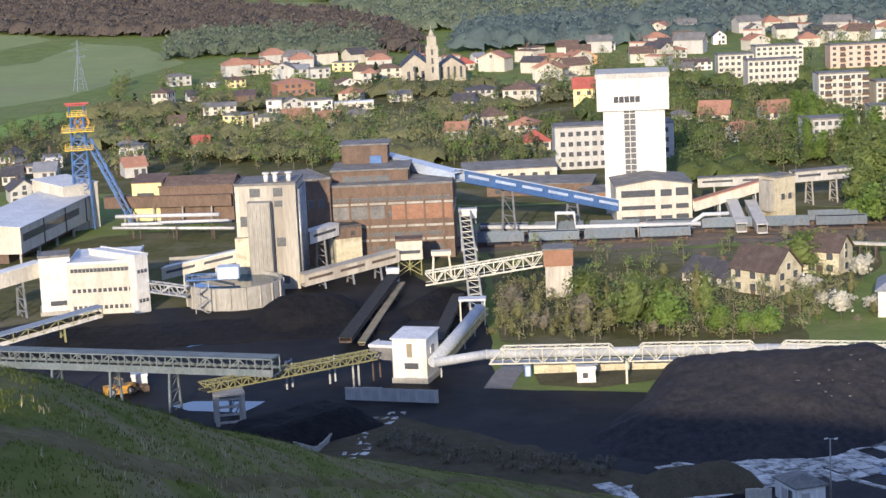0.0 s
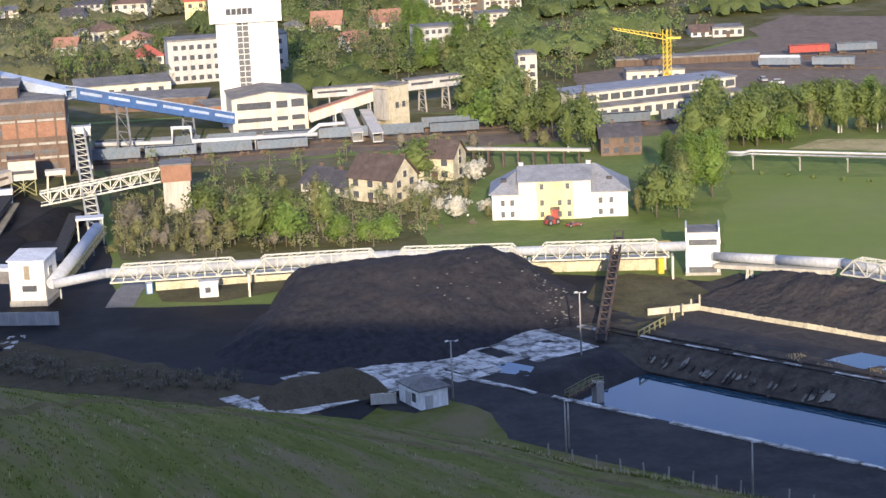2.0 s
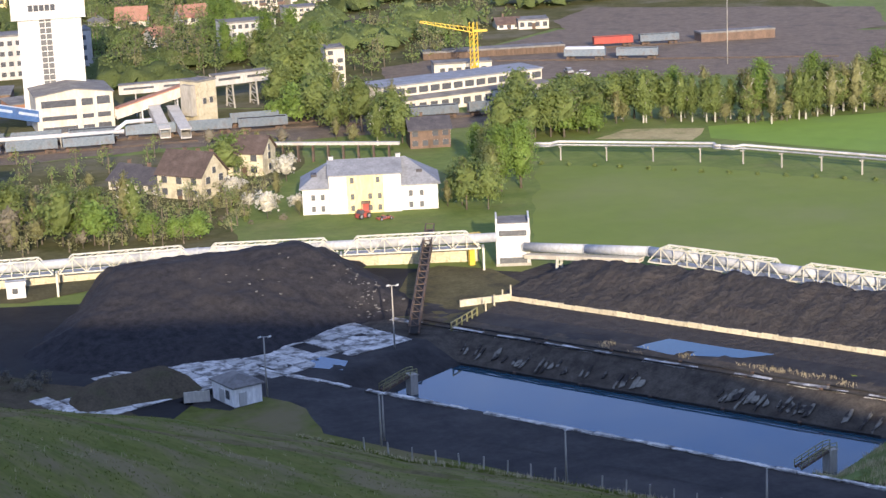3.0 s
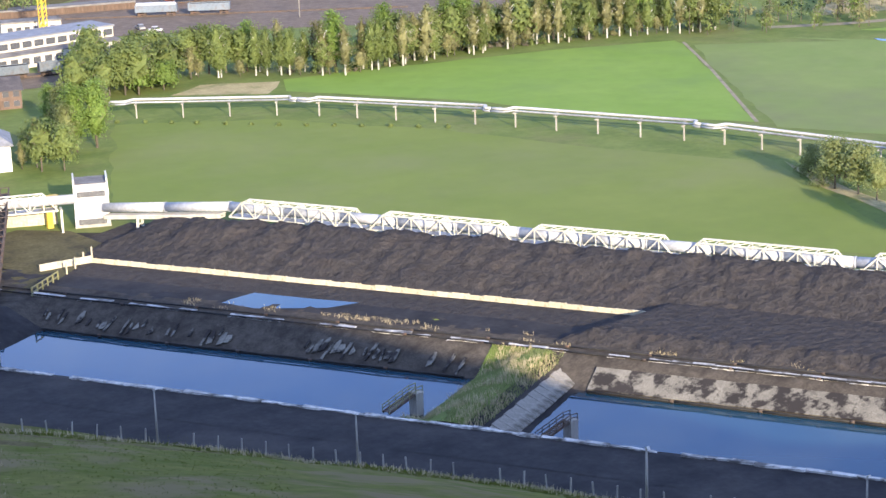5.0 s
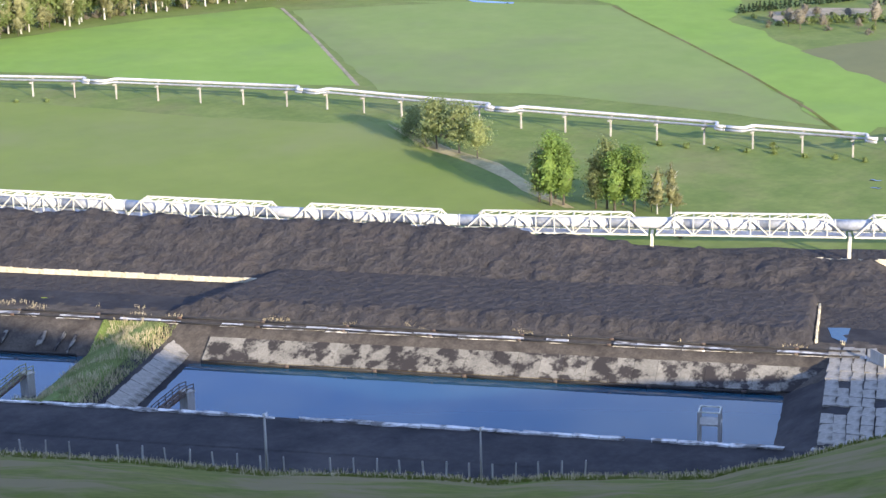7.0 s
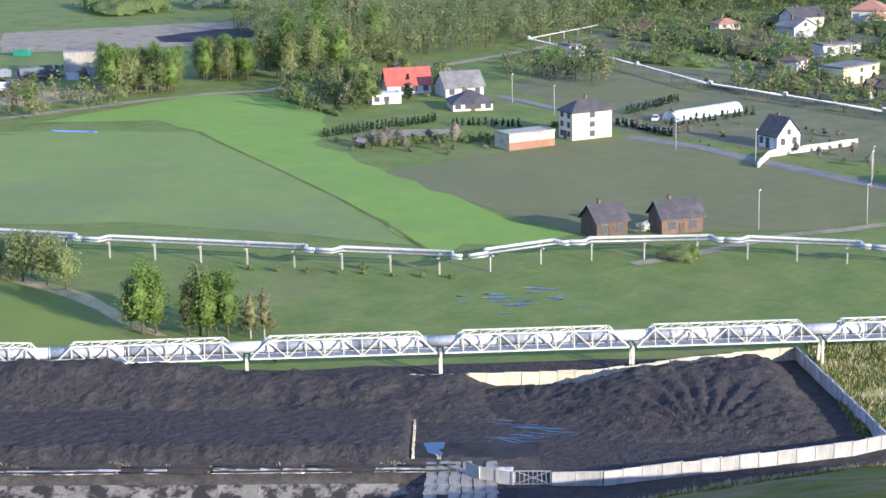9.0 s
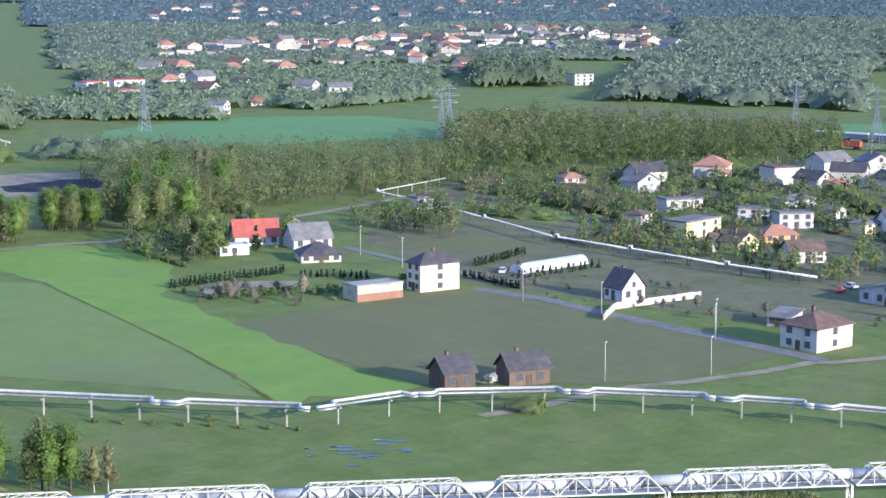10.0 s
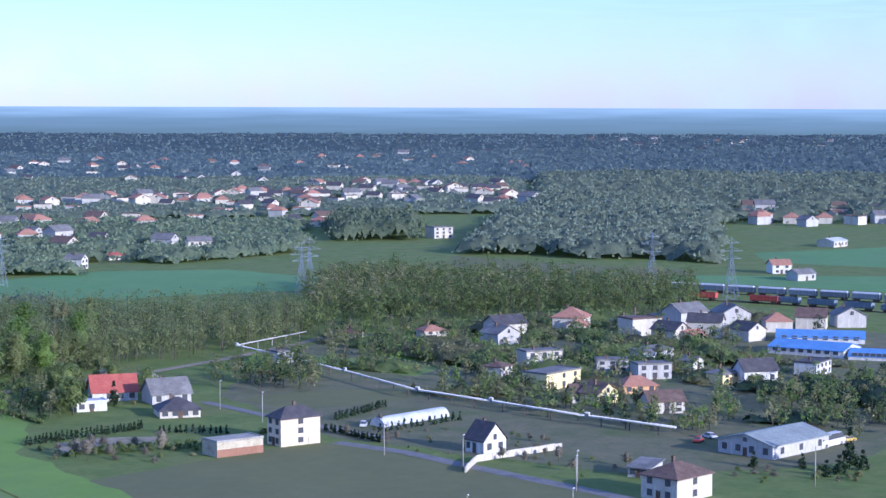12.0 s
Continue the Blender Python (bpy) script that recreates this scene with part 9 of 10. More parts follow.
def mixed_grove(poly, n, h, label, gap, seed):
    """Town and village trees too small to pick apart singly, joined by leaf colour."""
    for k, (leaf, share) in enumerate(((LEAF, .45), (LEAFOLIVE, .33), (LEAFDARK, .12), (LEAFLIME, .10))):
        m = max(3, int(n * 1.1 * share))
        wood("tree_group", poly, m, h, h * .36, leaf, label, seed * 10 + k, 135, .38, gap)


# ---- trees near the yard, the town and the houses ----
wood("scrub", [(-14, 310), (-8, 318), (0, 306), (10, 300), (24, 294), (24, 286), (10, 290), (0, 296)], 60, 1.3, 1.1, LEAFGREY, "low brown scrub on the verge below the heap", 73, 110, .14, 1.6)
wood("scrub", [(10, 384), (22, 376), (54, 368), (66, 372), (84, 404), (86, 420), (60, 412), (40, 436), (12, 440)], 120, 4.2, 1.9, LEAFOLIVE, "olive-brown scrub between the yard and the tracks", 71, 130, .20, 3.0)
wood("scrub", [(60, 374), (70, 376), (84, 400), (86, 416), (100, 446), (92, 470), (20, 478), (14, 440)], 60, 5.0, 2.1, LEAF, "green scrub below the railway", 72, 130, .22, 4.0)
for k, (poly, h, leaf, lab) in enumerate((
        ([(500, 282), (520, 232), (560, 205), (600, 178), (715, 212), (748, 290), (690, 345), (600, 376), (545, 345)], 5.5, LEAFOLIVE, "garden trees among the village houses"),
        ([(560, 270), (580, 215), (700, 220), (740, 300), (640, 372)], 6.5, LEAF, "green trees among the village houses"),
        ([(484, 190), (496, 140), (520, 128), (610, 150), (640, 172), (560, 204)], 6.0, LEAFDARK, "dark dense thicket behind the warehouse"),
        ([(520, 262), (560, 215), (600, 182), (708, 214), (738, 288), (690, 338), (600, 370), (550, 340)], 5.0, LEAF, "low green garden trees between the village houses"),
        ([(-150, 700), (-70, 650), (-20, 650), (30, 640), (45, 760), (60, 900), (-20, 925), (-160, 905)], 7.5, LEAFOLIVE, "olive-brown trees between the town houses"),
        ([(60, 590), (110, 560), (135, 610), (150, 700), (240, 760), (230, 905), (100, 915), (55, 800)], 8.5, LEAF, "green trees between the apartment blocks"),
        ([(150, 620), (200, 610), (240, 690), (330, 720), (300, 830), (245, 850), (170, 740)], 8.5, LEAF, "green trees behind the station"))):
    canopy("tree_group", poly, h, 3.0, leaf, lab, 300 + k, .52)
grove([(8.8, 384.3), (18.8, 381.9), (20.6, 412.6), (10.9, 413)], 20, ("bare", "olive", "bush", "bush"), (.45, .75), 2.6, 1)
grove([(18.8, 381.9), (27.5, 379.4), (29.3, 401.8), (20.1, 404.4)], 14, ("bare", "olive", "bush"), (.4, .6), 2.6, 33)
grove([(27.1, 381.5), (40.9, 380.2), (43, 398.5), (28.9, 403.9)], 13, ("olive", "bare", "olive", "broad"), (.9, 1.3), 4.0, 2)
grove([(39.6, 378.3), (54.5, 374.3), (56.1, 384.5), (41, 390.5)], 9, ("bush", "bare", "olive"), (.4, .6), 4.0, 35)
grove([(29.5, 403.9), (56.7, 396.8), (55.7, 432), (32.3, 438.5)], 12, ("bare", "bush", "broad"), (.45, .7), 4.0, 34)
for kind, x, y, s in (("lime", 42.9, 380, 1.05), ("lime", 53.5, 378.6, .8), ("lime", 58.1, 375.9, .8), ("lime", 62.4, 375.2, .7), ("birch", 52.2, 389.1, .85), ("birch", 50.8, 391.4, .8),
                      ("lime", 82.9, 440.1, .95), ("broad", 79.8, 434.4, .8), ("blossom", 91.2, 423.8, 1.1), ("olive", 49.2, 436.9, .8), ("poplar", 130.1, 389.9, 1.05), ("poplar", 130.6, 400.6, .95),
                      ("poplar", 127.1, 387.3, .95), ("poplar", 135.1, 391.4, 1.0), ("poplar", 133.2, 414.7, .7), ("poplar", 142.7, 409.3, .8), ("broad", 122.5, 543.8, 1.5), ("broad", 124.2, 537.1, 1.2), ("broad", 117.7, 540.7, 1.2)):
    plant(kind, x, y, s)
grove([(108.1, 463.8), (124.8, 447), (139.5, 495.6), (120.5, 502.6)], 18, ("broad", "birch", "olive"), (.8, 1.1), 3, 3)
grove([(147.9, 444.2), (170.9, 440.2), (182.7, 470.5), (159.7, 470.2)], 28, ("lime", "broad"), (.8, 1.05), 2.5, 4)
ROW = ((180.9, 456.2), (200.8, 446.2), (214.7, 434), (230.8, 436.5), (257.2, 440.5), (277.2, 441), (302.9, 436), (326, 428))
for (ax, ay), (bx, by) in zip(ROW, ROW[1:]):                    # birches along the railway field
    n = round(math.hypot(bx - ax, by - ay) / 3.1)
    for k in range(n):
        for back, kinds in ((0, ("birch", "birch", "birch", "olive")), (6, ("birch", "broad", "poplar", "birch"))):
            f = (k + _rt.uniform(0, .9)) / n
            plant(_rt.choice(kinds), ax + (bx - ax) * f + back * .45 + _rt.uniform(-1, 1), ay + (by - ay) * f + back * .9 + _rt.uniform(-1.5, 1.5), _rt.uniform(.92, 1.15))
canopy("tree_group", [(190, 458), (206, 450), (220, 442), (240, 445), (262, 449), (304, 444), (330, 434), (334, 442), (306, 454), (262, 460), (222, 454), (196, 466)], 10.5, 3.0, LEAF, "green trees behind the birches", 340, .52)
grove([(183, 456), (202, 446.5), (216, 436), (258, 442), (303, 438), (303, 441), (258, 446), (214, 441)], 40, ("bush", "bush"), (.7, 1.2), 2.2, 5)
mixed_grove([(313.9, 425.8), (341.2, 406.9), (396.7, 400.1), (420.8, 424.7), (332, 450.2)], 50, 7.2, "trees along the railway field", 3, 6)
grove([(67.3, 382.7), (85.4, 385.3), (89.6, 403.2), (77.5, 416.1), (71.6, 404.8)], 22, ("bush", "bush", "blossom", "olive"), (.5, .9), 3, 7)
grove([(113.5, 382.3), (121.3, 369.1), (136.2, 413.7), (126, 417)], 12, ("bush", "broad", "olive"), (.5, .9), 3, 8)
grove([(83.1, 473.1), (103.1, 460.8), (105.9, 472.7), (85.4, 485.1)], 12, ("bare", "olive", "bush"), (.5, .8), 3, 9)
mixed_grove([(69.4, 581.6), (108.9, 610.4), (133.7, 607.5), (161.5, 729.4), (104.4, 749.9), (77.9, 676.1)], 56, 9.0, "trees behind the loading gallery", 5, 10)
mixed_grove([(143.8, 561.5), (160, 569.7), (199.5, 602), (231.6, 697.5), (179.8, 714.7)], 40, 9.0, "trees by the station", 5, 11)
mixed_grove([(-70.4, 666.8), (-33, 647.5), (-15.1, 692.5), (15.1, 636), (17.9, 730.7), (-25.8, 796.9), (-67.9, 780.3)], 110, 9.8, "olive-green wood behind the plant", 3.5, 12)
mixed_grove([(-116.7, 668.5), (-69.5, 638.5), (-78.1, 769.3), (-93, 826.3), (-142.2, 837.7)], 60, 8.0, "trees behind the headframe", 4, 13)
mixed_grove([(-150.2, 887.3), (-73, 874.8), (43.5, 810.3), (49.9, 920.6), (-85.6, 1039.1), (-165.3, 1017.2)], 90, 7.5, "trees among the town houses", 5, 14)
mixed_grove([(0.5, 642.2), (37.6, 614.9), (47.7, 735.5), (20.3, 809.2), (1.3, 755.1)], 54, 7.2, "trees before the town", 4.5, 15)
mixed_grove([(42.8, 798.2), (62.7, 788.9), (95.3, 698.3), (132.5, 965.2), (56.5, 1033)], 90, 10.0, "trees above the winding tower", 5, 16)
mixed_grove([(73.4, 603.5), (106.9, 577.9), (136.9, 716), (124.5, 854.7), (90.2, 737.5)], 60, 10.0, "trees below the apartment blocks", 5, 17)
grove([(136.1, 757), (140.2, 591.5), (122.2, 491.8), (99.8, 480.2), (126, 596.8), (112.7, 628.2)], 44, ("broad", "poplar", "lime"), (.8, 1.2), 4.5, 18)
mixed_grove([(141.2, 931.4), (218.1, 918.6), (253, 1065.1), (163.5, 1076.4)], 30, 9.5, "trees between the apartment blocks", 7, 19)
mixed_grove([(-168.9, 702.9), (-121.8, 642.9), (-153.7, 821.3), (-195, 816.6)], 40, 8.0, "trees by the old houses", 4, 20)
for kind, x, y, s in (("cone", -12.8, 923.9, 1.0), ("cone", -8.1, 919.9, 1.1), ("cone", -9.3, 911.9, .9), ("cone", -26.6, 903.5, 1.3), ("cone", -30.2, 911.4, 1.2), ("cone", -144, 896.4, 1.3), ("cone", -136.8, 899.6, 1.3), ("cone", 138.3, 832.2, .9), ("lime", 144, 821, 1.0)):
    plant(kind, x, y, s)
# shrubs along the ditch in the field
for kind, x, y, s in (("willow", 231.6, 270, .95), ("willow", 232, 264.1, .95), ("willow", 231.7, 258.9, .75), ("willow", 235.4, 280.1, .75), ("bare", 235.5, 272.1, .85), ("willow", 231.4, 272.9, .7), ("willow", 236, 282.5, .6), ("poplar", 218.4, 226.2, .78), ("poplar", 218.7, 229.2, .74), ("poplar", 219.9, 224.7, .72), ("poplar", 221.8, 228.6, .74),
                      ("poplar", 222.1, 219.5, .72), ("poplar", 222.8, 215.9, .76), ("poplar", 225, 213.6, .7), ("poplar", 226.7, 217.8, .66), ("olive", 226.9, 211.6, .75), ("birch", 226.5, 210, .72), ("birch", 228, 208.4, .66), ("poplar", 223.2, 218, .85), ("olive", 229.3, 212, .7), ("olive", 229.6, 208.5, .65), ("olive", 217.6, 197, .35), ("willow", 310.4, 181.9, .5), ("willow", 310.2, 178.3, .55), ("lime", 312.8, 177.8, .42), ("bare", 309.5, 183.5, .4), ("bush", 273, 224.7, .8), ("blossom", 325.7, 196.5, .5)):
    plant(kind, x, y, s)
# gardens and hedges beyond the fields
grove([(407.8, 343.3), (439.8, 335.8), (482.5, 359.8), (465.4, 378.5), (428.1, 366.4)], 34, ("broad", "blossom", "bush", "cone", "olive"), (.5, .9), 3, 21)
mixed_grove([(484.9, 342.7), (475.3, 306.3), (508, 315.2), (543.5, 345.9), (519.3, 360.4)], 40, 7.0, "trees behind the barns", 3, 22)
grove([(363.3, 311.1), (373.6, 278.7), (396.3, 278.5), (396.2, 302.6), (377.4, 319.6)], 30, ("bush", "bare", "bush"), (.5, .9), 3, 23)
grove([(423.7, 262.8), (415.4, 228.8), (413.9, 200.7), (404.8, 176.5), (433.1, 183), (455.9, 221.1), (460.9, 267.9)], 46, ("bush", "bush", "bare"), (.4, .62), 3.5, 24)
mixed_grove([(502.5, 280.6), (481.4, 233.5), (468.9, 181.2), (490.4, 181.6), (520.1, 227), (540.1, 283.5)], 60, 5.9, "garden trees along the white pipe", 3.5, 25)
mixed_grove([(485.4, 189.2), (492.8, 141.7), (519.2, 129.4), (595.3, 165.9), (547.3, 202.8)], 90, 6.5, "dense thicket behind the warehouse", 3, 26)
mixed_grove([(509.6, 267.5), (579.5, 214.8), (603.2, 175.2), (715.7, 221.1), (679.4, 320.2), (603.5, 314.6)], 110, 7.0, "garden trees among the village houses", 5, 27)
mixed_grove([(530.3, 329), (540.9, 281.9), (634, 325.9), (645.9, 375.4), (604.7, 377.5)], 60, 7.7, "trees by the small meadow", 4, 28)
grove([(415.7, 155.1), (434.3, 124.7), (453.9, 130.4), (438, 159.3)], 22, ("bush", "cone", "bush"), (.6, 1.0), 3, 29)
grove([(395.7, 420.8), (412.2, 407.5), (425.3, 420.2), (407.6, 434.6)], 24, ("poplar",), (.85, 1.0), 2.4, 30)
grove([(430.8, 417.3), (442.6, 404.9), (456, 417.1), (442.5, 428.5)], 20, ("poplar",), (.8, .95), 2.4, 36)
grove([(431.3, 390.3), (497.8, 396.1), (557.9, 443.7), (499, 450.9)], 40, ("willow", "poplar", "birch", "olive"), (1.0, 1.4), 3.5, 37)
grove([(366.9, 432.9), (402.4, 433.9), (433.1, 477), (396, 466.6)], 18, ("bush", "bare"), (.6, 1.0), 3, 31)
mixed_grove([(397.2, 355.6), (410.5, 336.8), (454.5, 372.6), (442.2, 393.2)], 34, 7.0, "dark trees at the wood edge", 3, 32)


def hedge_row(a, b, gap, kind, s):
    """A clipped or loose hedge: small shrubs in a row, grown together into one thing."""
    a, b = Vector(a), Vector(b)
    n = int((b - a).length / gap)
    rng = np.random.default_rng(int(a.x * 7 + b.y))
    h, w = (6.0, 1.5) if kind == "cone" else (2.6, 1.9)
    vs, tv = [], []
    for k in range(n + 1):
        p = a.lerp(b, k / max(1, n))
        f = s * rng.uniform(.8, 1.2)
        o_ = np.array((p.x + rng.uniform(-.3, .3), p.y + rng.uniform(-.3, .3), far_hill(p.x, p.y)))
        vs.append(leaf_arrays(crown_points(kind, rng, 18, 12, h * f, w * f), .24 if kind == "cone" else .22, rng) + o_)
        r = .06
        tv.append(np.array([(-r, 0, -.2), (r, 0, -.2), (r, 0, h * f * .6), (-r, 0, h * f * .6)]) + o_)
    th = thing("hedge", 0, 0, 0, 0, "row of small dark green thujas" if kind == "cone" else "loose green garden hedge of low shrubs", "hedge", "hedges")
    part("foliage", quads_mesh("foliage", np.concatenate(vs), LEAFDARK if kind == "cone" else LEAF), None, th)
    part("stems", quads_mesh("stems", np.concatenate(tv), BARK), None, th)


hedge_row((377.8, 322.3), (411.8, 312.4), 1.15, "cone", .40)
hedge_row((371.2, 304.8), (381.2, 302.1), 1.6, "bush", .45)
hedge_row((377.2, 300.7), (398.1, 283), 2.2, "bush", .8)
hedge_row((409.4, 305.4), (416.3, 289), 1.4, "cone", .34)
hedge_row((434.4, 276.4), (421.2, 281.8), 1.6, "bush", .5)
hedge_row((433.6, 270), (425.1, 248.7), 1.2, "cone", .34)
hedge_row((448.6, 276.5), (474.9, 276), 1.3, "cone", .36)
hedge_row((417.4, 369.4), (405.2, 340.1), 1.4, "bush", .45)
hedge_row((374.9, 303.4), (392.4, 297.6), 2.0, "bush", .4)
hedge_row((437.4, 255.9), (465.2, 247.6), 2.2, "cone", .4)
hedge_row((148.2, 413.9), (203.1, 362), 6, "bush", .3)
hedge_row((260.9, 241.7), (276.7, 206.7), 5, "bush", .35)

# ---- district heating pipeline on concrete posts ----
LINE = [(149.0, 419.0), (184.3, 395.2), (212.4, 357.4), (237.2, 316.0), (251.7, 274.7), (268.9, 231.8), (279.5, 206.2), (299.1, 197.3), (317.3, 174.2), (327.0, 148.7), (331.0, 130.9), (334.5, 104.0)]
for i, (a, b) in enumerate(zip(LINE, LINE[1:])):
    a, b = Vector(a), Vector(b)
    d = (b - a).normalized()
    s_ = Vector((-d.y, d.x))
    th = thing("heating_pipeline", a.x, a.y, 0, math.degrees(math.atan2(d.y, d.x)), "twin silver-jacketed heating pipes on concrete posts", "pipeline", "pipeline sections")
    L = (b - a).length
    for y, z, r, m_ in ((.55, 4.2, .30, PIPE), (-.55, 3.7, .24, GREYSTEEL)):
        bm = bmesh.new()
        out = 2.6 if y > 0 else 2.0
        way = [(-.2, y - out, z), (3.2, y - out, z), (3.6, y - out + .3, z), (4.4, y - .3, z), (4.8, y, z), (L - 2.6, y, z), (L - 2.2, y - .3, z), (L - 1.8, y - out + .3, z), (L - 1.4, y - out, z), (L + .2, y - out, z)]
        tube(bm, way if L > 14 else [(-.2, y, z), (L + .2, y, z)], r, 10)
        part("pipe", bm, m_, th)
    n = max(2, round(L / 9.5))
    for k in range(n):
        x = L * (k + .5) / n
        bm = bmesh.new()
        xbox(bm, x - .13, x + .13, -.15, .15, -.4, 3.3)
        xbox(bm, x - .18, x + .18, -1.1, 1.1, 3.05, 3.32)
        xbox(bm, x - .14, x + .14, .3, .8, 3.32, 3.95)
        part("post", bm, CONCRETE, th)
FAR = [(552.6, 379.7), (537.9, 351), (517.4, 315.3), (493.3, 276.4), (485.3, 248.5), (474.7, 214.5), (469, 186.6)]
for a, b in zip(FAR, FAR[1:]):
    a, b = Vector(a), Vector(b)
    d = b - a
    th = thing("white_pipeline", a.x, a.y, 0, math.degrees(math.atan2(d.y, d.x)), "long white overland pipe on low posts", "pipeline", "white pipe sections")
    bm = bmesh.new()
    tube(bm, [(0, 0, 2.2), (0, 0, 3.4), (1.2, 0, 3.4), (1.2, 0, 2.6), (d.length, 0, 2.6)], .32, 8)
    part("pipe", bm, ROOFWHITE, th)
    for k in range(int(d.length / 9)):
        bm = bmesh.new()
        xbox(bm, 5 + k * 9, 5.2 + k * 9, -.1, .1, -.3, 2.3)
        part("post", bm, DARKSTEEL, th)
a, b = [Vector(p) for p in [(552.6, 379.7), (598, 380.5)]]
duct("white_pipeline", [(a.x, a.y, 2.6), (b.x, b.y, 2.6)], .22, PALEGREY, "white overland pipe beside the wood", True)
# white process pipes at the mine
duct("white_pipeline", [(660, 721, 3), (649.6, 699.8, 3), (625, 649, 3), (601.3, 600.3, 3)], .4, PALEGREY, "white overland pipe before the far wood", True)
duct("white_pipe", [(9.9, 502.5, 3), (29.1, 497.8, 3), (29.2, 497.7, 6.6), (33.7, 496.4, 6.6), (34, 496.3, 3), (65.3, 492.4, 3)], .55, ROOFWHITE, "thick white process pipe with an expansion loop", True)
duct("white_pipe", [(63.3, 493.5, 3.2), (66.2, 494.1, 5), (72.7, 494, 5)], .5, ROOFWHITE, "white process pipe beside the hall", True)
for p, q, r in (((-89.4, 537.7, 5), (-60.4, 532.8, 5), .55), ((-86.6, 529.5, 4), (-56.5, 526.2, 4), .45), ((-75.9, 523.9, 5), (-56.7, 522, 5), .4), ((-89.2, 530.7, 3), (-55.2, 520.7, 3), .4)):
    duct("pipe_rack", [p, q], r, ROOFWHITE, "white pipe on a rack of steel posts", True, 8, "pipe", DARKSTEEL)
panel_wall("wall_mine_yard", (-68.3, 485.7), (-51.6, 487.8), 2.0, 3, CONCRETE, "grey concrete yard wall")


# ---- railway ----
def wagon_proto(material, label, load=None):
    th = thing("coal_wagon", 0, 0, -400, 0, label, "wagon", "railway wagons")
    bm = bmesh.new()
    for a in ((-6.3, 6.3, -1.45, -1.37), (-6.3, 6.3, 1.37, 1.45), (-6.3, -6.22, -1.37, 1.37), (6.22, 6.3, -1.37, 1.37)):
        xbox(bm, *a, 1.25, 3.4)
    xbox(bm, -6.3, 6.3, -1.37, 1.37, 1.2, 1.35)
    for k in range(9):
        for y in (-1.5, 1.5):
            xbox(bm, -6.2 + k * 1.54, -6.05 + k * 1.54, y - .06, y + .06, 1.2, 3.42)
    part("body", bm, material, th)
    bm = bmesh.new()
    xbox(bm, -6.6, 6.6, -.5, .5, .95, 1.2)
    part("underframe", bm, DARKSTEEL, th)
    for x in (-4.4, 4.4):
        bm = bmesh.new()
        for dx in (-.9, .9):
            for y in (-.8, .8):
                tube(bm, [(x + dx, y - .07, .47), (x + dx, y + .07, .47)], .46, 10)
        xbox(bm, x - 1.3, x + 1.3, -.95, .95, .4, .75)
        part("bogie", bm, DARKSTEEL, th)
    if load:
        bm = bmesh.new()
        top = xbox(bm, -6.2, 6.2, -1.3, 1.3, 2.8, 3.95 if load is ROOFWHITE else 3.3)
        for q in top[4:]:
            q.co.x, q.co.y = q.co.x * .94, q.co.y * .6
        part("load", bm, load, th)
    return th


WAG = {"grey": wagon_proto(WAGON, "blue-grey open coal wagon on the tracks"), "coal": wagon_proto(WAGON, "blue-grey wagon loaded with coal", COAL), "red": wagon_proto(WAGONRED, "red open wagon on the tracks", COAL), "white": wagon_proto(WAGON, "wagon with pale covered load", ROOFWHITE)}
_wag = set()


def train(a, b, kinds, skip=0.0):
    a, b = Vector(a), Vector(b)
    d = b - a
    ang = math.degrees(math.atan2(d.y, d.x))
    n = int(d.length / 13.7)
    for k in range(n):
        if _rt.random() < skip:
            continue
        p = a + d * (k + .5) / n
        kd = kinds[k % len(kinds)]
        m = pose(p.x, p.y, .2, 0, 0, ang)
        if kd in _wag:
            copy_thing(WAG[kd], m)
        else:
            _wag.add(kd)
            WAG[kd].matrix_basis = m
    th = thing("railway_track", a.x, a.y, 0, ang, "railway track on brown ballast", "track", kind="structure")
    for y in (-.75, .75):
        bm = bmesh.new()
        xbox(bm, -20, d.length + 20, y - .05, y + .05, .06, .24)
        part("rail", bm, DARKSTEEL, th)


train((7.3, 490.4), (62.5, 486.5), ("grey", "coal"))
train((9, 504.6), (107.7, 491), ("coal", "grey", "grey"))
train((88.3, 501), (111.9, 498.4), ("grey", "coal"))
train((136.7, 485.8), (167.2, 482.7), ("coal", "grey"))
train((226.9, 585.7), (256.2, 580.1), ("red", "coal"), .1)
train((209.3, 566.5), (265.4, 535.7), ("white", "coal", "grey"), .45)
train((834.4, 336.9), (828.5, 221.8), ("white",))
train((800.4, 313.7), (798.8, 271.4), ("red", "coal"), .2)
train((801, 277.2), (787.7, 210.8), ("coal", "grey"))
# station sheds and canopies
th, W = building("station_shed", 135.4, 494.6, 183.8, 504.7, 3.7, 9, CREAM, ROOFGREY, "long cream railway shed with window bays", "railway shed", "mono", .8)
windows(th, W, 9, "f", 14, 1.0, 2.0, 1.6)
bm = bmesh.new()
HQ = 3.7
xbox(bm, 0, W, 4.5, 16, HQ, HQ + 3.2)
part("clerestory", bm, CREAM, th)
bm = bmesh.new()
xbox(bm, -.4, W + .4, 4.2, 16.4, HQ + 3.2, HQ + 3.6)
part("clerestory_roof", bm, ROOFSLATE, th)
for k in range(14):
    o = window(th, W, 9, "f", W * (k + .5) / 14, HQ + 1.0, 2.6, 1.5)
    o.location.y = 4.47
th = building("platform_canopy", 173.2, 591.2, 217.3, 582.9, 2, 8, WOODDARK, ROOFGREY, "long dark platform canopy with grey roof", "canopy")
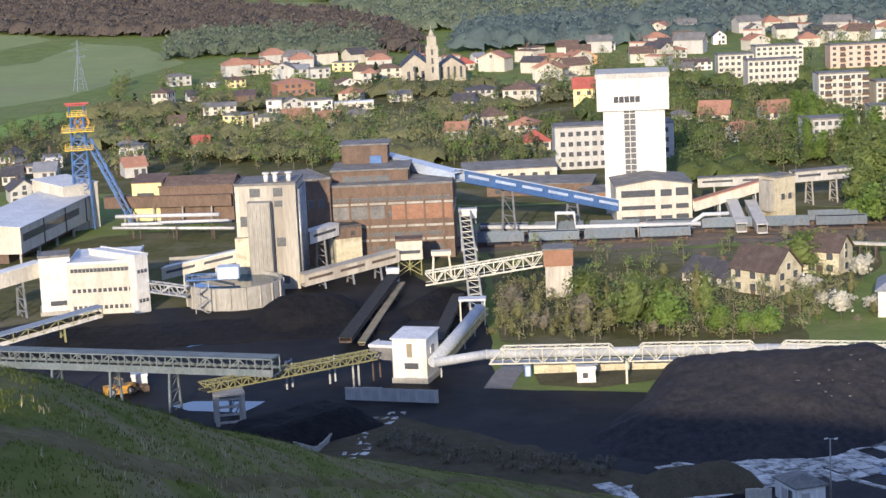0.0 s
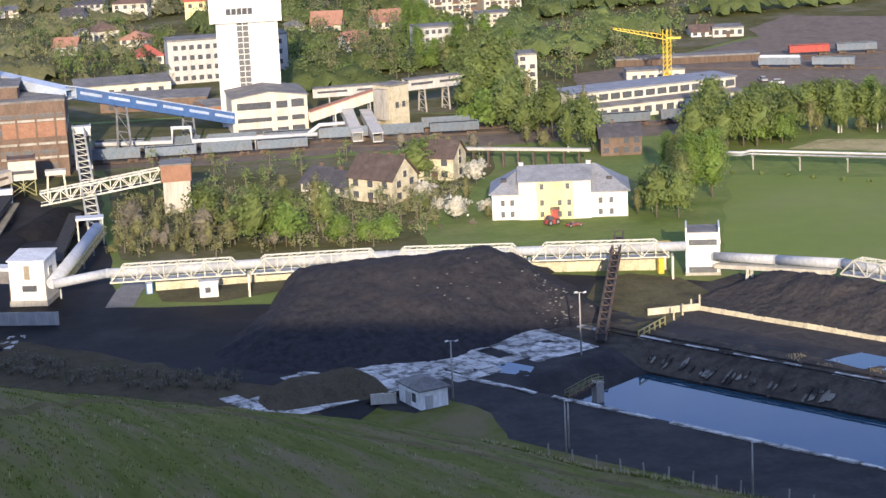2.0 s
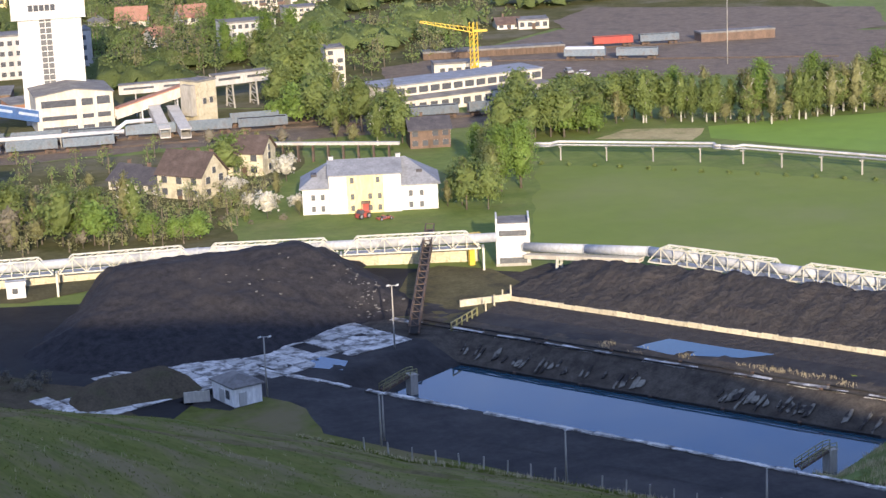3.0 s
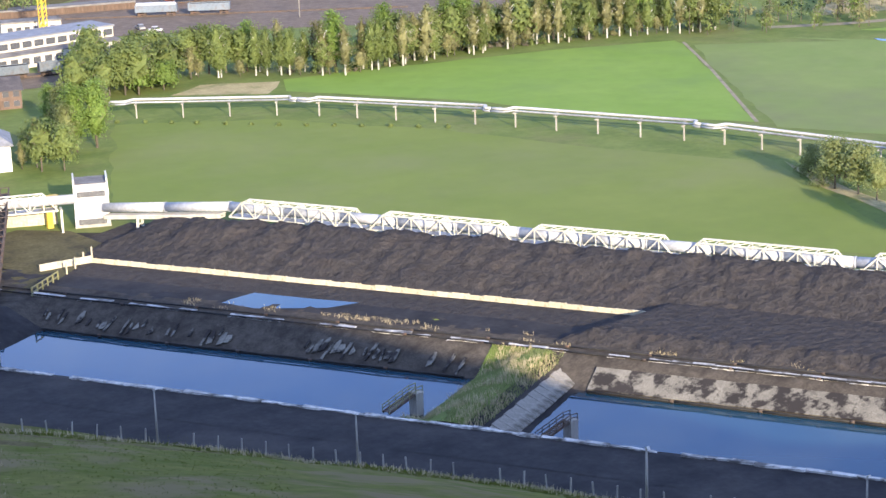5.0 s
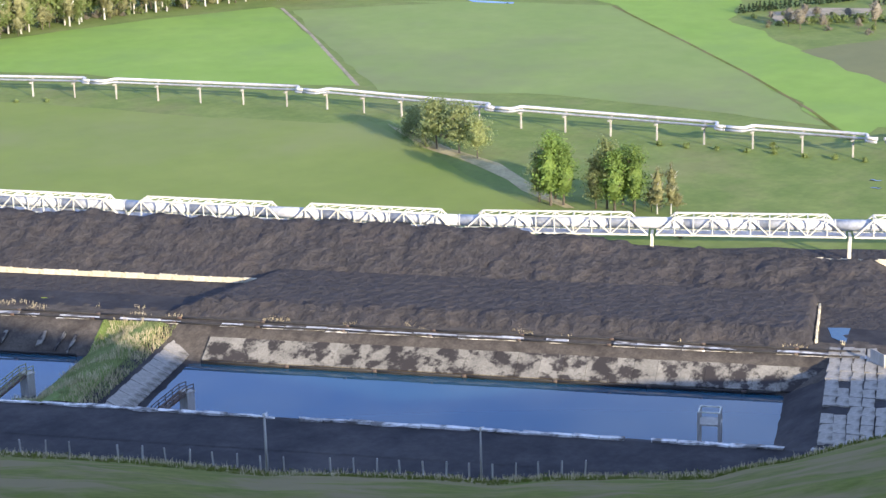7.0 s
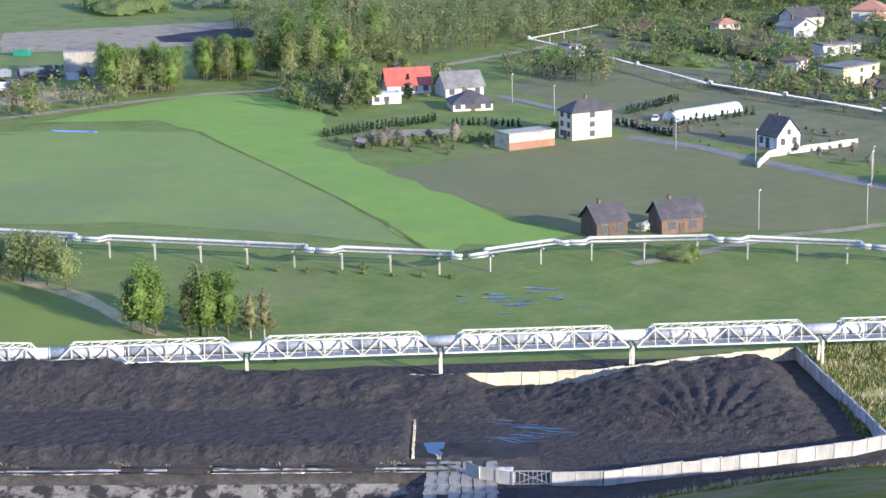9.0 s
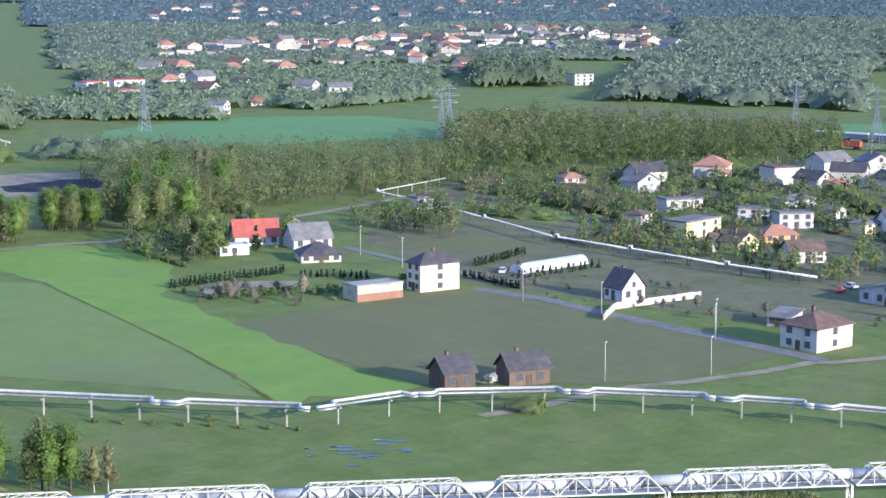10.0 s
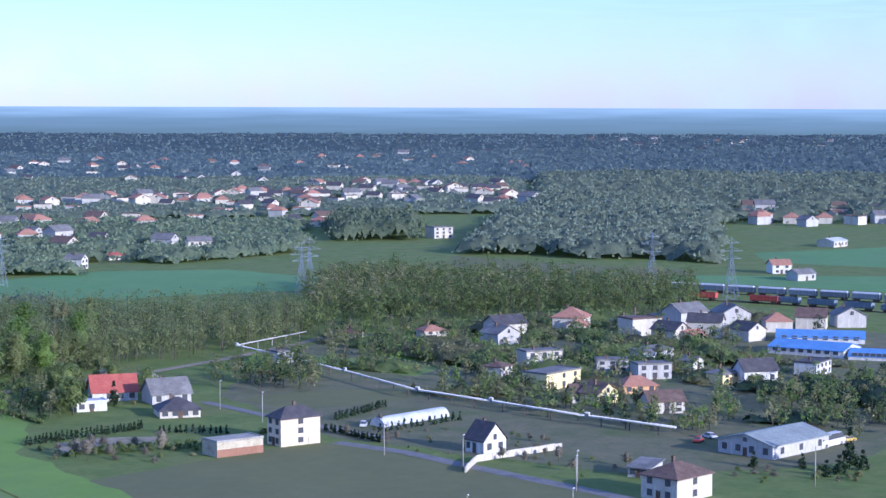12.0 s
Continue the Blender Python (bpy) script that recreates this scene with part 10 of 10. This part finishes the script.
th = building("signal_shed", 261.8, 577.6, 286.4, 574.9, 2.7, 7, BRICK, ROOFGREY, "long low brick station shed", "shed")
th, W = building("cream_depot", 166.5, 557.3, 183.4, 554.1, 3.2, 8, CREAM, ROOFGREY, "low cream depot beside the crane", "depot")
windows(th, W, 8, "f", 6, .8, 1.4, 1.2)
gallery("overhead_pipe_bridge", (93.6, 448.2, 4), (120.3, 433.3, 4), .9, .4, PALEGREY, PALEGREY, "pale overland pipe bridge behind the houses", None, 8, DARKSTEEL, category="pipe bridge")
# yellow crane
kx, ky = 175.5, 546.1
cr = thing("yellow_crane", kx, ky, 0, 20, "yellow lattice yard crane with long jib", "crane")
KH = 13.4
for x in (-.8, .8):
    for y in (-.8, .8):
        bm = bmesh.new()
        bar(bm, (x, y, 0), (x, y, KH + 3), .2)
        part("mast_leg", bm, YELLOWPAINT, cr)
bm = bmesh.new()
for k in range(10):
    z0, z1 = KH * k / 10, KH * (k + 1) / 10
    for y in (-.8, .8):
        bar(bm, (-.8, y, z0), (.8, y, z1), .14)
    for x in (-.8, .8):
        bar(bm, (x, -.8, z1), (x, .8, z0), .2)
part("mast_bracing", bm, YELLOWPAINT, cr)
JL = 15.5
jd = Vector((-.793, .609, 0))
bm = bmesh.new()
for w in (-.5, .5):
    n_ = Vector((-jd.y, jd.x, 0)) * w
    bar(bm, Vector((0, 0, KH)) + n_, Vector((0, 0, KH + 3.6)) + jd * JL + n_, .16)
bar(bm, Vector((0, 0, KH + 1.4)), Vector((0, 0, KH + 4.0)) + jd * JL, .16)
for k in range(12):
    p = Vector((0, 0, KH + 3.6 * k / 12)) + jd * JL * k / 12
    q = Vector((0, 0, KH + 1.4 + 2.6 * (k + .5) / 12)) + jd * JL * (k + .5) / 12
    bar(bm, p, q, .15)
part("jib", bm, YELLOWPAINT, cr)
bm = bmesh.new()
bar(bm, (0, 0, KH + .5), -jd * 4 + Vector((0, 0, KH + .5)), .6)
part("counter_jib", bm, YELLOWPAINT, cr)
for sx, sy in ((3, 2), (-3, 2), (3, -2), (-3, -2)):
    bm = bmesh.new()
    bar(bm, (sx, sy, -.3), (0, 0, KH * .35), .2)
    part("stay", bm, YELLOWPAINT, cr)


# ---- lamps, masts and fences ----
def lamp(x, y, h, label, double=False, flood=False):
    th = thing("yard_lamp", x, y, 0, math.degrees(math.atan2(-x, y)), label, "lamp post", "yard lamps")
    bm = bmesh.new()
    tube(bm, [(0, 0, -.4), (0, 0, h)], .15, 8, .09)
    part("pole", bm, CONCRETE, th)
    if double:
        bm = bmesh.new()
        bar(bm, (-.7, 0, h), (.7, 0, h), .1)
        part("cross_arm", bm, GREYSTEEL, th)
    for dx in ((-.7, .7) if double else (0,)):
        bm = bmesh.new()
        bar(bm, (dx, 0, h - .05), (dx + .25, -.35, h + .15), .34, .22)
        part("lamp_head", bm, FRAMEW, th)
    return th


for args, lab in (((62.6, 241.6, 7.3), "slim concrete lamp post by the pond"), ((80, 218.3, 7.1), "slim concrete lamp post by the pond"), ((96.9, 197.1, 6.7), "slim concrete lamp post by the pond"),
                  ((118.7, 169, 6.4), "slim concrete lamp post by the pond"), ((133.1, 149.2, 6.5), "slim concrete lamp post by the pond"), ((63.5, 243.4, 6.7), "slim concrete lamp post by the pond"),
                  ((117.5, 167.4, 7.4), "slim concrete lamp post by the pond")):
    lamp(*args, lab)
lamp(53.2, 269.5, 9, "tall lamp post beside the slab road", True)
lamp(76.9, 285.5, 10.1, "tall leaning lamp post at the yard", True)
for x, y, h in ((409.9, 238.5, 8), (401.2, 212.3, 8.5), (448.5, 313.6, 8), (436.6, 291.6, 8), (342, 180, 8), (358.7, 164.7, 8), (392.4, 179.4, 8), (398.1, 181.8, 8), (424.7, 135.5, 9)):
    lamp(x, y, h, "pale concrete street lamp by the lane")


lamp(248.7, 530.3, 20, "tall slender light mast in the station yard")


def pylon(x, y, h, label):
    th = thing("power_pylon", x, y, far_hill(x, y), math.degrees(math.atan2(-x, y)) + 20, label, "pylon", "power pylons")
    b = h * .11
    for sx, sy in ((-1, -1), (1, -1), (1, 1), (-1, 1)):
        bm = bmesh.new()
        bar(bm, (sx * b, sy * b, -.5), (sx * .35, sy * .35, h * .68), .18)
        bar(bm, (sx * .35, sy * .35, h * .68), (0, 0, h), .14)
        part("leg", bm, BLUEGREY, th)
    bm = bmesh.new()
    for k in range(7):
        z0, z1 = h * .68 * k / 7, h * .68 * (k + 1) / 7
        r0, r1 = b + (.35 - b) * k / 7, b + (.35 - b) * (k + 1) / 7
        for s_ in (-1, 1):
            bar(bm, (-r0, s_ * r0, z0), (r1, s_ * r1, z1), .1)
            bar(bm, (r0, s_ * r0, z0), (-r1, s_ * r1, z1), .1)
    part("bracing", bm, BLUEGREY, th)
    for k, w in enumerate((4.2, 5.2, 3.4)):
        bm = bmesh.new()
        z = h * (.66 + .12 * k)
        bar(bm, (-w, 0, z), (w, 0, z), .16)
        bar(bm, (-w, 0, z), (0, 0, z + 1.6), .1)
        bar(bm, (w, 0, z), (0, 0, z + 1.6), .1)
        part("cross_arm", bm, BLUEGREY, th)


for x, y, h in ((732.9, 464.5, 26), (724.3, 463.1, 24), (820.6, 338.9, 28), (801.3, 294.4, 28), (694.3, 606.7, 24), (-177.7, 992.6, 26), ):
    pylon(x, y, h, "grey lattice power pylon")
# toe fence: leaning concrete posts
for k in range(44):
    az = 14 + k * .72
    r = float(np.interp(az, TOE_AZ, TOE_R)) + 1.2
    if k in (9, 22, 31):
        continue
    bm = bmesh.new()
    bar(bm, (0, 0, -.4), (_rt.uniform(-.15, .15), _rt.uniform(-.1, .1), 1.7), .16)
    o = solo("fence_post", bm, CONCRETE, "thin pale concrete fence post in grass", "fence post", group="fence posts")
    o.location = (r * math.sin(radians(az)), r * math.cos(radians(az)), 0)

# ---- huts, machines and vehicles in the yard ----
x0, y0 = 47.8, 266.3
x1, y1 = 52.1, 267.7
th, W = building("white_shed", x0, y0, x1, y1, 3.0, 6.4, WHITEWASH, ROOFGREY, "white rendered shed with grey hipped roof", "shed", "hip", 1.2, .35)
door(th, W, 6.4, 2.8, 1.2, 2.0, "l", PALEGREY)
door(th, W, 6.4, W * .3, 1.0, 2.0, "f", PALEGREY)
window(th, W, 6.4, "l", 4.6, 1.0, 1, 1.1)
panel_wall("wall_shed", (41.4, 271.6), (45, 271.1), 1.7, 2.2, CREAM, "white concrete wall beside the shed")
th, W = building("site_cabin", 22.9, 344.7, 26.2, 344.4, 2.5, 2.5, WHITE, ROOFWHITE, "small white site cabin with one window", "cabin")
window(th, W, 2.5, "f", W * .45, 1.0, .8, .8)
tx, ty = 14.4, 351.3
th = thing("portable_toilet", tx, ty, 0, 4, "blue portable toilet with pale door", "portable toilet")
bm = bmesh.new()
xbox(bm, -.6, .6, 0, 1.2, -.05, 2.15)
part("body", bm, BLUEPAINT, th)
bm = bmesh.new()
xbox(bm, -.45, .45, -.05, 0, .1, 1.95)
part("door", bm, STEELBLUE, th)
bm = bmesh.new()
xbox(bm, -.66, .66, -.06, 1.26, 2.15, 2.35)
part("roof", bm, FRAMEW, th)


def vehicle(name, x, y, rz, L, w, h, paint, label, category, cab=(.25, .75), box=None, big=.34):
    th = thing(name, x, y, far_hill(x, y) + .03, rz, label, category, "vehicles")
    bm = bmesh.new()
    xbox(bm, -L / 2, L / 2, -w / 2, w / 2, .3, h * .58)
    bmesh.ops.bevel(bm, geom=bm.edges[:], offset=.12, segments=1)
    part("body", bm, paint, th)
    bm = bmesh.new()
    v = xbox(bm, -L / 2 + L * cab[0], -L / 2 + L * cab[1], -w / 2 + .1, w / 2 - .1, h * .58, h)
    for q in v[4:]:
        q.co.x *= .82
        q.co.y *= .9
    part("cabin", bm, GLASS, th)
    bm = bmesh.new()
    xbox(bm, (-L / 2 + L * cab[0]) * .8, (-L / 2 + L * cab[1]) * .8, -w / 2 + .18, w / 2 - .18, h, h + .05)
    part("roof", bm, paint, th)
    for sx in (-.32, .32):
        for y_ in (-w / 2, w / 2):
            bm = bmesh.new()
            tube(bm, [(L * sx, y_ - .1, big), (L * sx, y_ + .1, big)], big, 10)
            wheel = part("wheel", bm, BLACKMAT, th)
            bm = bmesh.new()
            tube(bm, [(L * sx, y_ - .115, big), (L * sx, y_ + .115, big)], big * .55, 8)
            part("rim", bm, GREYSTEEL, wheel, "grey steel rim")
    return th


lx, ly = -60.3, 352.7
ld = vehicle("wheel_loader", lx, ly, 25, 5.6, 2.4, 3.0, ORANGEPAINT, "dirty orange wheel loader working on the coal", "wheel loader", (.35, .6), big=.8)
bm = bmesh.new()
bar(bm, (2.6, 0, 1.6), (4.4, 0, .8), .6)
xbox(bm, 4.2, 5.2, -1.4, 1.4, .1, 1.2)
part("bucket", bm, DARKSTEEL, ld)
th, W = building("dust_tank", -58.4, 355.1, -55.6, 355.5, 2.5, 3, FRAMEW, ROOFWHITE, "small white equipment cabin by the conveyor", "cabin")
vehicle("tractor", 96.7, 378.4, 20, 2.8, 1.5, 1.9, REDPAINT, "red tractor on the manor lawn", "tractor", (.1, .45), big=.6)
vehicle("farm_trailer", 100.4, 375.3, 10, 3.4, 1.6, .8, REDPAINT, "low red farm implement on the lawn", "trailer", (.3, .5))
vehicle("coach", 476.1, 148.3, -14, 11, 2.5, 3.2, FRAMEW, "white coach parked by the warehouse", "coach", (.03, .97), big=.5)
CARS = ((444, 264.6), (519.6, 261.4), (545, 351.2), (465.3, 179), (472, 178.6), (485.1, 146.4), (101.8, 675), (106.2, 678.3), (112, 675.4), (112.2, 665.1), (107.3, 663.9), (117.6, 639.6), (169.6, 552.1), (172, 551.4), (180.8, 546.4), (187.5, 535.7), (198.9, 525), (198.3, 516.6), (204.3, 533.8), (202.7, 540.9))
PAINTS = (FRAMEW, GREYSTEEL, BLUEPAINT, REDPAINT, FRAMEW, YELLOWPAINT)
for i, (x, y) in enumerate(CARS):
    vehicle("parked_car", x, y, _rt.uniform(0, 360), 4.2, 1.75, 1.45, PAINTS[i % 6], "%s car parked beside buildings" % ("white", "grey", "blue", "red", "white", "yellow")[i % 6], "car")
# polytunnel
a, b = [Vector(p) for p in [(445.8, 261.5), (470.3, 255.2)]]
bm = bmesh.new()
d = (b - a)
L = d.length
rows = []
for i in range(15):
    rows.append([bm.verts.new((L * i / 14, 2.6 * math.cos(math.pi * k / 10), 2.4 * math.sin(math.pi * k / 10))) for k in range(11)])
for A, B in zip(rows, rows[1:]):
    for k in range(10):
        bm.faces.new((A[k], A[k + 1], B[k + 1], B[k]))
bm.faces.new(rows[0])
bm.faces.new(rows[-1][::-1])
o = solo("polytunnel", bm, ROOFWHITE, "long white plastic garden polytunnel", "polytunnel")
o.matrix_basis = pose(a.x, a.y, 0, 0, 0, math.degrees(math.atan2(d.y, d.x)))
panel_wall("wall_garden", (413.5, 215.1), (439, 204.8), 1.6, 2.5, CREAM, "pale concrete garden fence")
panel_wall("wall_garden", (413.5, 215.1), (399.6, 210.8), 1.6, 2.5, CREAM, "pale concrete garden fence")
# rusty boom conveyor, yellow hoist and railings by the corner tower
truss_bridge("rusty_boom", (81.5, 290.5, 0.6), (98.7, 337.4, 5.8), 1.5, 1.2, DARKSTEEL, "dark rusty lattice boom conveyor", 16, BLACKMAT, ends=False, category="boom conveyor", bar_w=.2)
hx, hy = 104.5, 331.4
th = thing("yellow_hoist", hx, hy, 0, 0, "yellow steel hoist post with box", "hoist")
bm = bmesh.new()
xbox(bm, -.5, .5, -.5, .5, -.2, 3.4)
part("post", bm, YELLOWPAINT, th)
bm = bmesh.new()
xbox(bm, -1.6, 1.8, -.7, .7, 4.2, 5.8)
bar(bm, (-.4, 0, 3.4), (-1.2, 0, 4.3), .3)
bar(bm, (.4, 0, 3.4), (1.2, 0, 4.3), .3)
part("hoist_box", bm, YELLOWPAINT, th)
a, b = [Vector(p) for p in [(87.9, 291), (94.4, 297.7)]]
bm = bmesh.new()
for k in range(6):
    p = a.lerp(b, k / 5)
    bar(bm, (p.x, p.y, -.2), (p.x, p.y, 1.5), .22)
for z in (.6, 1.4):
    bar(bm, (a.x, a.y, z), (b.x, b.y, z), .16)
solo("yellow_railing", bm, OLIVEPAINT, "yellow steel railing at the pond corner", "railing")
for u in range(4):
    p = a.lerp(b, 1 + .35 * (u + 1))
    bm = bmesh.new()
    xbox(bm, p.x - .12, p.x + .12, p.y - .12, p.y + .12, -.3, 2.0)
    solo("old_post", bm, CREAMWALL, "old cream concrete post by the wall", "post", group="old posts")
# white iron gate in the yard fence
a, b = [Vector(p) for p in [(194.1, 135.6), (196.6, 131.9)]]
bm = bmesh.new()
for k in range(9):
    p = a.lerp(b, k / 8)
    bar(bm, (p.x, p.y, .1), (p.x, p.y, 2.0), .09)
for z in (.2, 1.95):
    bar(bm, (a.x, a.y, z), (b.x, b.y, z), .12)
bar(bm, (a.x, a.y, .2), (b.x, b.y, 1.95), .09)
bar(bm, (a.x, a.y, 1.95), (b.x, b.y, .2), .09)
solo("iron_gate", bm, GREYSTEEL, "grey iron lattice gate in the yard fence", "gate")

# ---- grass on the heap: blades and dry stalks ----
def tufts(name, n, az0, az1, rmin, rmax, hmin, hmax, material, label, seed, width=.03, near_pow=1.0):
    rng = np.random.default_rng(seed)
    vs = []
    for _ in range(n):
        az = rng.uniform(az0, az1)
        toe = float(np.interp(az, TOE_AZ, TOE_R))
        r = rmin(az, toe) + (rmax(az, toe) - rmin(az, toe)) * rng.random() ** near_pow
        x, y = r * math.sin(radians(az)), r * math.cos(radians(az))
        z = ground_z(x, y)
        for k in range(3):
            h = rng.uniform(hmin, hmax)
            a = rng.uniform(0, math.tau)
            bx, by = x + rng.normal() * .15, y + rng.normal() * .15
            w = width * rng.uniform(.7, 1.5)
            lx, ly = math.cos(a) * h * rng.uniform(.1, .5), math.sin(a) * h * rng.uniform(.1, .5)
            cx_, cy_ = math.cos(az * math.pi / 180) * w, -math.sin(az * math.pi / 180) * w
            vs.append([(bx - cx_, by - cy_, z - .05), (bx + cx_, by + cy_, z - .05), (bx + lx + cx_ * .2, by + ly + cy_ * .2, z + h), (bx + lx - cx_ * .2, by + ly - cy_ * .2, z + h)])
    ob = new(name, quads_mesh(name, np.array(vs).reshape(-1, 3), material))
    return tagged(ob, label, "grass", kind="stuff")


crest_of = lambda az, toe: toe * (0.30 + 0.70 * sstep(-14, 16, az))
tufts("grass_tufts", 20000, -15, 24, lambda a, t: 26, lambda a, t: crest_of(a, t) + 4, .04, .15, BLADE, "short green grass on the heap slope", 1, .028, 1.2)
tufts("dry_grass", 1500, -15, 16, lambda a, t: 26, lambda a, t: crest_of(a, t) * .8, .12, .40, DRYBLADE, "dry pale grass on the heap slope", 2, .02, 1.4)
tufts("grass_tufts", 9000, 12, 68, lambda a, t: t - 16, lambda a, t: t + 1.5, .12, .4, BLADE, "long green grass at the heap's toe", 3, .05)
tufts("dry_grass", 2500, 12, 68, lambda a, t: t - 14, lambda a, t: t + 1, .2, .8, DRYBLADE, "dry pale grass at the heap's toe", 4, .04)


def bank_tufts(name, n, s0, s1, n0, n1, zf, h, material, label, seed, width=.05, clump=0.0):
    """Grass standing on a stretch of the pond plan."""
    rng = np.random.default_rng(seed)
    vs = []
    while len(vs) < n:
        s, q = rng.uniform(s0, s1), rng.uniform(n0, n1)
        if noise.noise((s / 5, q / 5, seed)) < clump:
            continue
        x, y = pond_xy(s, q)
        z, hh, a = zf(s, q), rng.uniform(.4, 1.2) * h, rng.uniform(0, math.tau)
        w = width * rng.uniform(.7, 1.4)
        lx, ly = math.cos(a) * hh * .4, math.sin(a) * hh * .4
        vs.append([(x - w * PX[0], y - w * PX[1], z - .05), (x + w * PX[0], y + w * PX[1], z - .05), (x + lx + w * .2, y + ly, z + hh), (x + lx - w * .2, y + ly, z + hh)])
    tagged(new(name, quads_mesh(name, np.array(vs).reshape(-1, 3), material)), label, "grass", kind="stuff")


bank_tufts("grass_tufts", 6000, -106, -95.6, 211, 241.5, lambda s, n: pond_z(s, n) + .2, .28, LEAFSPRING, "rough green grass on the cross bank", 41, .06, -.4)
bank_tufts("dry_grass", 1800, -106, -95.6, 211, 241.5, lambda s, n: pond_z(s, n) + .2, .7, DRYBLADE, "dry yellow grass on the cross bank", 42, .05, .0)
bank_tufts("dry_grass", 700, -160, -6, 244.5, 248.0, lambda s, n: .15, .4, DRYBLADE, "dry grass along the slurry terrace", 43, .03, .2)
bank_tufts("dry_grass", 2600, 50, 76, 258, 300, lambda s, n: .05, .8, DRYBLADE, "tall dry tussock grass beside the wall", 45, .09, -.2)
bank_tufts("grass_tufts", 9000, 50, 76, 256, 300, lambda s, n: .05, .8, BLADE, "rough green grass beside the wall", 46, .09, -.3)
bank_tufts("grass_tufts", 6000, 50, 76, 256, 300, lambda s, n: .05, .7, LEAFSPRING, "yellow-green young grass beside the wall", 47, .08, -.5)
tufts("dry_stalks", 170, -13, 10, lambda a, t: 27, lambda a, t: 46, .5, 1.25, DRYBLADE, "long dry grass stalks on the heap slope", 6, .012, .8)
# buildings and clutter behind the poplars
th, W = building("concrete_store", 413.3, 456.8, 422.6, 445.4, 8.5, 9, CONCRETE, ROOFGREY, "grey concrete store with a pale blue door by the tracks", "store")
door(th, W, 9, W * .45, 2.2, 3.2, "f", STEELBLUE)
th, W = building("green_container", 442.9, 514.1, 445.2, 509.4, 2.2, 2.5, mat("green_container_sheet", (0.02, 0.20, 0.13), (0.03, 0.25, 0.17), 2, .6), ROOFGREY, "green steel container in the rail yard", "container")
for args in ((413.7, 456.4, 416.4, 451.2, 1.7), (388.1, 457.4, 391.3, 454.6, 1.7), (406.5, 470.9, 408, 466.9, 1.5)):
    building("covered_load", *args, 3, FRAMEW, ROOFWHITE, "low white sheeted store in the rail yard", "store")
train((390.9, 476.1), (418.2, 463.3), ("grey", "coal"))
